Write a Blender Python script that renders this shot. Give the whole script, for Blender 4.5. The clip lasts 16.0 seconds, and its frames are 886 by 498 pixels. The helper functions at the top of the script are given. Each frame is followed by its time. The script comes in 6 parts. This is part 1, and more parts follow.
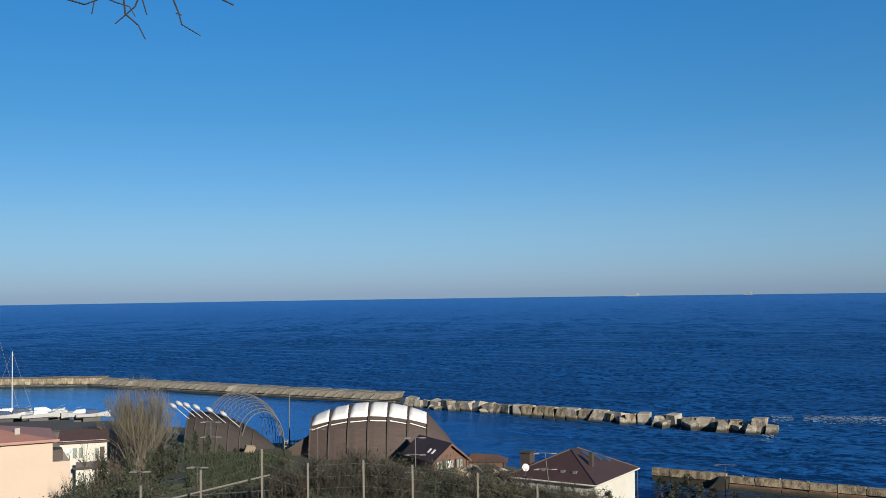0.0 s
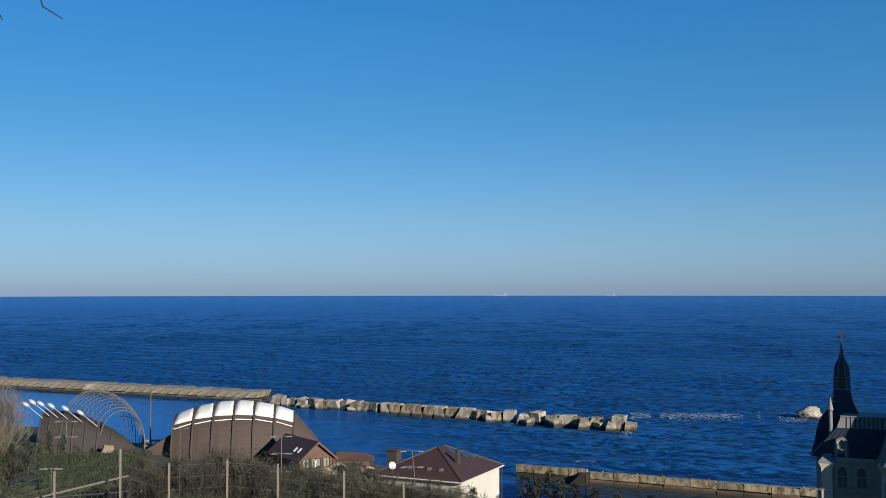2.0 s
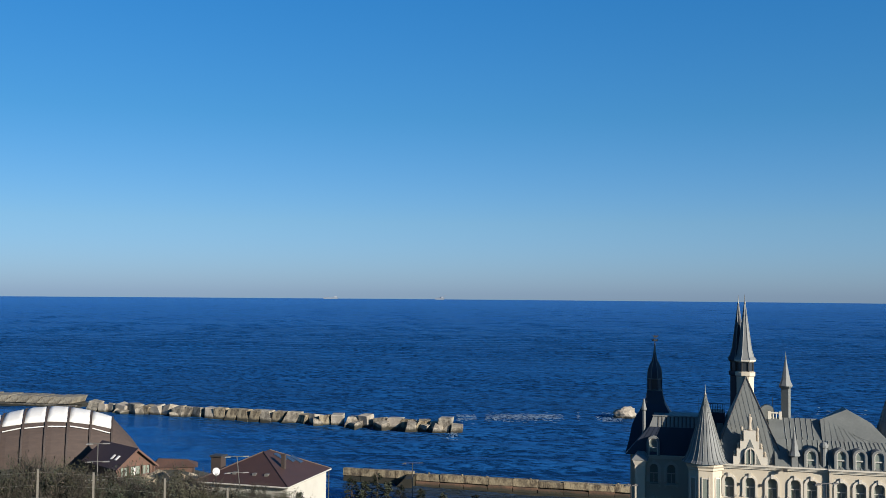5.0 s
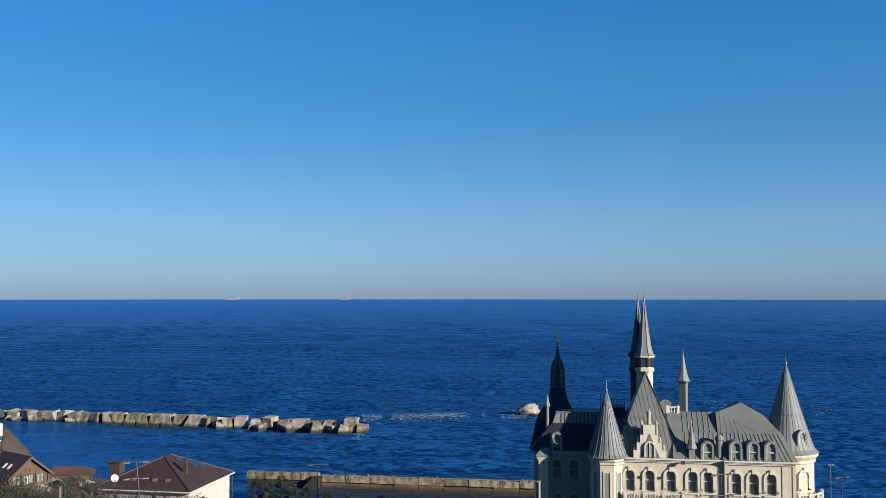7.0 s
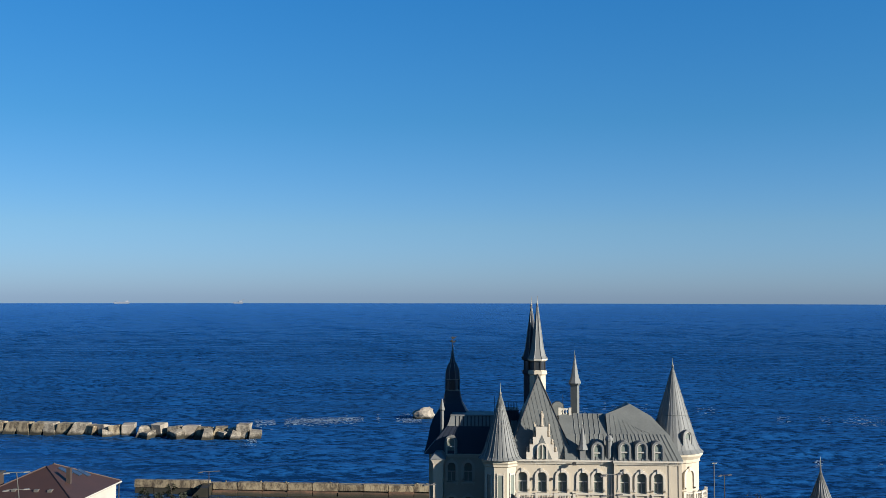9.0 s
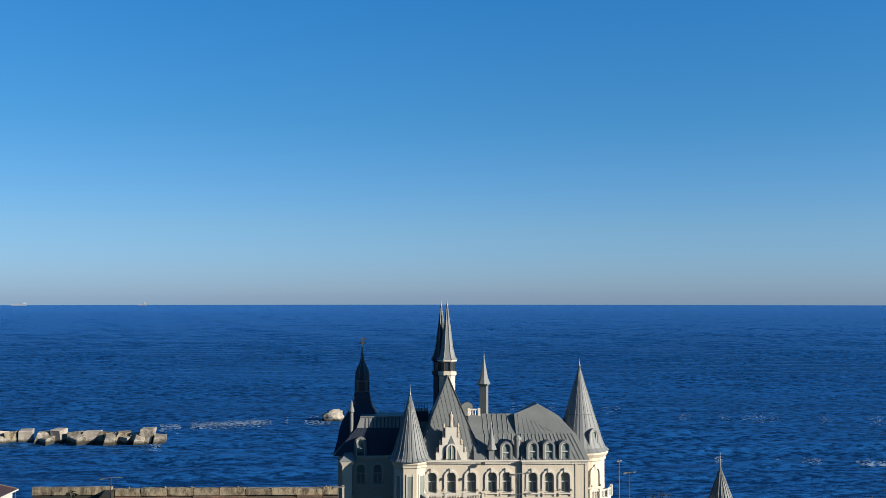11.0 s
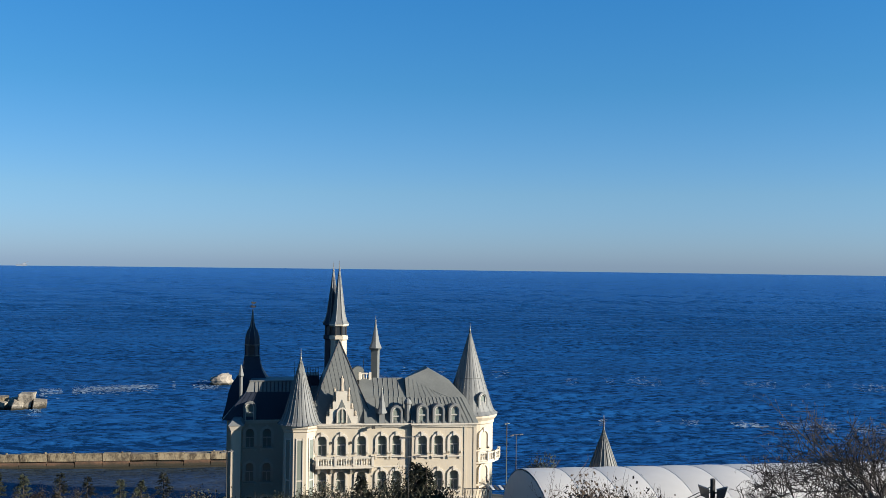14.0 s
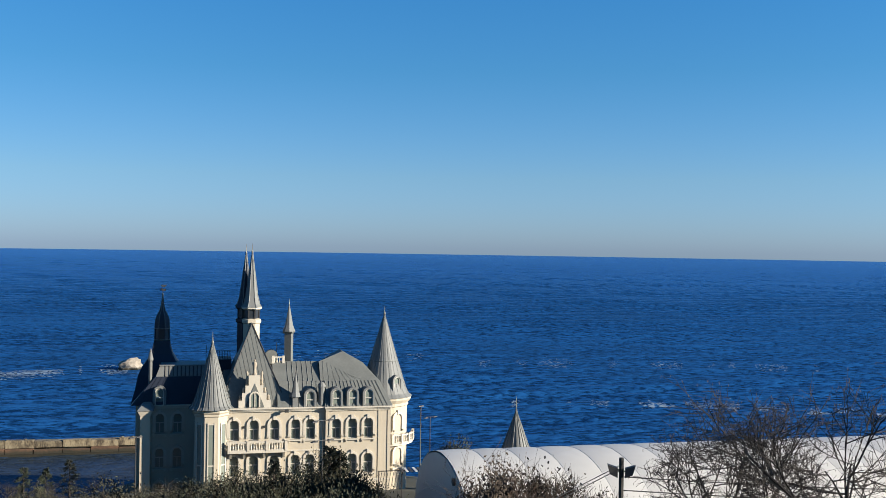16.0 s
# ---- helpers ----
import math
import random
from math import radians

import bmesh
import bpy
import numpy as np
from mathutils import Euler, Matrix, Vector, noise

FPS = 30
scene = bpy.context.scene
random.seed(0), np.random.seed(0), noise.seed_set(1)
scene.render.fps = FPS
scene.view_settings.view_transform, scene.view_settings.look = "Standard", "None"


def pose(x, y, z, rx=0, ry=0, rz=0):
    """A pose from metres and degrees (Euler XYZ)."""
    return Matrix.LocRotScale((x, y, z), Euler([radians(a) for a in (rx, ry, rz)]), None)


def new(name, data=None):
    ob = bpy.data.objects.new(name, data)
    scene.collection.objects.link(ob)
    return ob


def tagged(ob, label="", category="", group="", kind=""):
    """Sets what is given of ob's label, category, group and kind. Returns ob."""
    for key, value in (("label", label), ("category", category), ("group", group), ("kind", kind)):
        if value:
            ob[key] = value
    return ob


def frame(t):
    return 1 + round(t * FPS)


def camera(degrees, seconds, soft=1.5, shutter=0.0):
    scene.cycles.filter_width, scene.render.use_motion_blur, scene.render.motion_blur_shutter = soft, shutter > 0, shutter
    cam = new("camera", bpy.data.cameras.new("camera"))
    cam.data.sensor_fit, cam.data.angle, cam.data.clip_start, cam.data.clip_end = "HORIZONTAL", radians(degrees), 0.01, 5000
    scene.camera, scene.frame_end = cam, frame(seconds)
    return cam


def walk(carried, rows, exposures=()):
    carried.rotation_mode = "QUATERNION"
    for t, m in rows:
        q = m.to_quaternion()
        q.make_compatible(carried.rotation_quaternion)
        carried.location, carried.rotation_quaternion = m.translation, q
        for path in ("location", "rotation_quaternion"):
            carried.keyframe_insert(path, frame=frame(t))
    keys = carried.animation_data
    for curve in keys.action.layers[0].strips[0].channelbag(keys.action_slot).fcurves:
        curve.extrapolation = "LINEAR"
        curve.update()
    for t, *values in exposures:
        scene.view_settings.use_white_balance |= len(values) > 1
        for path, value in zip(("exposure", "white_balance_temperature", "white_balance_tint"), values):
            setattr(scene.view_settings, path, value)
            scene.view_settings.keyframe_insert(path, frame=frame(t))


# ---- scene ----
cam = camera(48.22, 16.0, soft=0.75)
EYE = 31.0
ROWS = [
    (0, 0.00, 2.50, 0.82), (0.5, -1.68, 2.46, 0.71), (1, -3.68, 2.42, 0.53), (1.5, -5.63, 2.34, 0.23), (2, -7.47, 2.34, 0.05),
    (2.5, -9.50, 2.37, -0.11), (3, -11.30, 2.42, -0.33), (3.5, -12.92, 2.51, -0.46), (4, -14.39, 2.54, -0.54),
    (6.5, -21.40, 2.54, -0.11), (7, -22.74, 2.55, -0.03), (7.5, -24.11, 2.60, -0.05), (8, -25.57, 2.65, 0.03), (8.5, -27.12, 2.74, 0.04), (9, -28.76, 2.78, -0.09),
    (11.5, -35.13, 2.71, -0.09), (12, -36.28, 2.46, -0.30), (12.5, -37.21, 2.15, -0.52), (13, -38.14, 1.82, -0.60), (13.5, -39.02, 1.37, -0.66),
    (14, -40.15, 0.86, -0.69), (14.5, -41.37, 0.46, -0.62), (15, -42.62, 0.26, -0.76), (15.5, -43.85, 0.07, -0.86), (16, -45.09, -0.05, -0.89),
]


def aim(yaw, pitch, lean):
    """The pose of the camera that turns on the spot."""
    return Matrix.Translation((0, 0, EYE)) @ pose(0, 0, 0, 0, 0, yaw) @ pose(0, 0, 0, 90 + pitch, 0, 0) @ pose(0, 0, 0, 0, 0, -lean)


walk(cam, [(t, aim(yaw, pitch, lean)) for t, yaw, pitch, lean in ROWS], [(0, 1.03, 6680, 10), (4, 1.09, 6580, 10), (8, 1.17, 6520, 10), (12.5, 1.26, 6540, 10), (16, 1.37, 6800, 10)])

# ---- light ----
SUN_BEARING, SUN_HEIGHT = 149.5, 17.5  # degrees clockwise from +y, degrees above the horizon
world = bpy.data.worlds.new("sky")
scene.world = world
world.use_nodes = True
wn = world.node_tree.nodes
sky = wn.new("ShaderNodeTexSky")
sky.sky_type = "NISHITA"
sky.sun_disc = False
sky.sun_elevation = radians(SUN_HEIGHT)
sky.sun_rotation = radians(SUN_BEARING)
sky.altitude, sky.air_density, sky.dust_density, sky.ozone_density = 0, 1.0, 0.3, 3.0
wn["Background"].inputs["Strength"].default_value = 0.05
tone = wn.new("ShaderNodeValToRGB")  # the film's cold white balance: deep blue overhead, lilac haze low down
tone.color_ramp.elements[0].position, tone.color_ramp.elements[0].color = 0.0, (0.46, 0.70, 1.40, 1)
tone.color_ramp.elements[1].position, tone.color_ramp.elements[1].color = 0.32, (0.20, 0.81, 1.27, 1)
for at, tint in ((0.07, (0.475, 0.737, 1.13, 1)), (0.175, (0.295, 0.745, 1.09, 1))):
    tone.color_ramp.elements.new(at).color = tint
where, axes = wn.new("ShaderNodeTexCoord"), wn.new("ShaderNodeSeparateXYZ")
world.node_tree.links.new(where.outputs["Generated"], axes.inputs["Vector"])
world.node_tree.links.new(axes.outputs["Z"], tone.inputs["Fac"])
cool = wn.new("ShaderNodeMix")
cool.data_type, cool.blend_type = "RGBA", "MULTIPLY"
cool.inputs["Factor"].default_value = 1.0
world.node_tree.links.new(tone.outputs["Color"], cool.inputs["B"])
world.node_tree.links.new(sky.outputs["Color"], cool.inputs["A"])
# the low haze evens out the fall of brightness along the horizon
along = wn.new("ShaderNodeVectorMath")
along.operation = "DOT_PRODUCT"
along.inputs[1].default_value = (math.cos(radians(22)), -math.sin(radians(22)), 0)
world.node_tree.links.new(where.outputs["Generated"], along.inputs[0])
even = wn.new("ShaderNodeMapRange")
even.inputs["From Min"].default_value, even.inputs["From Max"].default_value = -1.0, 1.0
even.inputs["To Min"].default_value, even.inputs["To Max"].default_value = 0.81, 1.19
world.node_tree.links.new(along.outputs["Value"], even.inputs["Value"])
level = wn.new("ShaderNodeMix")
level.data_type, level.blend_type = "RGBA", "MULTIPLY"
level.inputs["Factor"].default_value = 1.0
world.node_tree.links.new(cool.outputs["Result"], level.inputs["A"])
world.node_tree.links.new(even.outputs["Result"], level.inputs["B"])
world.node_tree.links.new(level.outputs["Result"], wn["Background"].inputs["Color"])
sun = new("sun", bpy.data.lights.new("sun", "SUN"))
sun.data.energy, sun.data.angle, sun.data.color = 5.0, radians(0.53), (1.0, 0.93, 0.82)
sb, sh = radians(SUN_BEARING), radians(SUN_HEIGHT)
to_sun = Vector((math.sin(sb) * math.cos(sh), math.cos(sb) * math.cos(sh), math.sin(sh)))
sun.matrix_world = Matrix.Translation(to_sun * 200) @ to_sun.to_track_quat("Z", "Y").to_matrix().to_4x4()


# ---- materials ----
def mat(name, color, rough=0.7, second=None, scale=1.0, amount=0.5, bump=0.15, grain=8.0, metal=0.0, jitter=0.0, stretch=(1, 1, 1), spec=0.5, tide=False, sharp=0.22):
    """A surface of two mixed tones in two sizes of noise, with fine relief."""
    m = bpy.data.materials.new(name)
    m.use_nodes = True
    nt = m.node_tree
    b = nt.nodes["Principled BSDF"]
    b.inputs["Roughness"].default_value = rough
    b.inputs["Metallic"].default_value = metal
    b.inputs["Specular IOR Level"].default_value = spec
    second = second or tuple(c * 0.7 for c in color)
    co = nt.nodes.new("ShaderNodeTexCoord")
    mp = nt.nodes.new("ShaderNodeMapping")
    mp.inputs["Scale"].default_value = stretch
    nt.links.new(co.outputs["Object"], mp.inputs["Vector"])
    n1, n2 = nt.nodes.new("ShaderNodeTexNoise"), nt.nodes.new("ShaderNodeTexNoise")
    for n, s in ((n1, scale), (n2, scale * grain)):
        n.inputs["Scale"].default_value = s
        n.inputs["Detail"].default_value = 4
        nt.links.new(mp.outputs["Vector"], n.inputs["Vector"])
    mean = nt.nodes.new("ShaderNodeMath")
    mean.operation = "MULTIPLY_ADD"
    nt.links.new(n1.outputs["Fac"], mean.inputs[0])
    mean.inputs[1].default_value = 0.6
    half = nt.nodes.new("ShaderNodeMath")
    half.operation = "MULTIPLY"
    half.inputs[1].default_value = 0.4
    nt.links.new(n2.outputs["Fac"], half.inputs[0])
    nt.links.new(half.outputs[0], mean.inputs[2])
    ramp = nt.nodes.new("ShaderNodeMapRange")
    ramp.inputs["From Min"].default_value = 0.5 - sharp
    ramp.inputs["From Max"].default_value = 0.5 + sharp
    ramp.inputs["To Min"].default_value = 0.0
    ramp.inputs["To Max"].default_value = min(1.0, amount * 2)
    nt.links.new(mean.outputs[0], ramp.inputs["Value"])
    mix = nt.nodes.new("ShaderNodeMix")
    mix.data_type = "RGBA"
    mix.inputs["A"].default_value = (*color, 1)
    mix.inputs["B"].default_value = (*second, 1)
    nt.links.new(ramp.outputs["Result"], mix.inputs["Factor"])
    last = mix.outputs["Result"]
    if jitter:
        info = nt.nodes.new("ShaderNodeObjectInfo")
        geo = nt.nodes.new("ShaderNodeNewGeometry")
        add = nt.nodes.new("ShaderNodeMath")
        nt.links.new(info.outputs["Random"], add.inputs[0])
        nt.links.new(geo.outputs["Random Per Island"], add.inputs[1])
        r = nt.nodes.new("ShaderNodeMapRange")
        r.inputs["From Max"].default_value = 2.0
        r.inputs["To Min"].default_value = 1 - jitter
        r.inputs["To Max"].default_value = 1 + jitter
        nt.links.new(add.outputs[0], r.inputs["Value"])
        hs = nt.nodes.new("ShaderNodeHueSaturation")
        nt.links.new(r.outputs["Result"], hs.inputs["Value"])
        nt.links.new(last, hs.inputs["Color"])
        last = hs.outputs["Color"]
    if tide:  # dark weed and wet up to an uneven tide line
        geo2, xyz, wet, line = nt.nodes.new("ShaderNodeNewGeometry"), nt.nodes.new("ShaderNodeSeparateXYZ"), nt.nodes.new("ShaderNodeMapRange"), nt.nodes.new("ShaderNodeMath")
        nt.links.new(geo2.outputs["Position"], xyz.inputs[0])
        line.operation = "MULTIPLY_ADD"
        nt.links.new(mean.outputs[0], line.inputs[0])
        line.inputs[1].default_value = -1.2
        nt.links.new(xyz.outputs["Z"], line.inputs[2])
        wet.inputs["From Min"].default_value, wet.inputs["From Max"].default_value = -0.25, 0.25
        nt.links.new(line.outputs[0], wet.inputs["Value"])
        weed = nt.nodes.new("ShaderNodeMix")
        weed.data_type = "RGBA"
        weed.inputs["A"].default_value = (0.019, 0.017, 0.010, 1)
        nt.links.new(wet.outputs["Result"], weed.inputs["Factor"])
        nt.links.new(last, weed.inputs["B"])
        last = weed.outputs["Result"]
    nt.links.new(last, b.inputs["Base Color"])
    if bump:
        bp = nt.nodes.new("ShaderNodeBump")
        bp.inputs["Strength"].default_value = bump
        bp.inputs["Distance"].default_value = 0.06
        nt.links.new(mean.outputs[0], bp.inputs["Height"])
        nt.links.new(bp.outputs["Normal"], b.inputs["Normal"])
    return m


def water_material():
    """Deep blue sea: short wind waves and long swell as relief and as light and dark put into the colour, pale foam
    where the swell breaks.
    """
    m = bpy.data.materials.new("sea_water")
    m.use_nodes = True
    nt = m.node_tree
    nt.nodes.remove(nt.nodes["Principled BSDF"])
    body, gloss, both = nt.nodes.new("ShaderNodeBsdfDiffuse"), nt.nodes.new("ShaderNodeBsdfGlossy"), nt.nodes.new("ShaderNodeMixShader")
    gloss.inputs["Roughness"].default_value = 0.22
    gloss.inputs["Color"].default_value = (0.35, 0.65, 0.98, 1)
    both.inputs["Fac"].default_value = 0.16
    nt.links.new(body.outputs[0], both.inputs[1])
    nt.links.new(gloss.outputs[0], both.inputs[2])
    nt.links.new(both.outputs[0], nt.nodes["Material Output"].inputs["Surface"])
    co = nt.nodes.new("ShaderNodeTexCoord")

    def waves(crest, width, turn, detail, rough):
        """Noise of waves so many metres long and wide, with the crests lying along a heading."""
        mp = nt.nodes.new("ShaderNodeMapping")
        mp.vector_type = "TEXTURE"
        mp.inputs["Rotation"].default_value = (0, 0, radians(turn))
        mp.inputs["Scale"].default_value = (crest, width, 1)
        n = nt.nodes.new("ShaderNodeTexNoise")
        n.inputs["Scale"].default_value = 1
        n.inputs["Detail"].default_value = detail
        n.inputs["Roughness"].default_value = rough
        nt.links.new(co.outputs["Object"], mp.inputs["Vector"])
        nt.links.new(mp.outputs["Vector"], n.inputs["Vector"])
        return n.outputs["Fac"]

    def math_node(op, a, c):
        n = nt.nodes.new("ShaderNodeMath")
        n.operation = op
        for k, v in enumerate((a, c)):
            if isinstance(v, (int, float)):
                n.inputs[k].default_value = v
            else:
                nt.links.new(v, n.inputs[k])
        return n.outputs[0]

    chop = waves(2.8, 1.2, -33, 3, 0.68)
    swell = waves(17, 5, -36, 3, 0.6)
    patch = waves(120, 60, -30, 4, 0.6)
    wide = waves(520, 260, -20, 4, 0.6)
    # the water behind the mole lies calmer
    axes = nt.nodes.new("ShaderNodeSeparateXYZ")
    nt.links.new(co.outputs["Object"], axes.inputs[0])
    side = math_node("SUBTRACT", 266.0, math_node("ADD", math_node("MULTIPLY", axes.outputs["X"], 0.72), axes.outputs["Y"]))
    calm_a = nt.nodes.new("ShaderNodeMapRange")
    calm_a.inputs["From Min"].default_value, calm_a.inputs["From Max"].default_value = -4.0, 14.0
    nt.links.new(side, calm_a.inputs["Value"])
    calm_b = nt.nodes.new("ShaderNodeMapRange")
    calm_b.inputs["From Min"].default_value, calm_b.inputs["From Max"].default_value = 45.0, -70.0
    nt.links.new(axes.outputs["X"], calm_b.inputs["Value"])
    calm = math_node("MULTIPLY", calm_a.outputs[0], calm_b.outputs[0])
    # more sky is mirrored where the water is seen at a low slant
    slant = nt.nodes.new("ShaderNodeLayerWeight")
    far = nt.nodes.new("ShaderNodeMapRange")
    far.inputs["From Min"].default_value, far.inputs["From Max"].default_value = 0.93, 1.0
    far.inputs["To Max"].default_value = 0.44
    nt.links.new(slant.outputs["Facing"], far.inputs["Value"])
    nt.links.new(math_node("ADD", math_node("ADD", 0.12, far.outputs["Result"]), math_node("MULTIPLY", calm, 0.58)), both.inputs["Fac"])
    nt.links.new(math_node("SUBTRACT", 0.24, math_node("MULTIPLY", calm, 0.14)), gloss.inputs["Roughness"])
    height = math_node("ADD", math_node("MULTIPLY", chop, 0.45), math_node("MULTIPLY", swell, 0.25))
    bp = nt.nodes.new("ShaderNodeBump")
    nt.links.new(math_node("SUBTRACT", 1.0, math_node("MULTIPLY", calm, 0.75)), bp.inputs["Strength"])
    bp.inputs["Distance"].default_value = 1.2
    nt.links.new(height, bp.inputs["Height"])
    nt.links.new(bp.outputs["Normal"], gloss.inputs["Normal"])
    nt.links.new(bp.outputs["Normal"], body.inputs["Normal"])
    # the waves' light and dark sides are put into the body colour too
    mix = nt.nodes.new("ShaderNodeMix")
    mix.data_type = "RGBA"
    mix.inputs["A"].default_value = (0.0014, 0.0145, 0.046, 1)
    mix.inputs["B"].default_value = (0.0082, 0.067, 0.197, 1)
    rg = nt.nodes.new("ShaderNodeMapRange")
    rg.inputs["From Min"].default_value, rg.inputs["From Max"].default_value = 0.38, 0.66
    layers = math_node("ADD", math_node("MULTIPLY", chop, 1.6), math_node("ADD", math_node("MULTIPLY", swell, 0.35), math_node("ADD", math_node("MULTIPLY", patch, 0.22), math_node("MULTIPLY", wide, 0.35))))
    nt.links.new(math_node("SUBTRACT", layers, 0.74), rg.inputs["Value"])
    tame = math_node("MULTIPLY", calm, 0.8)
    nt.links.new(math_node("ADD", math_node("MULTIPLY", rg.outputs["Result"], math_node("SUBTRACT", 1.0, tame)), math_node("MULTIPLY", tame, 0.38)), mix.inputs["Factor"])
    # murky shallows on the land side of the pier, its dark reflection put into the colour
    land = nt.nodes.new("ShaderNodeMapRange")
    land.inputs["From Min"].default_value, land.inputs["From Max"].default_value = 184.0, 180.0
    nt.links.new(math_node("ADD", math_node("MULTIPLY", axes.outputs["X"], 0.625), axes.outputs["Y"]), land.inputs["Value"])
    east = nt.nodes.new("ShaderNodeMapRange")
    east.inputs["From Min"].default_value, east.inputs["From Max"].default_value = 31.0, 40.0
    nt.links.new(axes.outputs["X"], east.inputs["Value"])
    west = nt.nodes.new("ShaderNodeMapRange")
    west.inputs["From Min"].default_value, west.inputs["From Max"].default_value = 84.0, 74.0
    nt.links.new(axes.outputs["X"], west.inputs["Value"])
    murk_reflection = nt.nodes.new("ShaderNodeMix")
    murk_reflection.data_type = "RGBA"
    murk_reflection.inputs["B"].default_value = (0.024, 0.028, 0.026, 1)
    nt.links.new(math_node("MULTIPLY", math_node("MULTIPLY", land.outputs["Result"], math_node("MULTIPLY", east.outputs["Result"], west.outputs["Result"])), 0.85), murk_reflection.inputs["Factor"])
    nt.links.new(mix.outputs["Result"], murk_reflection.inputs["A"])
    nt.links.new(murk_reflection.outputs["Result"], body.inputs["Color"])
    return m


M_WATER = water_material()
M_EARTH = mat("hillside_earth", (0.0253, 0.0239, 0.0129), 0.95, (0.0129, 0.0166, 0.00644), 0.25, 0.6, 0.5)
M_SAND = mat("beach_sand", (0.183, 0.146, 0.104), 0.95, (0.122, 0.0976, 0.0671), 0.3, 0.5, 0.3)
M_CONCRETE = mat("weathered_concrete", (0.262, 0.229, 0.177), 0.9, (0.0305, 0.0244, 0.0183), 0.55, 0.62, 0.6, 6, jitter=0.45, sharp=0.13, tide=True)
M_PIER = mat("stained_pier_concrete", (0.226, 0.183, 0.116), 0.92, (0.0457, 0.0329, 0.0201), 1.1, 0.62, 0.6, 6, jitter=0.35, stretch=(1, 1, 0.4), tide=True, sharp=0.09)
# wet concrete; on the pier head's wall its dark colour stands for shade
M_WETSHADE = mat("wet_concrete", (0.0305, 0.0244, 0.0152), 0.5, (0.0122, 0.0134, 0.00854), 0.6, 0.5, 0.4)
M_FOAM = mat("sea_foam", (0.165, 0.225, 0.29), 0.8, (0.05, 0.105, 0.19), 0.5, 0.5, 0.3)
M_WALL = mat("cream_plaster", (0.39, 0.342, 0.265), 0.85, (0.342, 0.296, 0.226), 0.35, 0.4, 0.12, 14)
M_TRIM = mat("white_stone_trim", (0.439, 0.403, 0.336), 0.75, (0.366, 0.329, 0.268), 0.8, 0.4, 0.1)
M_ROOF = mat("grey_sheet_metal", (0.128, 0.134, 0.125), 0.6, (0.0824, 0.0866, 0.0824), 0.5, 0.5, 0.05, 9, spec=0.25)
M_ROOF2 = mat("pale_grey_sheet_metal", (0.152, 0.156, 0.149), 0.6, (0.107, 0.111, 0.11), 0.5, 0.5, 0.05, 9, spec=0.25)
M_GLASS = mat("dark_window_glass", (0.12, 0.14, 0.12), 0.15, (0.175, 0.195, 0.172), 0.6, 0.5, 0.0, 3, spec=0.6)
M_DARKGLASS = mat("dark_lantern_glass", (0.018, 0.0216, 0.027), 0.25, (0.027, 0.0315, 0.036), 0.6, 0.5, 0.0, 3, spec=0.4)
M_FRAME = mat("white_window_frame", (0.366, 0.348, 0.305), 0.5, (0.305, 0.287, 0.256), 2, 0.3, 0.05)
M_STONE = mat("carved_stone", (0.305, 0.262, 0.201), 0.85, (0.183, 0.152, 0.116), 1.5, 0.5, 0.3)
M_BROWNROOF = mat("brown_roof_tile", (0.0391, 0.0184, 0.0138), 0.6, (0.0253, 0.0129, 0.011), 0.7, 0.5, 0.2, 10, jitter=0.1)
M_WHITEWALL = mat("white_render", (0.354, 0.342, 0.299), 0.85, (0.281, 0.268, 0.232), 0.5, 0.4, 0.1)
M_PINK = mat("peach_render", (0.312, 0.248, 0.192), 0.85, (0.28, 0.22, 0.168), 0.3, 0.4, 0.08)
M_REDROOF = mat("red_metal_roof", (0.226, 0.113, 0.0854), 0.65, (0.171, 0.0793, 0.061), 0.8, 0.5, 0.05)
M_TIMBER = mat("reddish_timber", (0.0782, 0.0345, 0.0193), 0.7, (0.046, 0.0198, 0.0115), 0.8, 0.5, 0.2, 6, jitter=0.18, stretch=(0.3, 0.3, 4))
M_CANOPY = mat("white_membrane", (0.502, 0.492, 0.469), 0.55, (0.396, 0.386, 0.363), 0.3, 0.4, 0.05)
M_TENT = mat("white_tent_fabric", (0.434, 0.42, 0.392), 0.55, (0.378, 0.367, 0.343), 0.15, 0.4, 0.03)
M_STEEL = mat("galvanised_steel", (0.183, 0.177, 0.159), 0.55, (0.122, 0.116, 0.104), 2, 0.5, 0.05, metal=0.5)
M_DARK = mat("dark_painted_steel", (0.0274, 0.0256, 0.0244), 0.6, (0.0183, 0.0171, 0.0159), 2, 0.5, 0.05)
M_BARK = mat("grey_brown_bark", (0.0391, 0.0299, 0.023), 0.95, (0.0207, 0.0156, 0.0124), 2, 0.5, 0.4)
# bark of the overhanging tree, its backlit shade put into the colour
M_SHADEBARK = mat("dark_wet_bark", (0.0134, 0.011, 0.00976), 0.95, (0.00732, 0.0061, 0.00549), 3, 0.5, 0.3)
M_TWIG = mat("bare_twigs", (0.0313, 0.0258, 0.0175), 0.95, (0.0166, 0.0143, 0.00966), 1, 0.5, 0.0)
M_STRAW = mat("pale_straw_twigs", (0.092, 0.0805, 0.0529), 0.95, (0.0598, 0.0515, 0.0368), 0.5, 0.5, 0.0, jitter=0.3)
# dark metal; on the wing roof and rear spire it also carries their shade
M_DARKSHADE = mat("dark_slate_metal", (0.015, 0.021, 0.036), 0.55, (0.010, 0.014, 0.024), 0.8, 0.5, 0.05, spec=0.25)
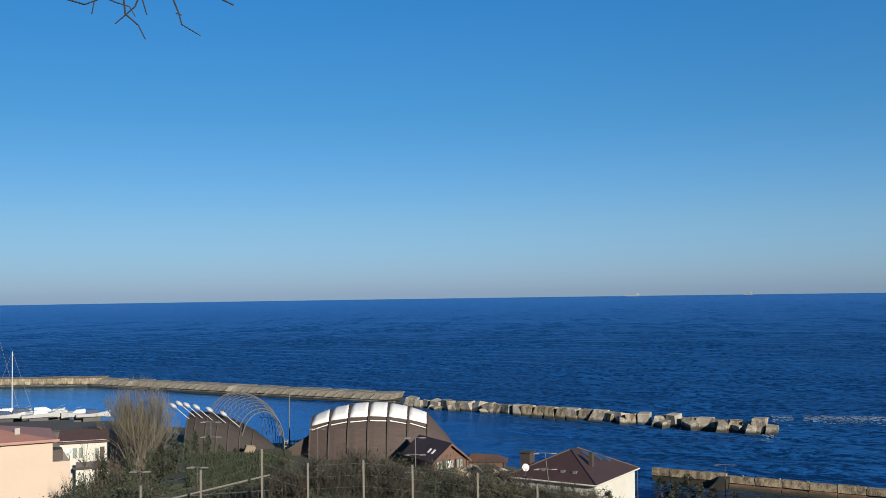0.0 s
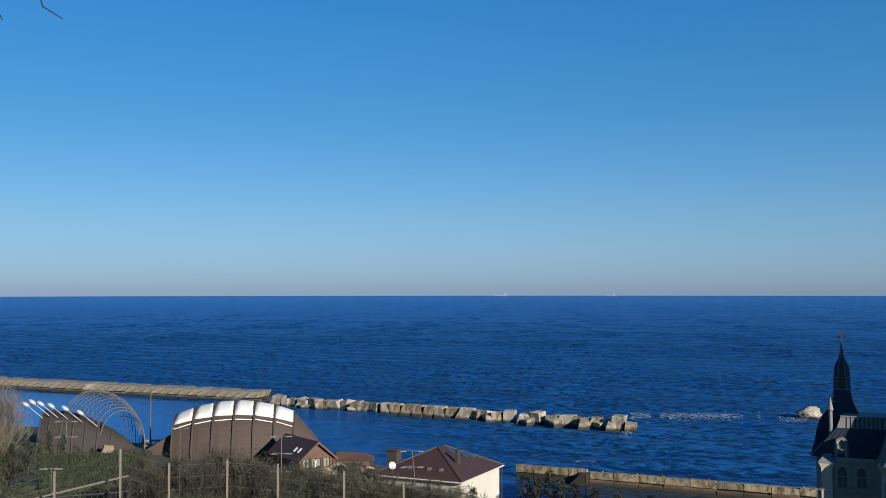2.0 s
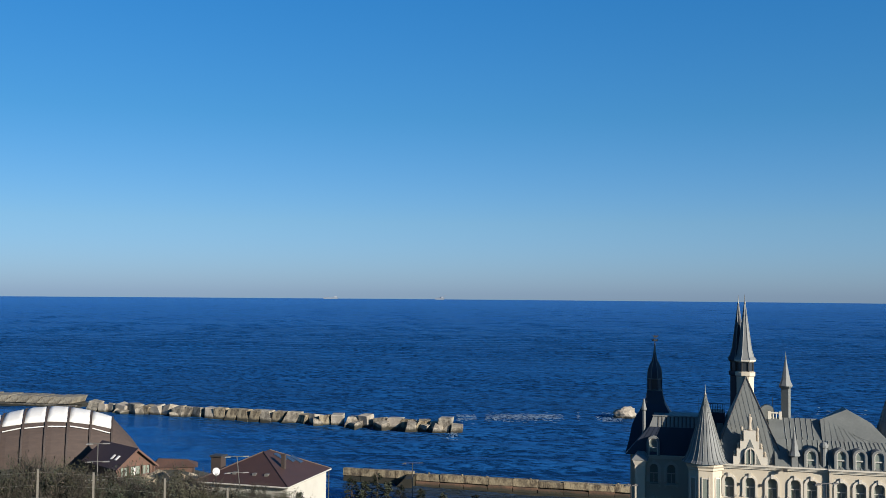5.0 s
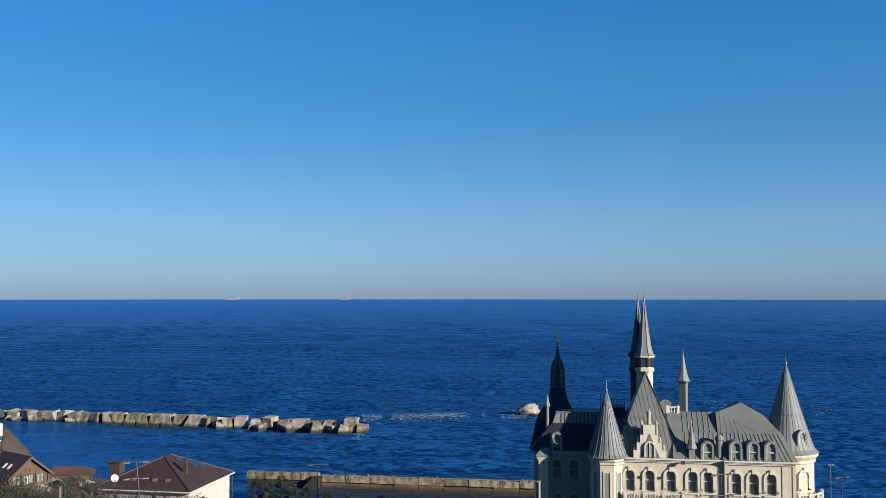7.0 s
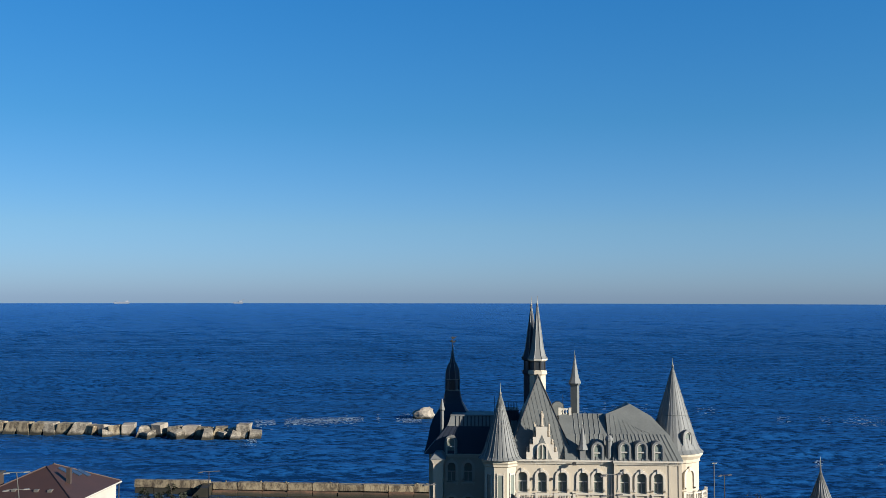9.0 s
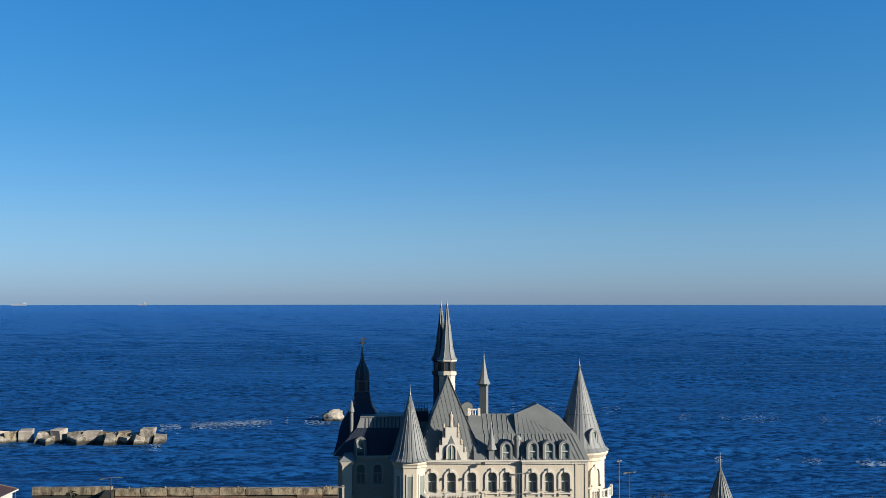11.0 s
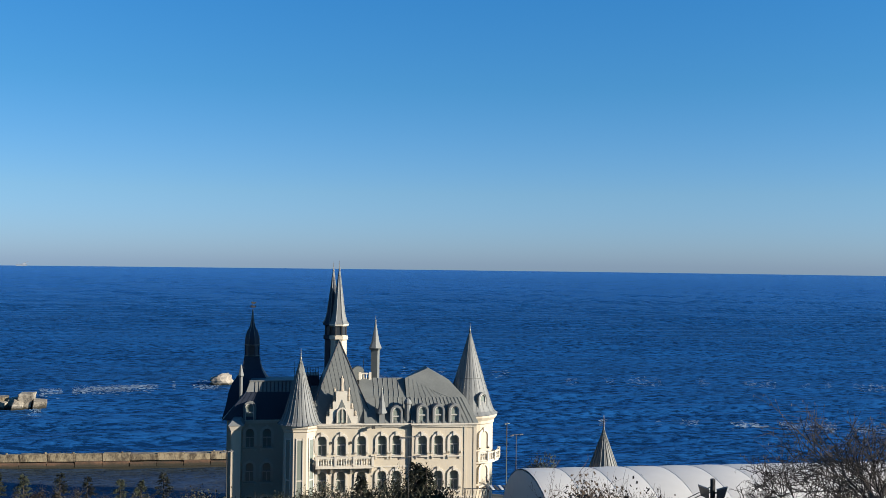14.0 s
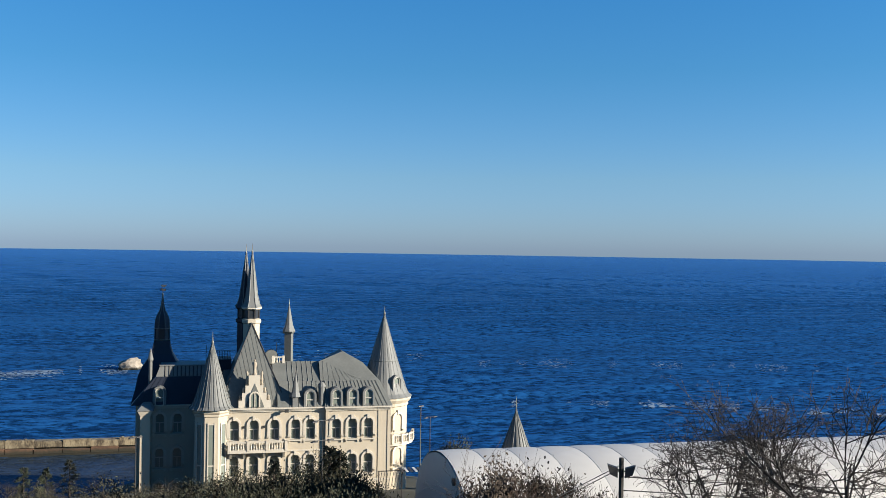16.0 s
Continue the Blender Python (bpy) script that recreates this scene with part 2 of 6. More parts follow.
M_ACACIA = mat("dark_acacia_bark", (0.0244, 0.0183, 0.0152), 0.95, (0.0146, 0.011, 0.00915), 1, 0.5, 0.2)
M_RUST = mat("rust_stained_concrete", (0.134, 0.0702, 0.0396), 0.92, (0.0549, 0.0305, 0.0183), 0.5, 0.6, 0.5, 6, jitter=0.15, tide=True)
M_BARK2 = mat("pale_bark", (0.11, 0.0828, 0.0506), 0.95, (0.069, 0.0506, 0.0322), 1, 0.5, 0.2)
M_DRYTWIG = mat("dry_brown_twigs", (0.061, 0.0366, 0.0244), 0.95, (0.0366, 0.0232, 0.0159), 1, 0.5, 0.0)
M_LEAF = mat("evergreen_leaves", (0.0184, 0.0239, 0.0092), 0.8, (0.0092, 0.0129, 0.0046), 0.6, 0.5, 0.0, jitter=0.45)
M_OLIVE = mat("dull_olive_leaves", (0.0304, 0.0304, 0.0129), 0.85, (0.0184, 0.0161, 0.00828), 0.6, 0.5, 0.0, jitter=0.45)
M_DRY = mat("brown_dry_leaves", (0.0437, 0.0304, 0.0202), 0.9, (0.0276, 0.0189, 0.0129), 0.6, 0.5, 0.0, jitter=0.4)
M_BOAT = mat("white_gelcoat", (0.304, 0.304, 0.299), 0.3, (0.23, 0.23, 0.225), 0.5, 0.4, 0.02)
M_NAVY = mat("navy_cover", (0.0183, 0.0305, 0.0732), 0.8, (0.0122, 0.0214, 0.0488), 1, 0.5, 0.2)
M_SHIP = mat("ship_paint", (0.134, 0.152, 0.183), 0.8, (0.104, 0.122, 0.152), 0.05, 0.5, 0.0)
M_GREYROOF = mat("dark_flat_roof", (0.0345, 0.0322, 0.0285), 0.9, (0.0207, 0.0193, 0.0175), 0.5, 0.5, 0.3)
M_SOLAR = mat("roof_window_glass", (0.0183, 0.0305, 0.0549), 0.1, (0.0305, 0.0488, 0.0793), 1, 0.5, 0.0)


# ---- helpers for shapes ----
def thing(name, place, label, category, group="", kind="", turn=0.0):
    ob = new(name)
    ob.matrix_basis = pose(*place, 0, 0, turn)
    ob.empty_display_size = 0.5
    return tagged(ob, label, category, group, kind)


def finish(name, bm, material, smooth=False):
    bmesh.ops.recalc_face_normals(bm, faces=bm.faces)
    me = bpy.data.meshes.new(name)
    bm.to_mesh(me)
    bm.free()
    me.materials.append(material)
    if smooth:
        me.polygons.foreach_set("use_smooth", [True] * len(me.polygons))
    return me


def part(name, bm, material, parent, label="", smooth=False, place=None):
    ob = new(name, finish(name, bm, material, smooth))
    ob.parent = parent
    if place is not None:
        ob.matrix_basis = place
    return tagged(ob, label)


def again(name, me, parent, place):
    """One more piece on a mesh that is already there."""
    ob = new(name, me)
    ob.parent = parent
    ob.matrix_basis = place
    return ob


def solo(name, bm, material, label, category, group="", kind="", smooth=False, place=None):
    ob = new(name, finish(name, bm, material, smooth))
    if place is not None:
        ob.matrix_basis = place
    return tagged(ob, label, category, group, kind)


def hull(bm, low, high):
    """A solid between two rings of points of the same length."""
    a = [bm.verts.new(p) for p in low]
    b = [bm.verts.new(p) for p in high]
    n = len(a)
    for i in range(n):
        bm.faces.new((a[i], a[(i + 1) % n], b[(i + 1) % n], b[i]))
    bm.faces.new(a[::-1])
    bm.faces.new(b)
    return bm


def box(x0, x1, y0, y1, z0, z1, bm=None):
    bm = bm or bmesh.new()
    ring = ((x0, y0), (x1, y0), (x1, y1), (x0, y1))
    return hull(bm, [(x, y, z0) for x, y in ring], [(x, y, z1) for x, y in ring])


def prism(outline, y0, y1, bm=None):
    """An outline in x and z, drawn through from y0 to y1."""
    return hull(bm or bmesh.new(), [(x, y0, z) for x, z in outline], [(x, y1, z) for x, z in outline])


def lathe(profile, n=16, cx=0.0, cy=0.0, bm=None, turn=0.0):
    """A closed solid of revolution from (radius, height) pairs, bottom to top."""
    bm = bm or bmesh.new()
    rings = []
    for r, z in profile:
        rings.append([bm.verts.new((cx + r * math.cos(2 * math.pi * i / n + turn), cy + r * math.sin(2 * math.pi * i / n + turn), z)) for i in range(n)])
    for a, b in zip(rings, rings[1:]):
        for i in range(n):
            bm.faces.new((a[i], a[(i + 1) % n], b[(i + 1) % n], b[i]))
    bm.faces.new(rings[0][::-1])
    bm.faces.new(rings[-1])
    return bm


def rod(a, b, r, n=6, bm=None, r2=None):
    """A round bar from a to b."""
    bm = bm or bmesh.new()
    a, b = Vector(a), Vector(b)
    q = (b - a).to_track_quat("Z", "Y").to_matrix()
    r2 = r if r2 is None else r2
    ring = [(math.cos(2 * math.pi * i / n), math.sin(2 * math.pi * i / n)) for i in range(n)]
    return hull(bm, [a + q @ Vector((x * r, y * r, 0)) for x, y in ring], [b + q @ Vector((x * r2, y * r2, 0)) for x, y in ring])


def polar(bearing, dist, z=0.0):
    return (dist * math.sin(radians(bearing)), dist * math.cos(radians(bearing)), z)


# ---- the large structure ----
def shore(bearing):
    """Distance from the eye's foot to the waterline, by bearing."""
    pts = ((-180, 400), (-60, 330), (-30, 285), (-20, 268), (-16, 240), (-10, 205), (-2, 188), (4, 172), (8, 148), (13, 128), (24, 122), (32, 138), (44, 130), (60, 124), (76, 124), (90, 190), (180, 400))
    return float(np.interp(bearing, [p[0] for p in pts], [p[1] for p in pts]))


def ground_z(x, y):
    d = math.hypot(x, y)
    bearing = math.degrees(math.atan2(x, y))
    s = shore(bearing)
    left = float(np.interp(d, (0, 4, 30, 55, 66, 100, 118, s - 6, s + 10, s + 40), (29.3, 28.6, 23.6, 19.0, 16.0, 7.5, 2.8, 2.2, -1.2, -4.0)))
    right = float(np.interp(d, (0, 4, 30, 50, 61, 100, 118, s - 6, s + 10, s + 40), (29.3, 28.6, 21.5, 15.6, 6.8, 6.0, 2.4, 2.2, -1.2, -4.0)))
    f = float(np.interp(bearing, (14, 36), (0, 1)))
    z = left * (1 - f) + right * f
    return z + 0.35 * noise.noise((x * 0.08, y * 0.08, 0)) * min(1, d / 20)


def terrain():
    bm = bmesh.new()
    radii = [0, 2, 4, 8, 14, 20, 26, 32, 38, 44, 50, 55, 60, 66, 72, 78, 84, 90, 96, 102, 108, 114, 120, 126, 132, 138, 144, 150, 156, 164, 172, 180, 190, 200, 215, 230, 250, 275, 300, 360, 440, 600]
    n = 144
    rings = []
    for r in radii:
        rings.append([bm.verts.new((r * math.sin(2 * math.pi * i / n), r * math.cos(2 * math.pi * i / n), ground_z(r * math.sin(2 * math.pi * i / n), r * math.cos(2 * math.pi * i / n)))) for i in range(n)] if r else [bm.verts.new((0, 0, 29.3))])
    for i in range(n):
        bm.faces.new((rings[0][0], rings[1][i], rings[1][(i + 1) % n]))
    for a, b in zip(rings[1:], rings[2:]):
        for i in range(n):
            bm.faces.new((a[i], b[i], b[(i + 1) % n], a[(i + 1) % n]))
    return solo("ground", bm, M_EARTH, "brown-green hillside falling to the shore", "ground", kind="structure", smooth=True)


WAVES = []
wave_rnd = random.Random(12)
for wave_k in range(34):
    wave_len = 3.2 * (24 / 3.2) ** (wave_k / 33)
    wave_way = radians(57 + wave_rnd.gauss(0, 15))  # they run in from the open sea, crests along the shore
    WAVES.append((2 * math.pi / wave_len * math.cos(wave_way), 2 * math.pi / wave_len * math.sin(wave_way), wave_rnd.uniform(0, 6.28), 0.008 * wave_len ** 0.82))


def swell_z(x, y):
    """Height of the water: crossing wind waves in sets, low behind the mole and far out."""
    x, y = np.asarray(x, dtype=float), np.asarray(y, dtype=float)
    z = np.zeros(np.broadcast(x, y).shape)
    for kx, ky, phase, high in WAVES:
        z = z + high * np.sin(kx * x + ky * y + phase)
    sets = 1 + 0.3 * np.sin(x * 0.021 + y * 0.034) + 0.25 * np.sin(x * 0.047 - y * 0.013 + 2)
    shelter = np.clip((270 - 0.72 * x - y) / 18, 0, 1) * np.clip((75 - x) / 110, 0, 1)
    return z * sets * (1 - 0.88 * shelter) * np.clip((4200 - np.hypot(x, y)) / 2500, 0, 1)


def sea():
    bearings = np.concatenate([np.linspace(-180, -32, 40, endpoint=False), np.linspace(-32, 74, 1060, endpoint=False), np.linspace(74, 180, 30, endpoint=False)])
    radii = [40.0, 100.0]
    while radii[-1] < 2600:
        radii.append(radii[-1] * 1.0085)
    radii += [3200.0, 4000.0, 4920.0]
    bb, rr = np.meshgrid(np.radians(bearings), np.array(radii))
    x, y = rr * np.sin(bb), rr * np.cos(bb)
    verts = np.stack([x, y, swell_z(x, y)], axis=-1).reshape(-1, 3)
    n, m = len(bearings), len(radii)
    i, j = np.meshgrid(np.arange(m - 1), np.arange(n), indexing="ij")
    k = (j + 1) % n
    quads = np.stack([i * n + j, i * n + k, (i + 1) * n + k, (i + 1) * n + j], axis=-1).reshape(-1, 4)[:, ::-1]
    me = bpy.data.meshes.new("water")
    me.vertices.add(len(verts))
    me.vertices.foreach_set("co", verts.ravel())
    me.loops.add(len(quads) * 4)
    me.loops.foreach_set("vertex_index", quads.ravel().astype(np.int32))
    me.polygons.add(len(quads))
    me.polygons.foreach_set("loop_start", np.arange(0, len(quads) * 4, 4, dtype=np.int32))
    me.polygons.foreach_set("use_smooth", np.ones(len(quads), dtype=bool))
    me.update(calc_edges=True)
    me.materials.append(M_WATER)
    return tagged(new("water", me), "deep blue sea with short wind waves", "sea", "", "structure")


terrain()
sea()


# ---- the castle ----
def arch_outline(cx, half, z0, spring, n=8):
    """An upright opening with a round head, as x and z pairs, from lower left round to lower right."""
    head = [(cx - half * math.cos(math.pi * i / n), spring + half * math.sin(math.pi * i / n)) for i in range(n + 1)]
    return [(cx - half, z0)] + head + [(cx + half, z0)]


def pierced_wall(x0, x1, y0, y1, z0, z1, columns, half, rows):
    """A wall with round-headed openings: columns of window middles, rows of (sill, spring) heights."""
    bm = bmesh.new()
    edge = x0
    for cx in columns:
        box(edge, cx - half, y0, y1, z0, z1, bm)
        low = z0
        for k, (sill, spring) in enumerate(rows):
            box(cx - half, cx + half, y0, y1, low, sill, bm)
            head = arch_outline(cx, half, spring, spring)[1:-1]
            low = rows[k + 1][0] - 0.6 if k + 1 < len(rows) else z1
            prism([(cx - half, low)] + head + [(cx + half, low)], y0, y1, bm)
        edge = cx + half
    return box(edge, x1, y0, y1, z0, z1, bm)


def ring_profile(outer, inner, y0, y1, bm=None):
    """A flat moulding between two outlines of the same count."""
    bm = bm or bmesh.new()
    fo, fi = [bm.verts.new((x, y0, z)) for x, z in outer], [bm.verts.new((x, y0, z)) for x, z in inner]
    bo, bi = [bm.verts.new((x, y1, z)) for x, z in outer], [bm.verts.new((x, y1, z)) for x, z in inner]
    for i in range(len(fo) - 1):
        bm.faces.new((fo[i], fo[i + 1], fi[i + 1], fi[i]))
        bm.faces.new((bo[i], bi[i], bi[i + 1], bo[i + 1]))
        bm.faces.new((fo[i], bo[i], bo[i + 1], fo[i + 1]))
        bm.faces.new((fi[i], fi[i + 1], bi[i + 1], bi[i]))
    for i in (0, len(fo) - 1):
        bm.faces.new((fo[i], fi[i], bi[i], bo[i]))
    return bm


W_HALF, W_TALL = 0.52, 1.72  # half width and height to the spring of the castle's windows


def window_meshes():
    pane = finish("window", prism(arch_outline(0, W_HALF + 0.06, -0.05, W_TALL), 0.30, 0.36), M_GLASS)
    bm = ring_profile(arch_outline(0, W_HALF + 0.02, 0, W_TALL), arch_outline(0, W_HALF - 0.09, 0.0, W_TALL), 0.2, 0.3)
    box(-W_HALF + 0.09, W_HALF - 0.09, 0.2, 0.3, 0.0, 0.09, bm)
    box(-W_HALF + 0.09, W_HALF - 0.09, 0.2, 0.3, 1.12, 1.22, bm)
    box(-0.035, 0.035, 0.21, 0.29, 0.09, 1.12, bm)
    frame_me = finish("window_frame", bm, M_FRAME)
    bm = ring_profile(arch_outline(0, W_HALF + 0.24, 0.25, W_TALL), arch_outline(0, W_HALF, 0.25, W_TALL), -0.13, 0.02)
    box(-0.14, 0.14, -0.2, 0.02, W_TALL + W_HALF - 0.05, W_TALL + W_HALF + 0.4, bm)
    box(-W_HALF - 0.3, -W_HALF, -0.13, 0.02, 0.25, 0.42, bm)
    box(W_HALF, W_HALF + 0.3, -0.13, 0.02, 0.25, 0.42, bm)
    surround = finish("surround", bm, M_TRIM)
    bm = box(-W_HALF - 0.25, W_HALF + 0.25, -0.2, 0.25, -0.14, 0.0)
    box(-W_HALF - 0.2, -W_HALF - 0.02, -0.14, 0.0, -0.34, -0.14, bm)
    box(W_HALF + 0.02, W_HALF + 0.2, -0.14, 0.0, -0.34, -0.14, bm)
    sill = finish("sill", bm, M_TRIM)
    return pane, frame_me, surround, sill


def castle_window(castle, meshes, x, y, z, turn=0):
    w = again("window", meshes[0], castle, pose(x, y, z, 0, 0, turn))
    for name, me in zip(("window_frame", "surround", "sill"), meshes[1:]):
        again(name, me, w, Matrix.Identity(4))
    return w


def seams(points_low, points_high, r=0.035):
    """Standing seams of sheet metal between pairs of points."""
    bm = bmesh.new()
    for a, b in zip(points_low, points_high):
        rod(a, b, r, 4, bm)
    return bm


def cone_seams(profile, n, cx, cy, grow=1.01, r=0.03):
    bm = bmesh.new()
    for i in range(n):
        c, s = math.cos(2 * math.pi * (i + 0.5) / n), math.sin(2 * math.pi * (i + 0.5) / n)
        for (r0, z0), (r1, z1) in zip(profile, profile[1:]):
            rod((cx + c * r0 * grow, cy + s * r0 * grow, z0), (cx + c * r1 * grow, cy + s * r1 * grow, z1), r, 4, bm)
    return bm


def finial(parent, x, y, z0, z1, r=0.07):
    bm = lathe([(r, z0 - 0.15), (r * 1.9, z0 + 0.05), (r * 1.9, z0 + 0.16), (r * 0.8, z0 + 0.3), (r * 0.25, z1)], 8, x, y)
    return part("finial", bm, M_STEEL, parent, smooth=True)


def arched_dormer(parent, x, y, z, width=1.12, tall=1.9, depth=2.0):
    """A round-headed dormer with a lead hood that runs back into the roof."""
    half = width / 2
    hood = part("dormer", ring_profile(arch_outline(0, half + 0.12, 0, tall - half), arch_outline(0, half - 0.1, 0, tall - half), -0.1, depth), M_ROOF2, parent, "grey metal dormer hood", place=pose(x, y, z))
    part("pane", prism(arch_outline(0, half - 0.08, 0.02, tall - half), 0.12, 0.17), M_GLASS, hood)
    bm = ring_profile(arch_outline(0, half - 0.08, 0, tall - half), arch_outline(0, half - 0.2, 0, tall - half), -0.02, 0.1)
    box(-half + 0.1, half - 0.1, 0.0, 0.1, 0.78, 0.9, bm)
    part("dormer_frame", bm, M_FRAME, hood, "white dormer window frame")
    return hood


def baluster_mesh(tall=0.72):
    return finish("baluster", lathe([(0.07, 0), (0.07, 0.06), (0.045, 0.1), (0.085, 0.26), (0.04, 0.52), (0.07, tall - 0.08), (0.07, tall)], 8), M_TRIM, True)


def balustrade(parent, name, a, b, z, me, gap=0.27, posts=2):
    """Rail, plinth, posts and single balusters between two points of the plan."""
    a, b = Vector((*a, z)), Vector((*b, z))
    run = b - a
    turn = math.degrees(math.atan2(run.y, run.x))
    rail = part(name, box(0, run.length, -0.11, 0.11, 0.84, 0.98), M_TRIM, parent, "white stone balustrade", place=pose(*a, 0, 0, turn))
    part("plinth", box(0, run.length, -0.1, 0.1, 0, 0.12), M_TRIM, rail)
    for k in range(posts):
        s = run.length * k / (posts - 1)
        part("post", box(s - 0.14, s + 0.14, -0.15, 0.15, 0, 1.06), M_TRIM, rail)
    n = max(1, int(run.length / gap))
    for k in range(n):
        again("baluster", me, rail, pose(run.length * (k + 0.5) / n, 0, 0.12))
    return rail


def build_castle():
    c = thing("castle", (59.2, 90.8, 2.0), "cream plaster castle with grey metal roofs and pointed turrets", "castle", turn=-31.67)
    meshes = window_meshes()
    bal = baluster_mesh()
    rows = [(0.3, 0.3 + W_TALL), (4.1, 4.1 + W_TALL), (7.95, 7.95 + W_TALL)]
    left_cols, right_cols = (0.42, 2.5, 4.7, 6.95, 8.55), (11.35, 13.13, 14.9)
    # walls: the long front, its slightly advanced bay, the shaded wing, sides and back
    part("wall", pierced_wall(-0.3, 10.2, 0.0, 0.45, 0, 11.2, left_cols, W_HALF, rows), M_WALL, c, "cream plaster front wall")
    part("wall", pierced_wall(10.2, 17.4, -0.3, 0.45, 0, 11.2, right_cols, W_HALF, rows), M_WALL, c, "cream plaster projecting bay")
    part("wall", pierced_wall(-8.35, -1.5, 5.6, 6.05, 0, 11.2, (-7.5, -5.6), W_HALF, rows), M_WALL, c, "cream plaster recessed wing wall")
    part("wall", box(16.9, 17.4, 0.45, 11.0, 0, 11.2), M_WALL, c)
    part("wall", box(-10.1, -0.3, 15.6, 16.05, 0, 11.0), M_WALL, c)
    part("wall", box(-10.1, -9.65, 11.0, 15.6, 0, 11.0), M_WALL, c)
    part("wall", box(-0.75, -0.3, 11.0, 15.6, 0, 11.0), M_WALL, c)
    part("wall", box(-0.3, 17.4, 11.0, 11.45, 0, 11.2), M_WALL, c)
    part("wall", box(-0.75, -0.3, 2.4, 5.6, 0, 11.2), M_WALL, c)
    part("wall", box(-10.1, -9.65, 6.05, 11.0, 0, 11.0), M_WALL, c)
    part("wall", box(-9.95, -8.35, 5.6, 6.05, 0, 11.0), M_WALL, c)
    for xs, y, rr in ((left_cols, 0.0, rows), (right_cols, -0.3, rows), ((-7.5, -5.6), 5.6, rows)):
        for x in xs:
            for sill, _ in rr:
                castle_window(c, meshes, x, y, sill)
    # cornices and pilasters
    def cornice(x0, x1, y, z):
        bm = box(x0, x1, y - 0.16, y + 0.45, z, z + 0.16)
        box(x0 - 0.06, x1 + 0.06, y - 0.28, y + 0.45, z + 0.16, z + 0.30, bm)
        box(x0 - 0.12, x1 + 0.12, y - 0.42, y + 0.45, z + 0.30, z + 0.44, bm)
        part("cornice", bm, M_TRIM, c, "white moulded cornice")
    cornice(-0.2, 10.1, 0.0, 11.05)
    cornice(10.2, 17.4, -0.3, 11.05)
    cornice(-8.2, -2.0, 5.6, 10.75)
    for x0, x1, y in ((10.2, 10.5, -0.36), (16.0, 16.3, -0.36), (9.6, 10.0, -0.05), (17.05, 17.4, -0.36)):
        part("pilaster", box(x0, x1, y, y + 0.2, 0, 11.04), M_WALL, c)
    part("string_course", box(-0.3, 10.2, -0.08, 0.02, 6.7, 6.84), M_TRIM, c)
    part("string_course", box(10.2, 17.4, -0.38, -0.28, 3.3, 3.44), M_TRIM, c)
    # corner pier on the shaded wing, with a small sheet-metal cap
    pier = part("corner_pier", box(-9.4, -8.35, 2.5, 5.6, 0, 10.4), M_WALL, c, "sunlit cream corner pier")
    part("capital", hull(bmesh.new(), [(-9.4, 2.5, 10.4), (-8.35, 2.5, 10.4), (-8.35, 5.6, 10.4), (-9.4, 5.6, 10.4)], [(-9.65, 2.25, 11.0), (-8.1, 2.25, 11.0), (-8.1, 5.6, 11.0), (-9.65, 5.6, 11.0)]), M_TRIM, pier)
    part("cap", hull(bmesh.new(), [(-9.75, 2.2, 11.0), (-8.0, 2.2, 11.0), (-8.0, 5.6, 11.0), (-9.75, 5.6, 11.0)], [(-9.25, 3.1, 11.55), (-8.45, 3.1, 11.55), (-8.45, 5.6, 11.55), (-9.25, 5.6, 11.55)]), M_ROOF2, pier)
    # the balcony on the long front
    slab = part("balcony", box(-0.25, 6.0, -0.95, 0.0, 6.78, 7.0), M_TRIM, c, "white stone balcony slab")
    for x in (0.1, 1.5, 3.6, 5.7):
        part("bracket", hull(bmesh.new(), [(x - 0.12, -0.2, 6.1), (x + 0.12, -0.2, 6.1), (x + 0.12, 0, 6.1), (x - 0.12, 0, 6.1)], [(x - 0.12, -0.85, 6.78), (x + 0.12, -0.85, 6.78), (x + 0.12, 0, 6.78), (x - 0.12, 0, 6.78)]), M_TRIM, slab)
    balustrade(c, "balustrade", (-0.1, -0.85), (5.9, -0.85), 7.0, bal, posts=4)
    balustrade(c, "balustrade", (5.9, -0.85), (5.9, 0.0), 7.0, bal)
    # small wall lamps between the windows
    for x in (1.45, 3.6):
        part("wall_lamp", box(x - 0.09, x + 0.09, -0.2, 0.0, 9.3, 9.55), M_DARK, c)
    bracket = part("floodlight", box(5.75, 6.15, -0.75, -0.45, 11.0, 11.3), M_DARK, c, "dark eaves floodlight")
    part("arm", rod((5.95, -0.5, 11.1), (5.95, 0, 11.2), 0.04), M_DARK, bracket)
    # polygonal corner turret with tall windows and a seamed cone
    tx, ty, tr = -1.95, 0.75, 1.85
    drum = part("turret", lathe([(tr, 0), (tr, 10.7), (tr + 0.14, 10.8), (tr + 0.14, 11.0), (tr + 0.32, 11.2), (tr + 0.32, 11.5)], 8, tx, ty, turn=math.pi / 8), M_WALL, c, "cream octagonal corner turret")
    flat = tr * math.cos(math.pi / 8)
    for k in range(8):
        if k in (1, 2, 3):
            continue
        a = 45 * k
        m = pose(tx, ty, 0, 0, 0, a + 90)
        part("tall_window", box(-0.3, 0.3, -flat - 0.02, -flat + 0.1, 2.2, 9.9), M_GLASS, drum, "tall narrow dark window", place=m)
        bm = box(-0.4, -0.29, -flat - 0.09, -flat + 0.05, 2.0, 10.1)
        box(0.29, 0.4, -flat - 0.09, -flat + 0.05, 2.0, 10.1, bm)
        for z in (2.0, 5.5, 9.9):
            box(-0.29, 0.29, -flat - 0.07, -flat + 0.05, z, z + 0.14, bm)
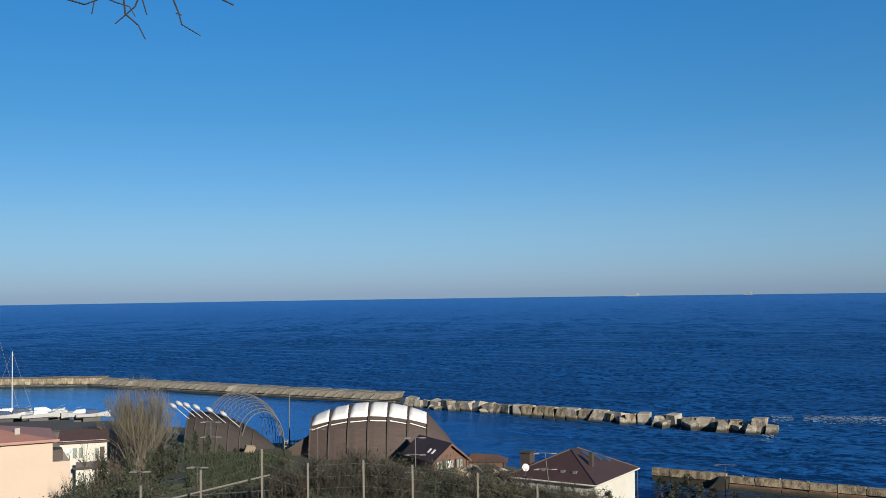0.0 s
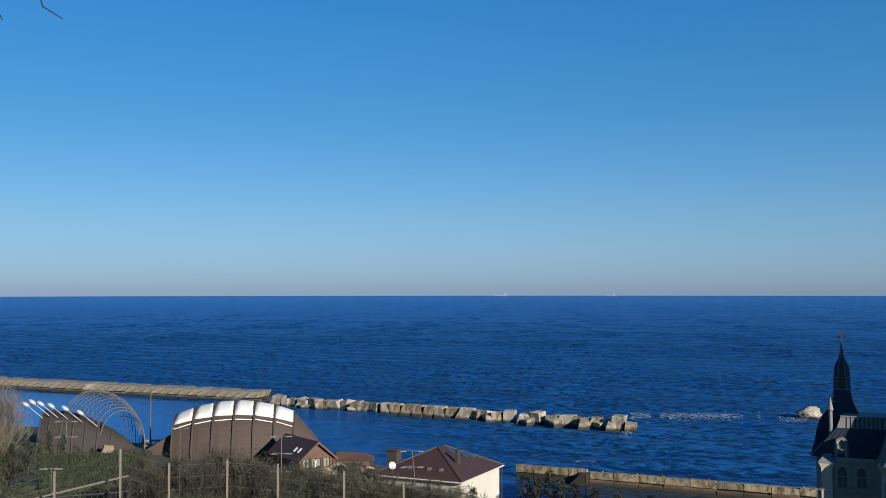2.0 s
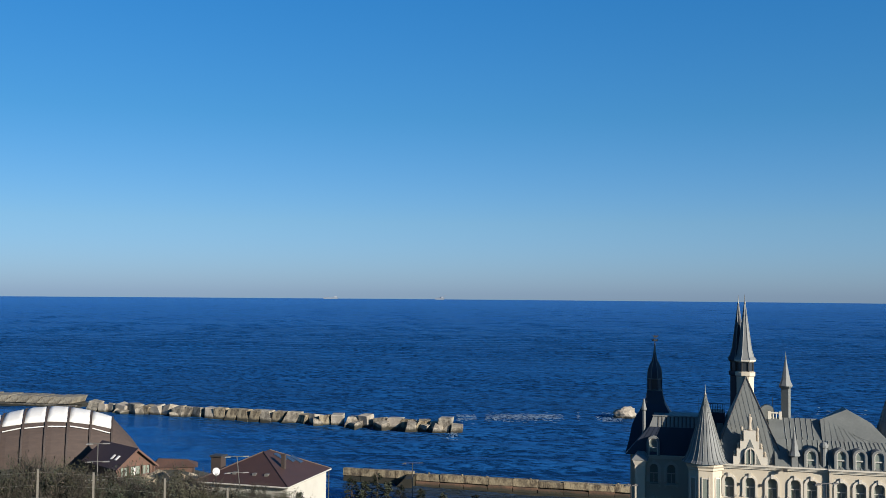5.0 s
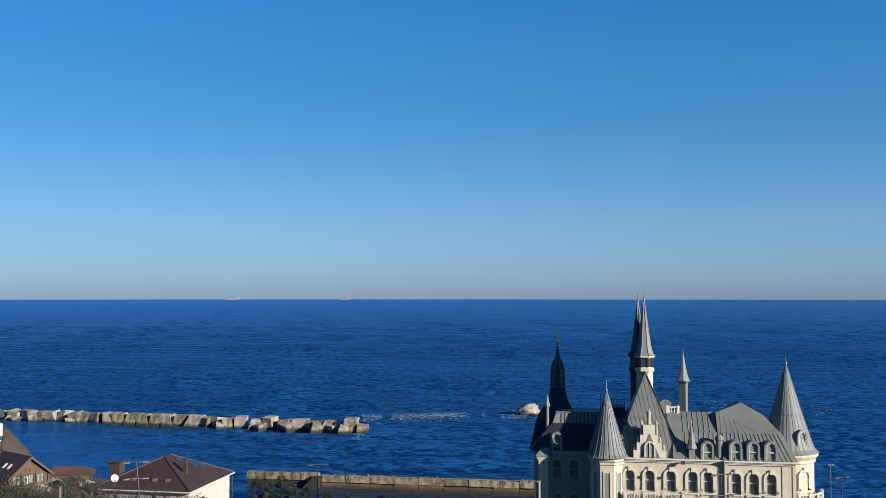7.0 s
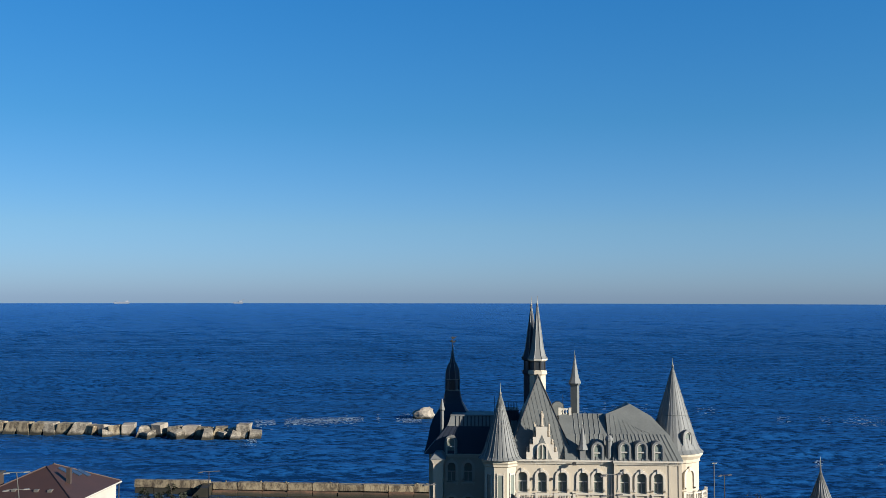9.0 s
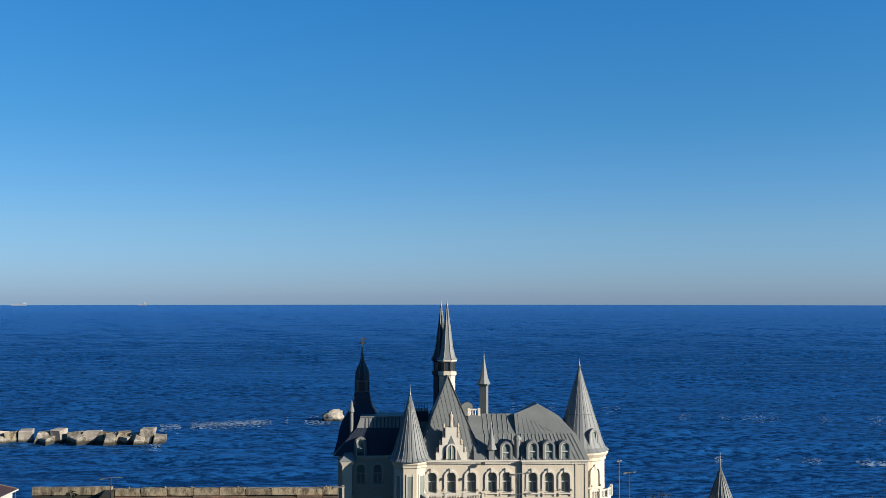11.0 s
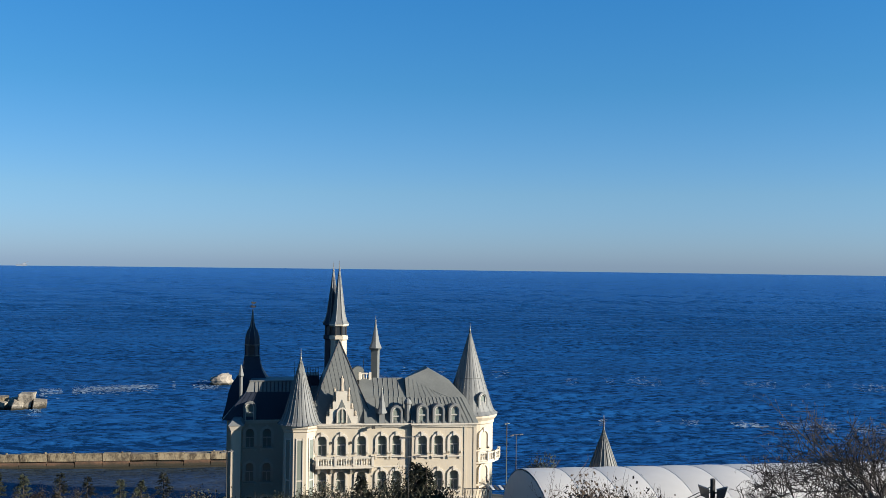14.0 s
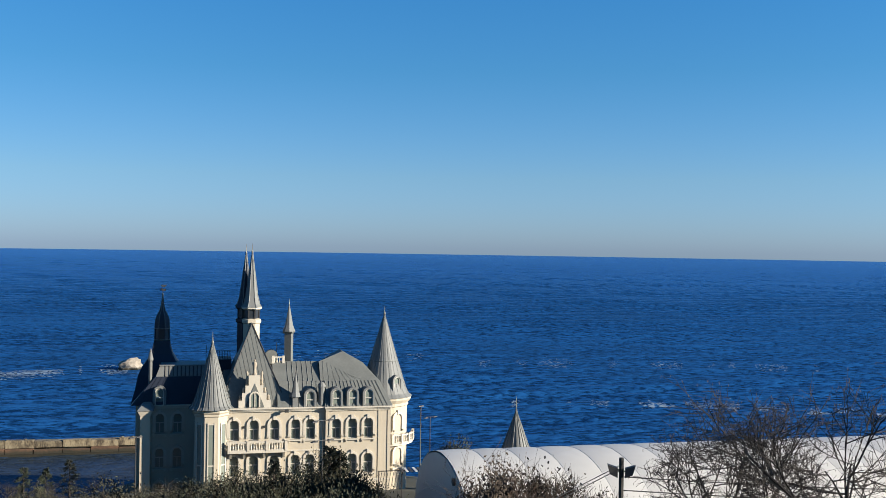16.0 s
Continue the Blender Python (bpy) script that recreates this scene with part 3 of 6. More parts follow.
        part("tall_frame", bm, M_TRIM, drum, place=m)
    cone = [(2.42, 11.5), (2.1, 11.8), (1.75, 12.6), (0.95, 15.3), (0.06, 18.45)]
    roof = part("turret_roof", lathe(cone, 24, tx, ty), M_ROOF2, c, "pale grey seamed metal cone")
    part("seams", cone_seams(cone, 24, tx, ty), M_ROOF, roof)
    finial(c, tx, ty, 18.4, 19.65)
    # the round tower at the far corner
    bx, by = 17.35, 4.3
    part("turret", lathe([(2.75, 0), (2.75, 10.9), (2.9, 11.0), (2.9, 11.3), (3.2, 11.7), (3.2, 11.95)], 20, bx, by), M_WALL, c, "cream round corner tower")
    cone = [(3.3, 11.95), (2.85, 12.35), (2.55, 13.1), (1.62, 16.0), (0.72, 19.0), (0.05, 21.3)]
    roof = part("turret_roof", lathe(cone, 20, bx, by), M_ROOF2, c, "tall pale grey metal cone")
    part("seams", cone_seams(cone, 20, bx, by, 1.002, 0.014), M_ROOF, roof)
    part("band", lathe([(1.66, 15.95), (1.66, 16.02)], 20, bx, by), M_ROOF, roof)
    finial(c, bx, by, 21.25, 22.2)
    for a, z in ((-62, 4.1), (-62, 7.95)):
        castle_window(c, meshes, bx + 2.72 * math.cos(radians(a)), by + 2.72 * math.sin(radians(a)), z, a + 90)
    a0, a1 = -100, -5
    pts = [(bx + 3.5 * math.cos(radians(a0 + (a1 - a0) * k / 5)), by + 3.5 * math.sin(radians(a0 + (a1 - a0) * k / 5))) for k in range(6)]
    part("balcony", hull(bmesh.new(), [(bx, by, 6.7)] + [(x, y, 6.7) for x, y in pts], [(bx, by, 6.95)] + [(x + 0.0, y, 6.95) for x, y in pts]), M_TRIM, c, "curved white stone balcony slab")
    for p, q in zip(pts[1:], pts[2:]):
        balustrade(c, "balustrade", p, q, 6.95, bal)
    dx, dy = bx + 2.5 * math.cos(radians(-62)), by + 2.5 * math.sin(radians(-62))
    d = arched_dormer(c, dx, dy, 12.1, 1.1, 2.3, 1.6)
    d.matrix_basis = pose(dx, dy, 12.1, 0, 0, 28)
    # stepped gable over the balcony
    steps = [(0.85, 11.5), (0.85, 12.3), (1.2, 12.3), (1.2, 13.1), (1.55, 13.1), (1.55, 13.9), (1.9, 13.9), (1.9, 15.0), (3.1, 15.0), (3.1, 13.9), (3.45, 13.9), (3.45, 13.1), (3.8, 13.1), (3.8, 12.3), (4.25, 12.3), (4.25, 11.5)]
    gable = part("stepped_gable", prism(steps, -0.12, 0.5), M_TRIM, c, "white stepped gable with a pointed window")
    part("niche", prism([(1.5, 11.55), (3.6, 11.55), (2.55, 14.1)], -0.16, -0.1), M_ROOF, gable, "dark pointed gable panel")
    win = part("gable_window", prism(arch_outline(2.55, 0.44, 11.6, 12.7), -0.24, -0.14), M_GLASS, gable)
    bm = ring_profile(arch_outline(2.55, 0.58, 11.6, 12.7), arch_outline(2.55, 0.42, 11.6, 12.7), -0.34, -0.16)
    box(2.5, 2.6, -0.32, -0.2, 11.6, 13.1, bm)
    part("gable_frame", bm, M_TRIM, win)
    for x, z in ((1.02, 12.3), (1.37, 13.1), (1.72, 13.9), (3.28, 13.9), (3.62, 13.1), (4.0, 12.3)):
        part("scroll", lathe([(0.12, z), (0.19, z + 0.12), (0.12, z + 0.3), (0.17, z + 0.42), (0.05, z + 0.58)], 8, x, 0.15), M_STONE, gable, smooth=True)
    # the steep roof behind the gable
    def faceted(name, pts, material, label):
        bm = bmesh.new()
        for p in pts:
            bm.verts.new(p)
        bmesh.ops.convex_hull(bm, input=bm.verts)
        return part(name, bm, material, c, label)
    apex_a, apex_b = (2.30, 3.3, 20.3), (2.30, 7.5, 20.3)
    steep = faceted("steep_roof", [(-1.25, 0.3, 11.5), (6.1, 0.3, 11.5), (6.1, 9.5, 11.5), (-1.25, 9.5, 11.5), apex_a, apex_b], M_ROOF, "steep grey metal hipped roof")
    part("ridge_cap", rod(apex_a, (6.1, 0.3, 11.5), 0.07, 6), M_DARK, steep)
    part("ridge_cap", rod(apex_a, (-1.25, 0.3, 11.5), 0.07, 6), M_DARK, steep)
    low, high = [], []
    for k in range(1, 16):
        f = k / 16
        p = Vector((-1.25, 0.3, 11.5)).lerp(Vector((6.1, 0.3, 11.5)), f)
        e = Vector(apex_a).lerp(Vector((-1.25, 0.3, 11.5)), max(0.0, 1 - f * 1.35)) if f < 0.74 else Vector(apex_a).lerp(Vector((6.1, 0.3, 11.5)), (f - 0.74) / 0.26)
        low.append(p + Vector((0, -0.02, 0)))
        high.append(e + Vector((0, -0.02, 0)))
    part("seams", seams(low, high, 0.012), M_ROOF, steep)
    # the pair of spires behind it; the rear one's shade is put into its colour
    for x, y, top in ((2.34, 6.0, 28.1), (1.70, 7.1, 28.0)):
        near = y < 6.5
        s = part("spire_tower", lathe([(0.98, 11), (0.98, 20.1), (1.14, 20.25), (1.14, 20.6), (0.92, 20.66), (0.92, 20.7)], 8, x, y, turn=math.pi / 8), M_WALL if near else M_DARKSHADE, c, "slender cream octagonal tower" if near else "slender dark metal-clad octagonal tower")
        part("lantern", lathe([(0.86, 20.7), (0.86, 21.7)], 8, x, y, turn=math.pi / 8), M_DARKGLASS, s, "dark glazed lantern")
        for k in range(8):
            a = math.pi / 8 + k * math.pi / 4
            px, py = x + 0.9 * math.cos(a), y + 0.9 * math.sin(a)
            part("lantern_post", box(px - 0.06, px + 0.06, py - 0.06, py + 0.06, 20.7, 21.7), M_DARK, s)
        part("lantern_cornice", lathe([(1.0, 21.7), (1.2, 21.82), (1.2, 21.98)], 8, x, y, turn=math.pi / 8), M_TRIM if near else M_DARKSHADE, s)
        prof = [(1.24, 21.98), (0.98, 22.3), (0.74, 23.1), (0.05, top)]
        r = part("spire", lathe(prof, 8, x, y, turn=math.pi / 8), M_ROOF2 if near else M_DARKSHADE, s, "tall grey metal spire" if near else "tall spire with shade put into its dark colour")
        bm = bmesh.new()
        for k in range(8):
            ca, sa = math.cos(math.pi / 8 + k * math.pi / 4), math.sin(math.pi / 8 + k * math.pi / 4)
            for (r0, z0), (r1, z1) in zip(prof, prof[1:]):
                rod((x + ca * r0, y + sa * r0, z0), (x + ca * r1, y + sa * r1, z1), 0.05, 4, bm)
        part("arris_roll", bm, M_ROOF2, r, "pale metal roll along the arrises")
        finial(c, x, y, top, top + 1.1, 0.06)
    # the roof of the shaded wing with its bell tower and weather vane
    # lower slope: the shade cast on it is put into the dark colour
    wing = faceted("mansard_roof", [(-10.6, 5.2, 11.15), (-1.2, 5.2, 11.15), (-1.2, 13.0, 11.15), (-10.6, 13.0, 11.15), (-8.0, 6.15, 14.2), (-1.2, 6.15, 14.2), (-8.0, 11.5, 14.2), (-1.2, 11.5, 14.2)], M_DARKSHADE, "lower mansard slope with cast shade put into its dark colour")
    part("seams", seams([(-9.6 + 0.6 * k, 5.18, 11.2) for k in range(14)], [(-7.8 + 0.48 * k, 6.13, 14.2) for k in range(14)], 0.02), M_DARKSHADE, wing)
    crown = part("upper_skirt", hull(bmesh.new(), [(-8.0, 6.1, 14.2), (-1.2, 6.1, 14.2), (-1.2, 11.6, 14.2), (-8.0, 11.6, 14.2)], [(-7.6, 6.45, 15.35), (-1.2, 6.45, 15.35), (-1.2, 11.2, 15.35), (-7.6, 11.2, 15.35)]), M_ROOF2, c, "pale ribbed upper skirt of the mansard")
    part("seams", seams([(-7.0 + 0.43 * k, 6.08, 14.22) for k in range(14)], [(-7.0 + 0.43 * k, 6.43, 15.33) for k in range(14)], 0.06), M_DARK, crown, "dark standing seams")
    part("coping", box(-7.65, -1.2, 6.35, 6.6, 15.35, 15.47), M_ROOF2, crown)
    arched_dormer(c, -7.55, 5.2, 11.15, 1.2, 2.0, 1.8)
    vx, vy = -7.63, 11.6
    # its skirt sweeps out from a slim neck to the eaves of the pavilion
    def sweep(half_w, half_d, z):
        return [(vx - half_w, vy - half_d, z), (vx + half_w, vy - half_d, z), (vx + half_w, vy + half_d, z), (vx - half_w, vy + half_d, z)]
    levels = ((3.1, 4.6, 11.0), (2.75, 3.6, 12.4), (2.5, 2.6, 13.9), (2.2, 2.2, 14.7), (1.7, 1.7, 15.4), (1.2, 1.2, 16.3), (0.98, 0.98, 17.1), (0.88, 0.88, 17.75))
    bm = bmesh.new()
    for lo, hi in zip(levels, levels[1:]):
        hull(bm, sweep(*lo), sweep(*hi))
    t = part("bell_tower", bm, M_DARKSHADE, c, "dark roof sweeping up into a bell turret")
    part("ring", lathe([(0.98, 17.80), (0.98, 17.90)], 8, vx, vy, turn=math.pi / 8), M_ROOF, t)
    part("belfry", lathe([(0.84, 17.90), (0.84, 19.10)], 8, vx, vy, turn=math.pi / 8), M_DARKGLASS, t)
    for k in range(8):
        a = math.pi / 8 + k * math.pi / 4
        part("belfry_post", box(vx + 0.86 * math.cos(a) - 0.06, vx + 0.86 * math.cos(a) + 0.06, vy + 0.86 * math.sin(a) - 0.06, vy + 0.86 * math.sin(a) + 0.06, 17.90, 19.10), M_DARKSHADE, t)
    part("ring", lathe([(0.98, 19.10), (0.98, 19.18)], 8, vx, vy, turn=math.pi / 8), M_ROOF, t)
    dome = [(0.90, 19.18), (0.88, 19.80), (0.82, 20.20), (0.62, 20.75), (0.36, 21.20), (0.22, 21.70), (0.12, 22.30), (0.04, 23.25)]
    onion = part("onion", lathe(dome, 8, vx, vy, turn=math.pi / 8), M_DARKSHADE, t, "dark onion dome")
    bm = bmesh.new()
    for k in range(8):
        ca, sa = math.cos(math.pi / 8 + k * math.pi / 4), math.sin(math.pi / 8 + k * math.pi / 4)
        for (r0, z0), (r1, z1) in zip(dome, dome[1:]):
            rod((vx + ca * r0, vy + sa * r0, z0), (vx + ca * r1, vy + sa * r1, z1), 0.03, 4, bm)
    part("arris_roll", bm, M_ROOF, onion)
    vane = part("weather_vane", rod((vx, vy, 23.10), (vx, vy, 24.30), 0.03), M_DARK, t, "dark weather vane")
    part("sail", prism([(-0.35, 23.55), (0.3, 23.52), (0.42, 23.80), (0.1, 23.72), (-0.2, 23.82)], -0.03, 0.03), M_DARK, vane, place=pose(vx, vy, 0))
    part("sail", prism([(-0.1, 24.00), (0.2, 23.95), (0.5, 24.25), (0.1, 24.18), (-0.28, 24.20)], -0.03, 0.03), M_DARK, vane, place=pose(vx, vy, 0))
    ch = part("chimney", lathe([(0.2, 12.4), (0.2, 15.9), (0.3, 16.0), (0.3, 16.15), (0.05, 17.3)], 8, -8.62, 6.4), M_ROOF2, c, "slim pale grey metal pinnacle")
    # the long roof: mansard skirt, upper slopes, dormers
    skirt = part("mansard_roof", hull(bmesh.new(), [(5.0, -0.15, 11.5), (10.1, -0.15, 11.5), (10.1, -0.45, 11.5), (17.6, -0.45, 11.5), (17.6, 11.6, 11.5), (5.0, 11.6, 11.5)], [(5.0, 1.45, 14.1), (10.1, 1.45, 14.1), (10.1, 1.3, 14.1), (16.35, 1.3, 14.1), (16.35, 9.6, 14.1), (5.0, 9.6, 14.1)]), M_ROOF, c, "grey metal mansard roof")
    ks = [10.3 + 0.48 * k for k in range(15)]
    part("seams", seams([(x, -0.46, 11.5) for x in ks], [(10.1 + (x - 10.1) * 0.832, 1.27, 14.1) for x in ks], 0.045), M_ROOF, skirt)
    ks = [6.3 + 0.5 * k for k in range(8)]
    part("seams", seams([(x, -0.16, 11.5) for x in ks], [(x, 1.43, 14.1) for x in ks], 0.045), M_ROOF, skirt)
    upper = faceted("upper_roof", [(9.75, 1.4, 14.1), (16.3, 1.35, 14.1), (9.75, 3.2, 16.05), (12.5, 4.2, 17.05), (14.75, 3.1, 15.85), (9.75, 9.3, 14.1), (16.3, 9.3, 14.1), (12.5, 7.0, 17.05)], M_ROOF, "grey metal hipped roof top")
    part("seams", seams([(10.1 + 0.62 * k, 1.38, 14.12) for k in range(10)], [(9.9 + 0.44 * k + 0.3, 1.38 + 0.2 * (9 - k), 14.12 + 0.22 * (9 - k)) for k in range(10)], 0.012), M_ROOF, upper)
    link = faceted("upper_roof", [(4.6, 1.5, 14.1), (9.7, 1.5, 14.1), (4.6, 4.0, 16.0), (9.7, 4.0, 16.0), (4.6, 9.5, 14.1), (9.7, 9.5, 14.1)], M_ROOF, "grey seamed roof slope")
    part("seams", seams([(6.2 + 0.55 * k, 1.47, 14.1) for k in range(6)], [(6.2 + 0.55 * k, 3.97, 16.0) for k in range(6)], 0.04), M_ROOF, link)
    for x in (11.35, 13.13, 14.9):
        arched_dormer(c, x, -0.4, 11.55)
    arched_dormer(c, 8.5, -0.1, 11.4)
    part("chimney", lathe([(0.34, 11.4), (0.34, 13.5), (0.44, 13.55), (0.44, 13.75), (0.3, 14.0), (0.1, 14.15)], 10, 9.75, 0.2), M_ROOF2, c, "rounded grey metal flue")
    pin = part("pinnacle", box(6.6, 7.2, -0.2, 0.4, 11.4, 12.6), M_ROOF2, c, "small grey roof pinnacle")
    part("pinnacle_spire", lathe([(0.62, 12.6), (0.4, 13.1), (0.04, 15.2)], 8, 6.9, 0.1), M_ROOF2, pin)
    finial(c, 6.9, 0.1, 15.1, 15.7, 0.04)
    slim = part("pinnacle", lathe([(0.55, 13), (0.55, 19.0), (0.78, 19.2), (0.78, 19.3)], 4, 6.5, 5.0, turn=math.pi / 8), M_ROOF, c, "slim grey metal shaft")
    part("pinnacle_spire", lathe([(0.72, 19.3), (0.45, 20.0), (0.05, 22.3)], 8, 6.5, 5.0), M_ROOF2, slim)
    finial(c, 6.5, 5.0, 22.25, 23.0, 0.04)
    # flat deck beside the spires
    deck = part("roof_deck", hull(bmesh.new(), [(4.3, 2.6, 13.0), (6.3, 2.6, 13.0), (6.3, 7.0, 13.0), (4.3, 7.0, 13.0)], [(4.55, 3.75, 15.58), (5.95, 3.75, 15.58), (5.95, 7.0, 15.58), (4.55, 7.0, 15.58)]), M_ROOF2, c, "pale grey sloping flank of the roof deck")
    balustrade(c, "balustrade", (4.7, 3.9), (5.85, 3.9), 15.58, bal)
    hatch = part("roof_hatch", prism(arch_outline(4.6, 0.75, 15.6, 16.4), 5.2, 6.4), M_ROOF, c, "grey rounded roof hatch")
    part("aerial", rod((5.2, 5.8, 16.6), (5.2, 5.8, 18.0), 0.03, 4), M_STEEL, hatch)
    part("roof_deck", box(-2.1, 0.2, 6.2, 9.5, 13.0, 16.04), M_DARKSHADE, c, "dark roof deck")
    rail = part("deck_railing", rod((-2.05, 6.25, 17.0), (0.1, 6.25, 17.0), 0.05), M_DARK, c, "dark iron deck railing")
    for k in range(13):
        part("bar", rod((-2.05 + 0.18 * k, 6.25, 16.04), (-2.05 + 0.18 * k, 6.25, 17.0), 0.025, 4), M_DARK, rail)
    part("aerial", rod((-2.6, 6.6, 15.4), (-2.6, 6.6, 17.6), 0.03, 4), M_DARK, c)
    part("vent", box(-0.7, 0.0, 5.4, 6.0, 13.4, 14.9), M_ROOF2, c)
    return c


castle = build_castle()


def statue(x, z, tall, name="statue"):
    """A plain weathered stone figure."""
    k = tall / 1.6
    bm = lathe([(0.26 * k, 0), (0.26 * k, 0.12 * k), (0.2 * k, 0.16 * k), (0.17 * k, 0.75 * k), (0.24 * k, 1.1 * k), (0.2 * k, 1.3 * k), (0.07 * k, 1.36 * k), (0.11 * k, 1.45 * k), (0.1 * k, 1.55 * k), (0.03 * k, 1.6 * k)], 10)
    m = castle.matrix_basis @ pose(x, 0.15, z)
    return solo(name, bm, M_STONE, "weathered stone figure standing on the stepped gable", "statue", "gable statues", smooth=True, place=m)


statue(2.5, 15.0, 1.7)
statue(1.72, 14.45, 1.0)
statue(3.28, 14.45, 1.0)


# ---- harbour works ----
M_FOAM_STONE = mat("bleached_concrete", (0.305, 0.268, 0.217), 0.9, (0.104, 0.0854, 0.064), 0.6, 0.6, 0.4, jitter=0.15, tide=True)
M_MOLE = mat("grey_mole_concrete", (0.185, 0.165, 0.125), 0.92, (0.075, 0.062, 0.045), 0.5, 0.55, 0.5, 6, jitter=0.3, stretch=(1, 1, 0.5), tide=True, sharp=0.12)


def jetty():
    """The far mole: an upright wall, then leaning slabs on a ledge."""
    j = thing("jetty", (-60, 310, 0), "long weathered concrete mole of leaning slabs", "breakwater")
    base = Vector((-60, 310, 0))
    runs = (((-235, 350), (-119, 347.5), 5.0, 0), ((-126, 349), (-13.5, 280), 3.3, 1))
    for (ax, ay), (bx, by), step, kind in runs:
        a, b = Vector((ax, ay, 0)), Vector((bx, by, 0))
        run = b - a
        turn = math.degrees(math.atan2(run.y, run.x))
        n = int(run.length / step)
        part("bed", box(0.02, run.length - 0.02, 1.2, 7.9, 0.3, 0.7), M_WETSHADE, j, place=Matrix.Translation(a - base) @ pose(0, 0, 0, 0, 0, turn))
        part("ledge", box(0.02, run.length - 0.02, -1.75, -0.7, 0.2, 0.62), M_CONCRETE, j, place=Matrix.Translation(a - base) @ pose(0, 0, 0, 0, 0, turn))
        part("footing", box(0, run.length, -1.6, 8.0, -3, 0.3), M_WETSHADE, j, "weed-stained concrete footing", place=Matrix.Translation(a - base) @ pose(0, 0, 0, 0, 0, turn))
        for k in range(n):
            g = 0.05 if kind == 0 else random.choice((0.06, 0.08, 0.16))
            h = 2.7 if kind == 0 else 2.25 + 0.12 * random.random()
            lean = 0.25 if kind == 0 else 1.5
            skew = 0 if kind == 0 else random.uniform(0.6, 1.1)
            x0, x1 = g, step - g
            y0 = 0.1 if kind else -0.35
            bm = hull(bmesh.new(), [(x0, y0, 0.7), (x1, y0, 0.7), (x1, 7.5, 0.7), (x0, 7.5, 0.7)], [(x0 + skew, y0 + lean, h), (x1 + skew, y0 + lean, h), (x1 + skew, 7.3, h + 0.15), (x0 + skew, 7.3, h + 0.15)])
            m = Matrix.Translation(a - base) @ pose(0, 0, 0, 0, 0, turn) @ pose(k * step, random.uniform(-0.15, 0.15), random.uniform(-0.06, 0.06), random.uniform(-0.8, 0.8), random.uniform(-0.5, 0.5), 0)
            part("slab", bm, M_PIER if kind == 0 else (M_MOLE if random.random() < 0.88 else M_FOAM_STONE), j, place=m)
    return j


jetty()


def rough_block(sx, sy, sz, seed):
    """A chipped concrete block."""
    rnd = random.Random(seed)
    bm = bmesh.new()
    bmesh.ops.create_cube(bm, size=1)
    bmesh.ops.scale(bm, vec=(sx, sy, sz), verts=bm.verts)
    bmesh.ops.bevel(bm, geom=list(bm.edges), offset=0.11, segments=1, affect="EDGES")
    for v in bm.verts:
        v.co += Vector((rnd.uniform(-1, 1), rnd.uniform(-1, 1), rnd.uniform(-1, 1))) * 0.10
    sx_, sy_, taper = rnd.uniform(-0.15, 0.55), rnd.uniform(-0.25, 0.1), rnd.uniform(-0.03, 0.12)
    for v in bm.verts:
        f = v.co.z / sz
        v.co.x += f * sx_ * sz
        v.co.y += f * sy_ * sz
        v.co.x *= 1 - f * taper
        v.co.y *= 1 - f * taper
    return bm


def block_line():
    a, b = Vector((-10.5, 271.5, 0)), Vector((67.5, 213.5, 0))
    run = b - a
    turn = math.degrees(math.atan2(run.y, run.x))
    rnd = random.Random(5)
    s, k = 0.0, 0
    while s < run.length - 2:
        f = s / run.length
        neat = 0.36 < f < 0.58
        w = rnd.uniform(2.5, 3.2) if neat else rnd.uniform(2.0, 3.6)
        h = 2.4 if neat else rnd.uniform(2.0, 2.6)
        p = a + run * ((s + w / 2) / run.length)
        tilt = (rnd.uniform(-2, 2), rnd.uniform(-2, 2), turn + rnd.uniform(-3, 3)) if neat else (rnd.uniform(-14, 8), rnd.uniform(-9, 9), turn + rnd.uniform(-24, 24))
        z = 0.85 if neat else rnd.uniform(0.4, 1.1)
        m = pose(p.x, p.y + (0 if neat else rnd.uniform(-0.8, 0.8)), z, *tilt)
        pale = rnd.random() < 0.42
        stained = not pale and rnd.random() < 0.4
        solo("concrete_block", rough_block(w * 0.97, 3.0, h + 1.0, k), M_FOAM_STONE if pale else (M_PIER if stained else M_CONCRETE),
             "bleached concrete block lying in the water" if pale else "dark-stained concrete block in the breakwater" if stained else ("squared concrete block in the breakwater" if neat else "tilted weathered concrete block in the breakwater"), "concrete block", "breakwater blocks", place=m)
        if not neat and rnd.random() < 0.3:
            m2 = pose(p.x + rnd.uniform(-1.2, 1.2), p.y - rnd.uniform(2.0, 3.0), rnd.uniform(-0.3, 0.5), rnd.uniform(-25, 25), rnd.uniform(-25, 25), rnd.uniform(0, 90))
            solo("concrete_block", rough_block(2.4, 2.2, 2.6, 100 + k), M_CONCRETE, "small half-sunk concrete block in the breakwater", "concrete block", "breakwater blocks", place=m2)
        s += w + (0.12 if neat else rnd.uniform(0.05, 0.7))
        k += 1
    solo("concrete_block", rough_block(3.0, 3.0, 4.0, 301), M_CONCRETE, "large upright concrete block at the breakwater's tip", "concrete block", "breakwater blocks", place=pose(66.8, 212.8, 1.2, 2, -3, turn + 4))
    solo("concrete_block", rough_block(2.6, 2.4, 3.2, 302), M_CONCRETE, "small broken concrete block at the breakwater's tip", "concrete block", "breakwater blocks", place=pose(68.9, 210.9, 0.3, 10, 6, turn + 20))


block_line()


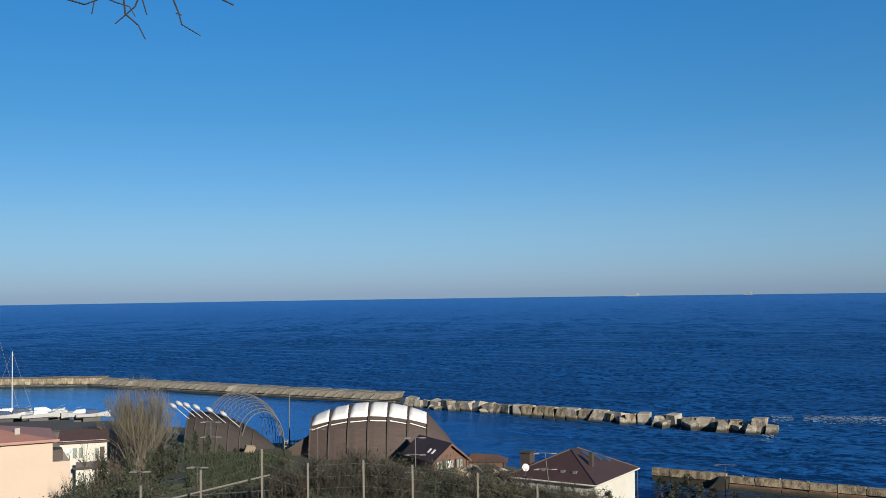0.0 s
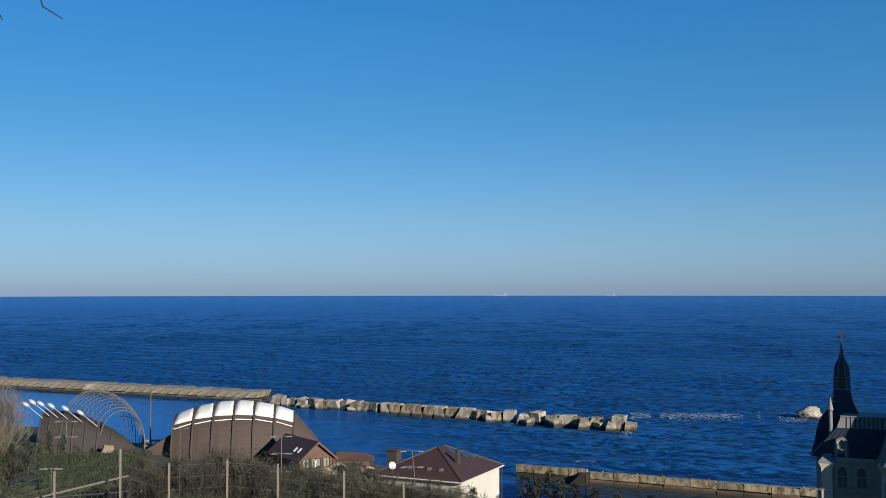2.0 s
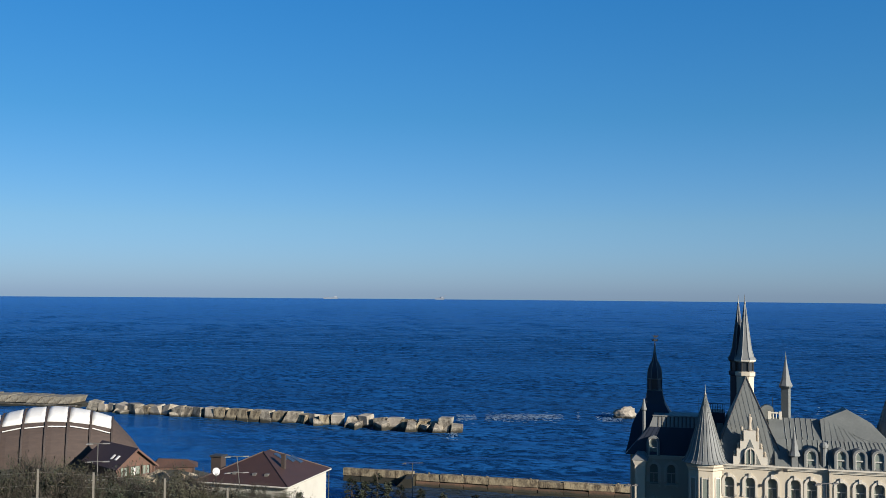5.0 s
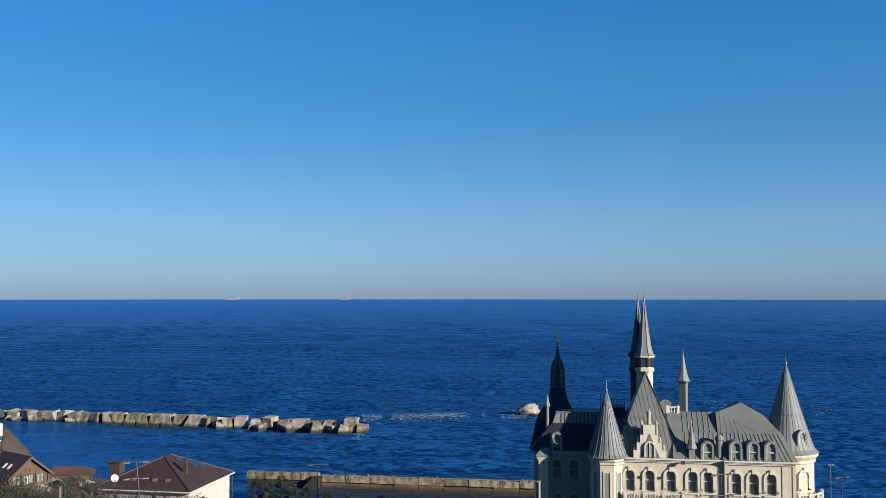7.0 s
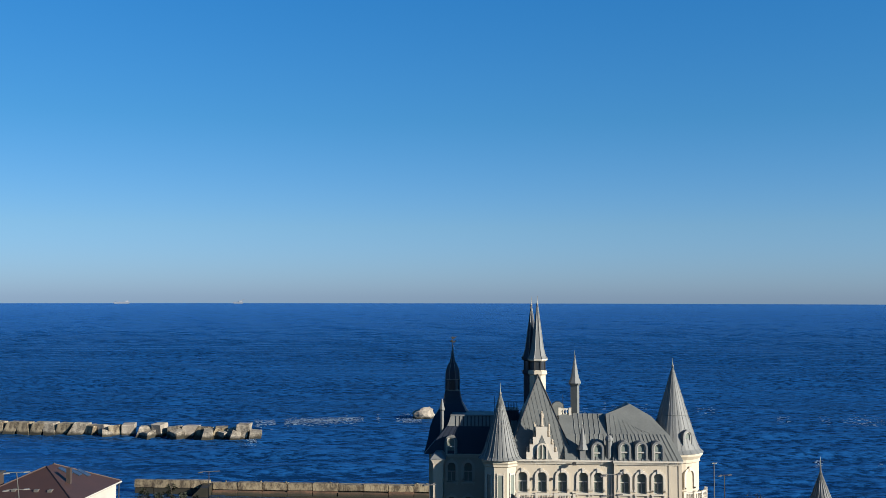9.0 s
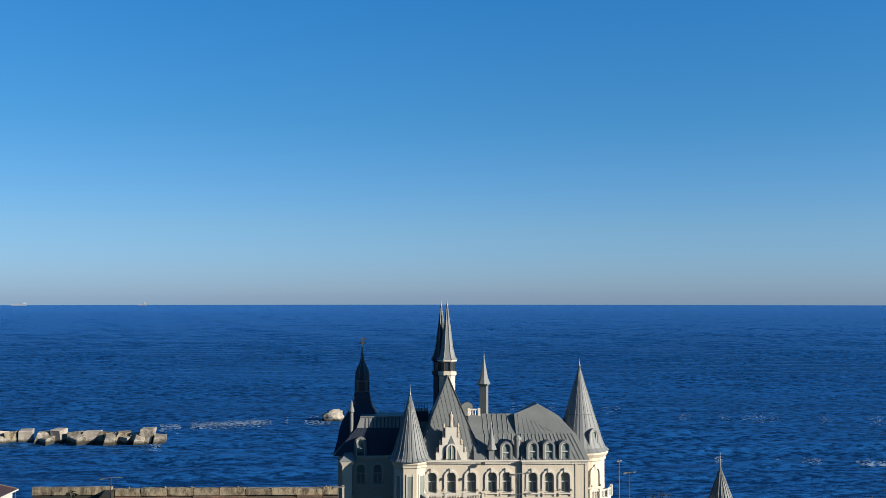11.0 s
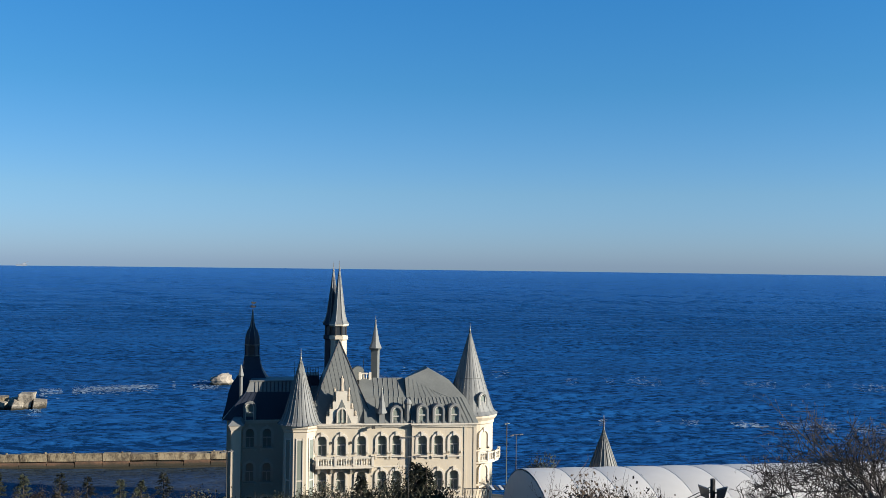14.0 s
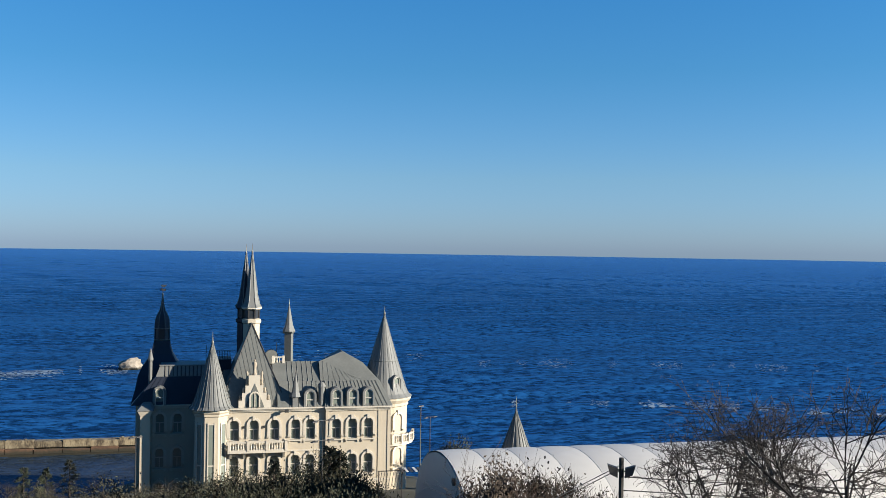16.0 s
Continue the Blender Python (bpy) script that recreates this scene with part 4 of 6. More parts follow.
def pier():
    a, b = Vector((34.5, 163.2, 0)), Vector((102.0, 121.0, 0))
    run = b - a
    turn = math.degrees(math.atan2(run.y, run.x))
    off = Vector((run.y, -run.x, 0)).normalized() * 2.6
    p = thing("pier", (a.x + off.x, a.y + off.y, 0), "stained concrete pier with a raised parapet", "pier", turn=turn)
    part("core", box(0, run.length, 0.4, 2.6, -4, 1.65), M_PIER, p)
    part("footing", box(11.5, run.length, -0.8, 0.4, -4, 0.12), M_WETSHADE, p, "dark weedy footing")
    n = 17
    step = (run.length - 12.5) / n
    for k in range(n):
        x0 = 12.5 + k * step
        part("parapet_panel", rough_box(x0 + 0.05, x0 + step - 0.05, -0.05, 0.9, 0.95, 2.0 + random.uniform(-0.16, 0.1), k), M_PIER, p)
        part("ledge_panel", rough_box(x0 + 0.05, x0 + step - 0.05, -0.35, 0.38, 0.1, 0.9 + random.uniform(-0.3, 0.04), 40 + k), M_RUST, p)
    for k in range(4):
        part("parapet_panel", rough_box(k * 3.0 + 0.04, k * 3.0 + 2.96, -0.02, 0.9, 1.1, 2.25, 80 + k), M_PIER, p)
        # shade below the parapet is put into this wall's colour
        part("wall_panel", rough_box(k * 3.0 + 0.04, k * 3.0 + 2.96, 0.15, 1.0, -1.5, 1.0, 90 + k), M_WETSHADE, p, "pier wall with the shade under its parapet put into the colour")
    part("ramp", hull(bmesh.new(), [(8.6, -2.2, -1), (12.4, -2.2, -1), (12.4, 0.1, -1), (8.6, 0.1, -1)], [(11.2, -2.0, 1.5), (12.4, -2.0, 1.5), (12.4, 0.1, 1.9), (11.0, 0.1, 1.9)]), M_WETSHADE, p, "dark buttress")
    for x, z in ((14.5, 2.0), (20.0, 2.05), (31, 2.0), (44.5, 2.0), (46.0, 2.0), (24, 2.0)):
        part("bollard", lathe([(0.12, z - 0.1), (0.12, z + 0.08), (0.18, z + 0.13), (0.14, z + 0.2)], 8, x, 0.45), M_PIER, p)
    return p


def rough_box(x0, x1, y0, y1, z0, z1, seed):
    rnd = random.Random(seed)
    bm = box(x0, x1, y0, y1, z0, z1)
    for v in bm.verts:
        v.co += Vector((0, rnd.uniform(-0.08, 0.08), rnd.uniform(-0.025, 0.025)))
    return bm


pier()
rk = bmesh.new()
bmesh.ops.create_icosphere(rk, subdivisions=3, radius=1)
for v in rk.verts:
    n0 = noise.noise(v.co * 1.7) * 0.35 + noise.noise(v.co * 5) * 0.1
    v.co = Vector((v.co.x * 3.2, v.co.y * 2.6, v.co.z * 2.1)) * (1 + n0)
solo("sea_rock", rk, M_FOAM_STONE, "pale weathered rock standing in the surf", "rock", place=pose(118.9, 226.5, 0.6, 0, 0, 20))


# ---- beach buildings ----
def barn_arc(h, w, n=12, lift=0.0):
    return [(-(w + lift) * math.cos(math.pi * k / n), (h + lift) * math.sin(math.pi * k / n)) for k in range(n + 1)]


def timber_shell():
    """A bowed timber vault with ribs and white membrane panels along its crown."""
    t = thing("beach_pavilion", (-12.5, 181, 2.2), "bowed timber-clad pavilion with white membrane roof panels", "pavilion")
    xs = [-11.6, -10.2, -8.5, -6.9, -5.2, -3.4, -1.7, 0.0, 1.7, 3.4, 5.2, 7.0, 9.2, 9.9, 11.2, 12.6, 13.8, 14.4]
    top = [(-11.6, 6.5), (-9.3, 7.4), (-6.9, 8.1), (-3.4, 8.7), (0, 8.85), (2.4, 8.65), (5.2, 8.1), (7.3, 7.5), (9.2, 6.8), (9.9, 6.2), (12.6, 3.1), (14.4, 0.5)]

    def crown(x):
        return float(np.interp(x, [p[0] for p in top], [p[1] for p in top]))
    bm = bmesh.new()
    n = 14
    rings = [[bm.verts.new((x, y, max(0.0, z))) for y, z in barn_arc(crown(x), crown(x) * 0.95, n)] for x in xs]
    for a, b in zip(rings, rings[1:]):
        for i in range(n):
            bm.faces.new((a[i], a[i + 1], b[i + 1], b[i]))
    bm.faces.new(rings[0])
    bm.faces.new(rings[-1][::-1])
    part("timber_shell", bm, M_TIMBER2, t, "brown timber-shingled vault")
    part("side_wing", hull(bmesh.new(), [(-16.4, -3.4, 0.0), (-11.5, -3.4, 0.0), (-11.5, -2.6, 0.0), (-16.4, -2.6, 0.0)], [(-16.4, -3.4, 0.9), (-11.5, -3.4, 3.9), (-11.5, -2.6, 3.9), (-16.4, -2.6, 0.9)]), M_TIMBER2, t, "sloping brown timber side wing")
    ribs = [-11.4, -7.9, -4.5, -1.0, 2.4, 5.9, 9.3]
    for x in ribs:
        h = crown(x)
        bm = bmesh.new()
        a, b = barn_arc(h, h * 0.95, 16, 0.0), barn_arc(h, h * 0.95, 16, 0.34)
        for i in range(16):
            (y0, z0), (y1, z1), (y2, z2), (y3, z3) = a[i], a[i + 1], b[i + 1], b[i]
            hull(bm, [(x - 0.15, y0, z0), (x - 0.15, y1, z1), (x - 0.15, y2, z2), (x - 0.15, y3, z3)], [(x + 0.15, y0, z0), (x + 0.15, y1, z1), (x + 0.15, y2, z2), (x + 0.15, y3, z3)])
        part("rib", bm, M_DARKWOOD, t, "dark timber rib")
    for x0, x1 in zip(ribs, ribs[1:]):
        bm = bmesh.new()
        m = 6
        grid = []
        for i in range(5):
            x = x0 + 0.17 + (x1 - x0 - 0.34) * i / 4
            h = crown(x)
            grid.append([(x, -(h * 0.95 + 0.2) * math.cos(f), (h + 0.2) * math.sin(f)) for f in [radians(53 + 60 * k / m) for k in range(m + 1)]])
        outer = [[bm.verts.new(p) for p in row] for row in grid]
        inner = [[bm.verts.new((p[0], p[1] * 0.97, p[2] * 0.97)) for p in row] for row in grid]
        for i in range(4):
            for k in range(m):
                bm.faces.new((outer[i][k], outer[i][k + 1], outer[i + 1][k + 1], outer[i + 1][k]))
                bm.faces.new((inner[i][k], inner[i + 1][k], inner[i + 1][k + 1], inner[i][k + 1]))
        for i in range(4):
            for k in (0, m):
                bm.faces.new((outer[i][k], outer[i + 1][k], inner[i + 1][k], inner[i][k]))
        for k in range(m):
            for i in (0, 4):
                bm.faces.new((outer[i][k], inner[i][k], inner[i][k + 1], outer[i][k + 1]))
        part("membrane_panel", bm, M_CANOPY, t, "white translucent membrane panel", smooth=True)
        xm = (x0 + x1) / 2
        h = crown(xm)
        part("gutter_rail", rod((x0 + 0.3, -h * 0.95 * 0.68 - 0.35, crown(x0) * 0.735), (x1 - 0.3, -h * 0.95 * 0.68 - 0.35, crown(x1) * 0.735), 0.1), M_CANOPY, t)
    return t


M_DARKWOOD = mat("dark_stained_timber", (0.0366, 0.0244, 0.0195), 0.75, (0.0214, 0.0146, 0.0122), 1.5, 0.5, 0.2)
M_TIMBER2 = mat("weathered_shingles", (0.047, 0.031, 0.0245), 0.85, (0.025, 0.0165, 0.0135), 0.9, 0.55, 0.3, 7, stretch=(0.5, 3, 3))
timber_shell()
# the pavilion's shingles again, with the arbour's shade put into the colour
M_SHADETIMBER = mat("old_dark_shingles", (0.019, 0.0135, 0.011), 0.85, (0.009, 0.0066, 0.0056), 0.9, 0.55, 0.3, 7, stretch=(0.5, 3, 3))


def lattice_vault():
    """An open lattice of grey tubes over a timber shell, its shade put into the colour."""
    t = thing("lattice_arbour", (-38, 189, 2.2), "open lattice vault of grey tubes over a shade-darkened timber shell", "arbour")
    bm = bmesh.new()
    n = 12
    xs = [-9.6, -8.0, -6.0, -4.0, -2.0, 0.0, 2.2, 4.4, 6.0]
    hs = [7.0, 7.1, 6.9, 6.4, 5.6, 4.7, 3.4, 1.9, 0.4]
    rings = [[bm.verts.new((x, y - 2, z)) for y, z in barn_arc(h, h * 0.8, n)] for x, h in zip(xs, hs)]
    for a, b in zip(rings, rings[1:]):
        for i in range(n):
            bm.faces.new((a[i], a[i + 1], b[i + 1], b[i]))
    bm.faces.new(rings[0])
    bm.faces.new(rings[-1][::-1])
    part("timber_shell", bm, M_SHADETIMBER, t, "brown timber shell with shade put into its colour")
    for x, h in list(zip(xs, hs))[:-2]:
        bm = bmesh.new()
        pts = [Vector((x, y - 2, z)) for y, z in barn_arc(h, h * 0.8, n, 0.12)]
        for p, q in zip(pts, pts[1:]):
            rod(p, q, 0.14, 4, bm)
        part("rib", bm, M_DARKWOOD, t)
    axis = Vector((-0.62, 0.78, 0))
    side = Vector((0.9, 0.42, 0)).normalized()
    arcs = []
    for k in range(12):
        f = k / 11
        centre = Vector((3.9, -3.0, 0)) + axis * (12.0 * f)
        half, high = 4.1 + 2.2 * math.sin(f * 2.2), 7.0 + 2.9 * math.sin(f * 1.9)
        arcs.append([centre + side * (-half * math.cos(math.pi * i / 16)) + Vector((0, 0, high * math.sin(math.pi * i / 16) ** 0.8)) for i in range(17)])
    for k, pts in enumerate(arcs):
        bm = bmesh.new()
        for p, q in zip(pts, pts[1:]):
            rod(p, q, 0.10 if k in (0, 1) else 0.06, 5, bm)
        part("arch_tube", bm, M_TUBE, t, "pale bent tube")
    for i in range(2, 16, 2):
        bm = bmesh.new()
        for a, b in zip(arcs, arcs[1:]):
            rod(a[i], b[i], 0.06, 4, bm)
        part("purlin", bm, M_TUBE, t)
    bm = bmesh.new()
    for a, b in zip(arcs[:7], arcs[1:8]):
        for i in range(2, 14, 1):
            rod(a[i], b[i + 1], 0.04, 4, bm)
    part("lacing", bm, M_TUBE, t)
    return t


M_TUBE = mat("grey_painted_tube", (0.062, 0.064, 0.066), 0.6, (0.036, 0.037, 0.038), 1, 0.5, 0.0)
lattice_vault()


M_PADDLE = mat("dull_white_enamel", (0.285, 0.285, 0.28), 0.5, (0.21, 0.21, 0.205), 2, 0.5, 0.0)


def paddle(x, y, z):
    p = thing("oval_lamp", (x, y, z - 3.6), "white oval lamp head on a slanting pole", "lamp", "oval lamps")
    part("pole", rod((3.0, -0.6, 1.3), (0.3, 0, 3.4), 0.07), M_PADDLE, p)
    bm = bmesh.new()
    bmesh.ops.create_uvsphere(bm, u_segments=12, v_segments=8, radius=1)
    bmesh.ops.transform(bm, matrix=pose(-0.1, 0, 3.7, 0, 35, 0) @ Matrix.Diagonal((0.78, 0.5, 0.36, 1)), verts=bm.verts)
    part("head", bm, M_PADDLE, p, smooth=True)
    return p


for px_, pz in ((-50.3, 10.6), (-49.2, 11.0), (-47.8, 10.7), (-46.0, 10.3), (-43.6, 9.8), (-41.0, 9.0)):
    paddle(px_, 184.5, pz)

# small litter of the beach terrace round the arbour
solo("rubble_heap", rough_block(1.8, 1.0, 1.8, 77), M_SAND, "pale broken sandstone heap beside the arbour", "rubble", place=pose(-35.6, 180.5, 2.9, 5, 12, 20))
tb = thing("terrace_fence", (-24, 185, 2.2), "low pale timber terrace fence", "fence")
for k in range(14):
    part("post", box(-6 + k * 0.6, -5.85 + k * 0.6, 0, 0.15, 0, 1.9), M_SAND, tb)
part("rail", box(-6, 2.2, -0.06, -0.01, 1.5, 1.7), M_SAND, tb)
part("rail", box(-6, 2.2, -0.06, -0.01, 0.6, 0.8), M_SAND, tb)


def chalet():
    h = thing("timber_chalet", (0.75, 160, 2.0), "reddish timber chalet with a dark brown gable roof", "house", turn=28)
    bm = box(-3.1, -2.75, 0.3, 10.8, 0, 2.1)
    box(2.75, 3.1, 0.3, 10.8, 0, 2.1, bm)
    box(-3.1, 3.1, 10.5, 10.8, 0, 2.1, bm)
    part("side_wall", bm, M_TIMBER, h)
    part("gable_wall", prism([(-3.1, 2.1), (3.1, 2.1), (0, 4.6)], 0.2, 0.5), M_TIMBER, h, "reddish timber gable wall")
    for x0, x1 in ((-3.1, -2.4), (-1.3, -0.8), (0.8, 1.3), (2.4, 3.1)):
        part("wall_panel", box(x0, x1, 0.2, 0.5, 0, 2.1), M_TIMBER, h)
    for x0, x1 in ((-2.4, -1.3), (-0.8, 0.8), (1.3, 2.4)):
        part("sill_panel", box(x0, x1, 0.2, 0.5, 0, 0.35), M_TIMBER, h)
    for x0, x1 in ((-2.4, -1.3), (-0.8, 0.8), (1.3, 2.4)):
        w = part("window", box(x0, x1, 0.42, 0.47, 0.35, 2.0), M_GLASS, h)
        bm = box((x0 + x1) / 2 - 0.05, (x0 + x1) / 2 + 0.05, 0.3, 0.42, 0.35, 2.0)
        box(x0, x1, 0.3, 0.42, 0.62, 0.74, bm)
        part("window_frame", bm, M_TIMBER, w)
    part("curtain", box(-0.25, 0.15, 0.36, 0.4, 0.4, 1.9), M_CANOPY, h, "white curtain")
    for s in (-1, 1):
        a = [(s * 3.5, -0.5, 1.75), (0, -0.5, 4.65), (0, 11.2, 4.65), (s * 3.5, 11.2, 1.75)]
        b = [(x, y, z + 0.22) for x, y, z in a]
        r = part("roof_slope", hull(bmesh.new(), a, b), M_BROWNROOF, h, "dark brown roof slope")
        part("barge_board", hull(bmesh.new(), [(s * 3.55, -0.56, 1.6), (0, -0.56, 4.5), (0, -0.5, 4.5), (s * 3.55, -0.5, 1.6)], [(s * 3.55, -0.56, 1.95), (0, -0.56, 4.88), (0, -0.5, 4.88), (s * 3.55, -0.5, 1.95)]), M_TIMBER, r)
    for x in (-3.0, -1.05, 1.05, 3.0):
        part("post", box(x - 0.12, x + 0.12, -0.05, 0.19, 0, 2.2), M_TIMBER, h)
    part("rail", box(-3.0, 3.0, -0.02, 0.1, 0.55, 0.68), M_TIMBER, h)
    for z, y in ((3.2, 2.0), (3.0, 3.4)):
        part("skylight", hull(bmesh.new(), [(-2.3, y, 2.98), (-1.6, y, 3.56), (-1.6, y + 0.5, 3.56), (-2.3, y + 0.5, 2.98)], [(-2.36, y, 3.05), (-1.66, y, 3.63), (-1.66, y + 0.5, 3.63), (-2.36, y + 0.5, 3.05)]), M_CANOPY, h)
    return h


chalet()


def annex():
    h = thing("low_annex", (3.4, 166, 1.5), "low timber annex with a russet hipped roof", "house", turn=-4)
    part("wall", box(0.3, 6.4, 0.3, 4.5, -0.2, 1.2), M_TIMBER, h)
    part("roof", hull(bmesh.new(), [(-0.2, 0, 1.2), (6.9, 0, 1.1), (6.9, 5, 1.1), (-0.2, 5, 1.2)], [(0.6, 2.2, 2.3), (5.2, 2.2, 2.0), (5.2, 2.8, 2.0), (0.6, 2.8, 2.3)]), M_RUSSET, h, "russet hipped roof")
    for x in (0.3, 3.3, 6.3):
        part("post", box(x - 0.1, x + 0.1, 0.1, 0.3, -0.2, 1.15), M_DARKWOOD, h)
    return h


M_RUSSET = mat("russet_roofing", (0.0598, 0.0276, 0.0175), 0.8, (0.0368, 0.0184, 0.012), 0.8, 0.5, 0.2)
annex()


def roof_house():
    """White house under a low brown hipped roof."""
    h = thing("hipped_house", (18.6, 124, 2.4), "white house under a low brown hipped roof", "house", turn=57)
    # local x runs along the white side, local y along the front with the long eave
    L, W, E = 14.0, 13.0, 4.4
    part("wall", box(0.7, L - 0.5, 0.45, W - 0.7, -0.6, E - 0.02), M_WHITEWALL, h, "white rendered wall")
    apex = (6.2, 6.4, 7.5)
    apex2 = (8.0, 6.4, 7.5)
    roof = part("roof", hullset([(0, 0, E), (L, 0, E), (L, W, E), (0, W, E), (0, 0, E - 0.18), (L, 0, E - 0.18), (L, W, E - 0.18), (0, W, E - 0.18), apex, apex2]), M_BROWNROOF, h, "low brown hipped roof")
    for a, b in (((0, 0, E), apex), ((0, W, E), apex), ((L, 0, E), apex2)):
        part("hip_cap", rod(a, b, 0.12, 6), M_BROWNROOF, roof)
    part("gutter", rod((-0.05, -0.1, E - 0.1), (-0.05, W, E - 0.1), 0.1), M_WHITEWALL, h, "white gutter")
    part("gutter", rod((0, -0.05, E - 0.1), (L, -0.05, E - 0.1), 0.1), M_WHITEWALL, h, "white gutter")
    part("downpipe", rod((L - 0.3, 0.15, -0.5), (L - 0.3, 0.15, E - 0.2), 0.07), M_DARK, h)
    ch = part("chimney", box(3.2, 4.6, 11.0, 12.4, E, 7.0), M_DARKWOOD, h, "dark clad chimney")
    part("cap", box(3.05, 4.75, 10.85, 12.55, 7.0, 7.2), M_DARK, ch)
    part("flue", box(4.6, 5.1, 2.6, 3.1, E + 0.8, 7.6), M_DARKWOOD, h, "narrow brown flue")

    def on_side(x, y):
        """Height of the slope over the white side."""
        return E + (7.5 - E) * y / 6.4
    for x0, y0 in ((7.2, 3.9), (8.4, 3.2), (9.6, 2.6)):
        bm = hull(bmesh.new(), [(x0, y0, on_side(0, y0) + 0.02), (x0 + 0.95, y0, on_side(0, y0) + 0.02), (x0 + 0.95, y0 + 1.5, on_side(0, y0 + 1.5) + 0.02), (x0, y0 + 1.5, on_side(0, y0 + 1.5) + 0.02)], [(x0, y0, on_side(0, y0) + 0.14), (x0 + 0.95, y0, on_side(0, y0) + 0.14), (x0 + 0.95, y0 + 1.5, on_side(0, y0 + 1.5) + 0.14), (x0, y0 + 1.5, on_side(0, y0 + 1.5) + 0.14)])
        part("roof_window", bm, M_SOLAR, h, "blue roof window")
    for y in (3.5, 5.2, 8.0):
        part("vent", box(1.6, 2.2, y, y + 0.5, E + 0.75, E + 1.1), M_STEEL, h)
    for y in (2.5, 5.5, 9.0):
        w = part("window", box(0.62, 0.72, y, y + 1.6, 1.4, 3.2), M_GLASS, h)
        part("window_frame", box(0.58, 0.66, y - 0.1, y + 1.7, 1.25, 1.4), M_FRAME, w)
    return h


def hullset(pts):
    bm = bmesh.new()
    for p in pts:
        bm.verts.new(p)
    bmesh.ops.convex_hull(bm, input=bm.verts)
    return bm


roof_house()


def dish(x, y, z, turn):
    gz = ground_z(x, y)
    d = thing("satellite_dish", (x, y, gz), "white satellite dish on a thin mast", "satellite dish")
    part("mast", rod((0, 0.1, 0), (0, 0.1, z - gz), 0.05), M_DARK, d)
    part("reflector", lathe([(0.05, -0.12), (0.28, -0.08), (0.44, 0.02), (0.42, 0.05), (0.28, -0.03), (0.05, -0.07)], 16), M_BOAT, d, smooth=True, place=pose(0, -0.05, z - gz, 72, 0, turn))
    part("feed_arm", rod((0, -0.1, z - gz - 0.4), (0.1, -0.6, z - gz - 0.1), 0.03), M_STEEL, d)
    return d


dish(*polar(4.55, 112, 11.3), 20)
dish(*polar(-20.7, 122, 13.4), 20)


def peach_block():
    h = thing("peach_house", (-48.9, 93.6, 5.6), "peach-rendered house with a faded red low roof", "house", turn=26.0)
    bm = hull(bmesh.new(), [(-14, 0, -1), (13.6, 0, -1), (13.6, 9, -1), (-14, 9, -1)], [(-14, 0, 9.2), (12.8, 0, 9.2), (12.8, 9, 9.2), (-14, 9, 9.2)])
    part("lower_wall", bm, M_PINK, h, "peach rendered wall")
    part("upper_wall", box(-14, 11.2, 0.0, 9, 9.2, 11.5), M_PINK, h)
    part("roof_slope", hull(bmesh.new(), [(-14.5, -0.5, 11.5), (11.7, -0.5, 11.4), (11.7, 9.5, 11.4), (-14.5, 9.5, 11.5)], [(-14.5, 3.5, 12.9), (5.5, 3.5, 12.6), (5.5, 6.0, 12.6), (-14.5, 6.0, 12.9)]), M_REDROOF, h, "faded red sheet roof")
    part("fascia", box(-14.5, 11.8, -0.6, -0.5, 11.25, 11.5), M_REDROOF, h)
    part("chimney", box(-0.8, 0.0, 2.0, 2.8, 12.0, 13.4), M_PINK, h)
    part("vent", box(7.8, 8.3, 1.4, 1.9, 11.8, 12.6), M_STEEL, h)
    for x in (7.6, 9.3):
        w = part("window", box(x, x + 1.2, -0.06, 0.02, 4.1, 5.5), M_GLASS, h)
        bm = box(x - 0.15, x + 1.35, -0.14, 0.0, 5.5, 5.68)
        box(x - 0.15, x, -0.14, 0.0, 4.0, 5.5, bm)
        box(x + 1.2, x + 1.35, -0.14, 0.0, 4.0, 5.5, bm)
        box(x + 0.55, x + 0.65, -0.12, 0.0, 4.0, 5.5, bm)
        part("window_frame", bm, M_FRAME, w)
    part("balcony_box", box(11.25, 12.2, 0.6, 2.6, 9.25, 10.3), M_DARKWOOD, h, "dark timber balcony box")
    return h


peach_block()


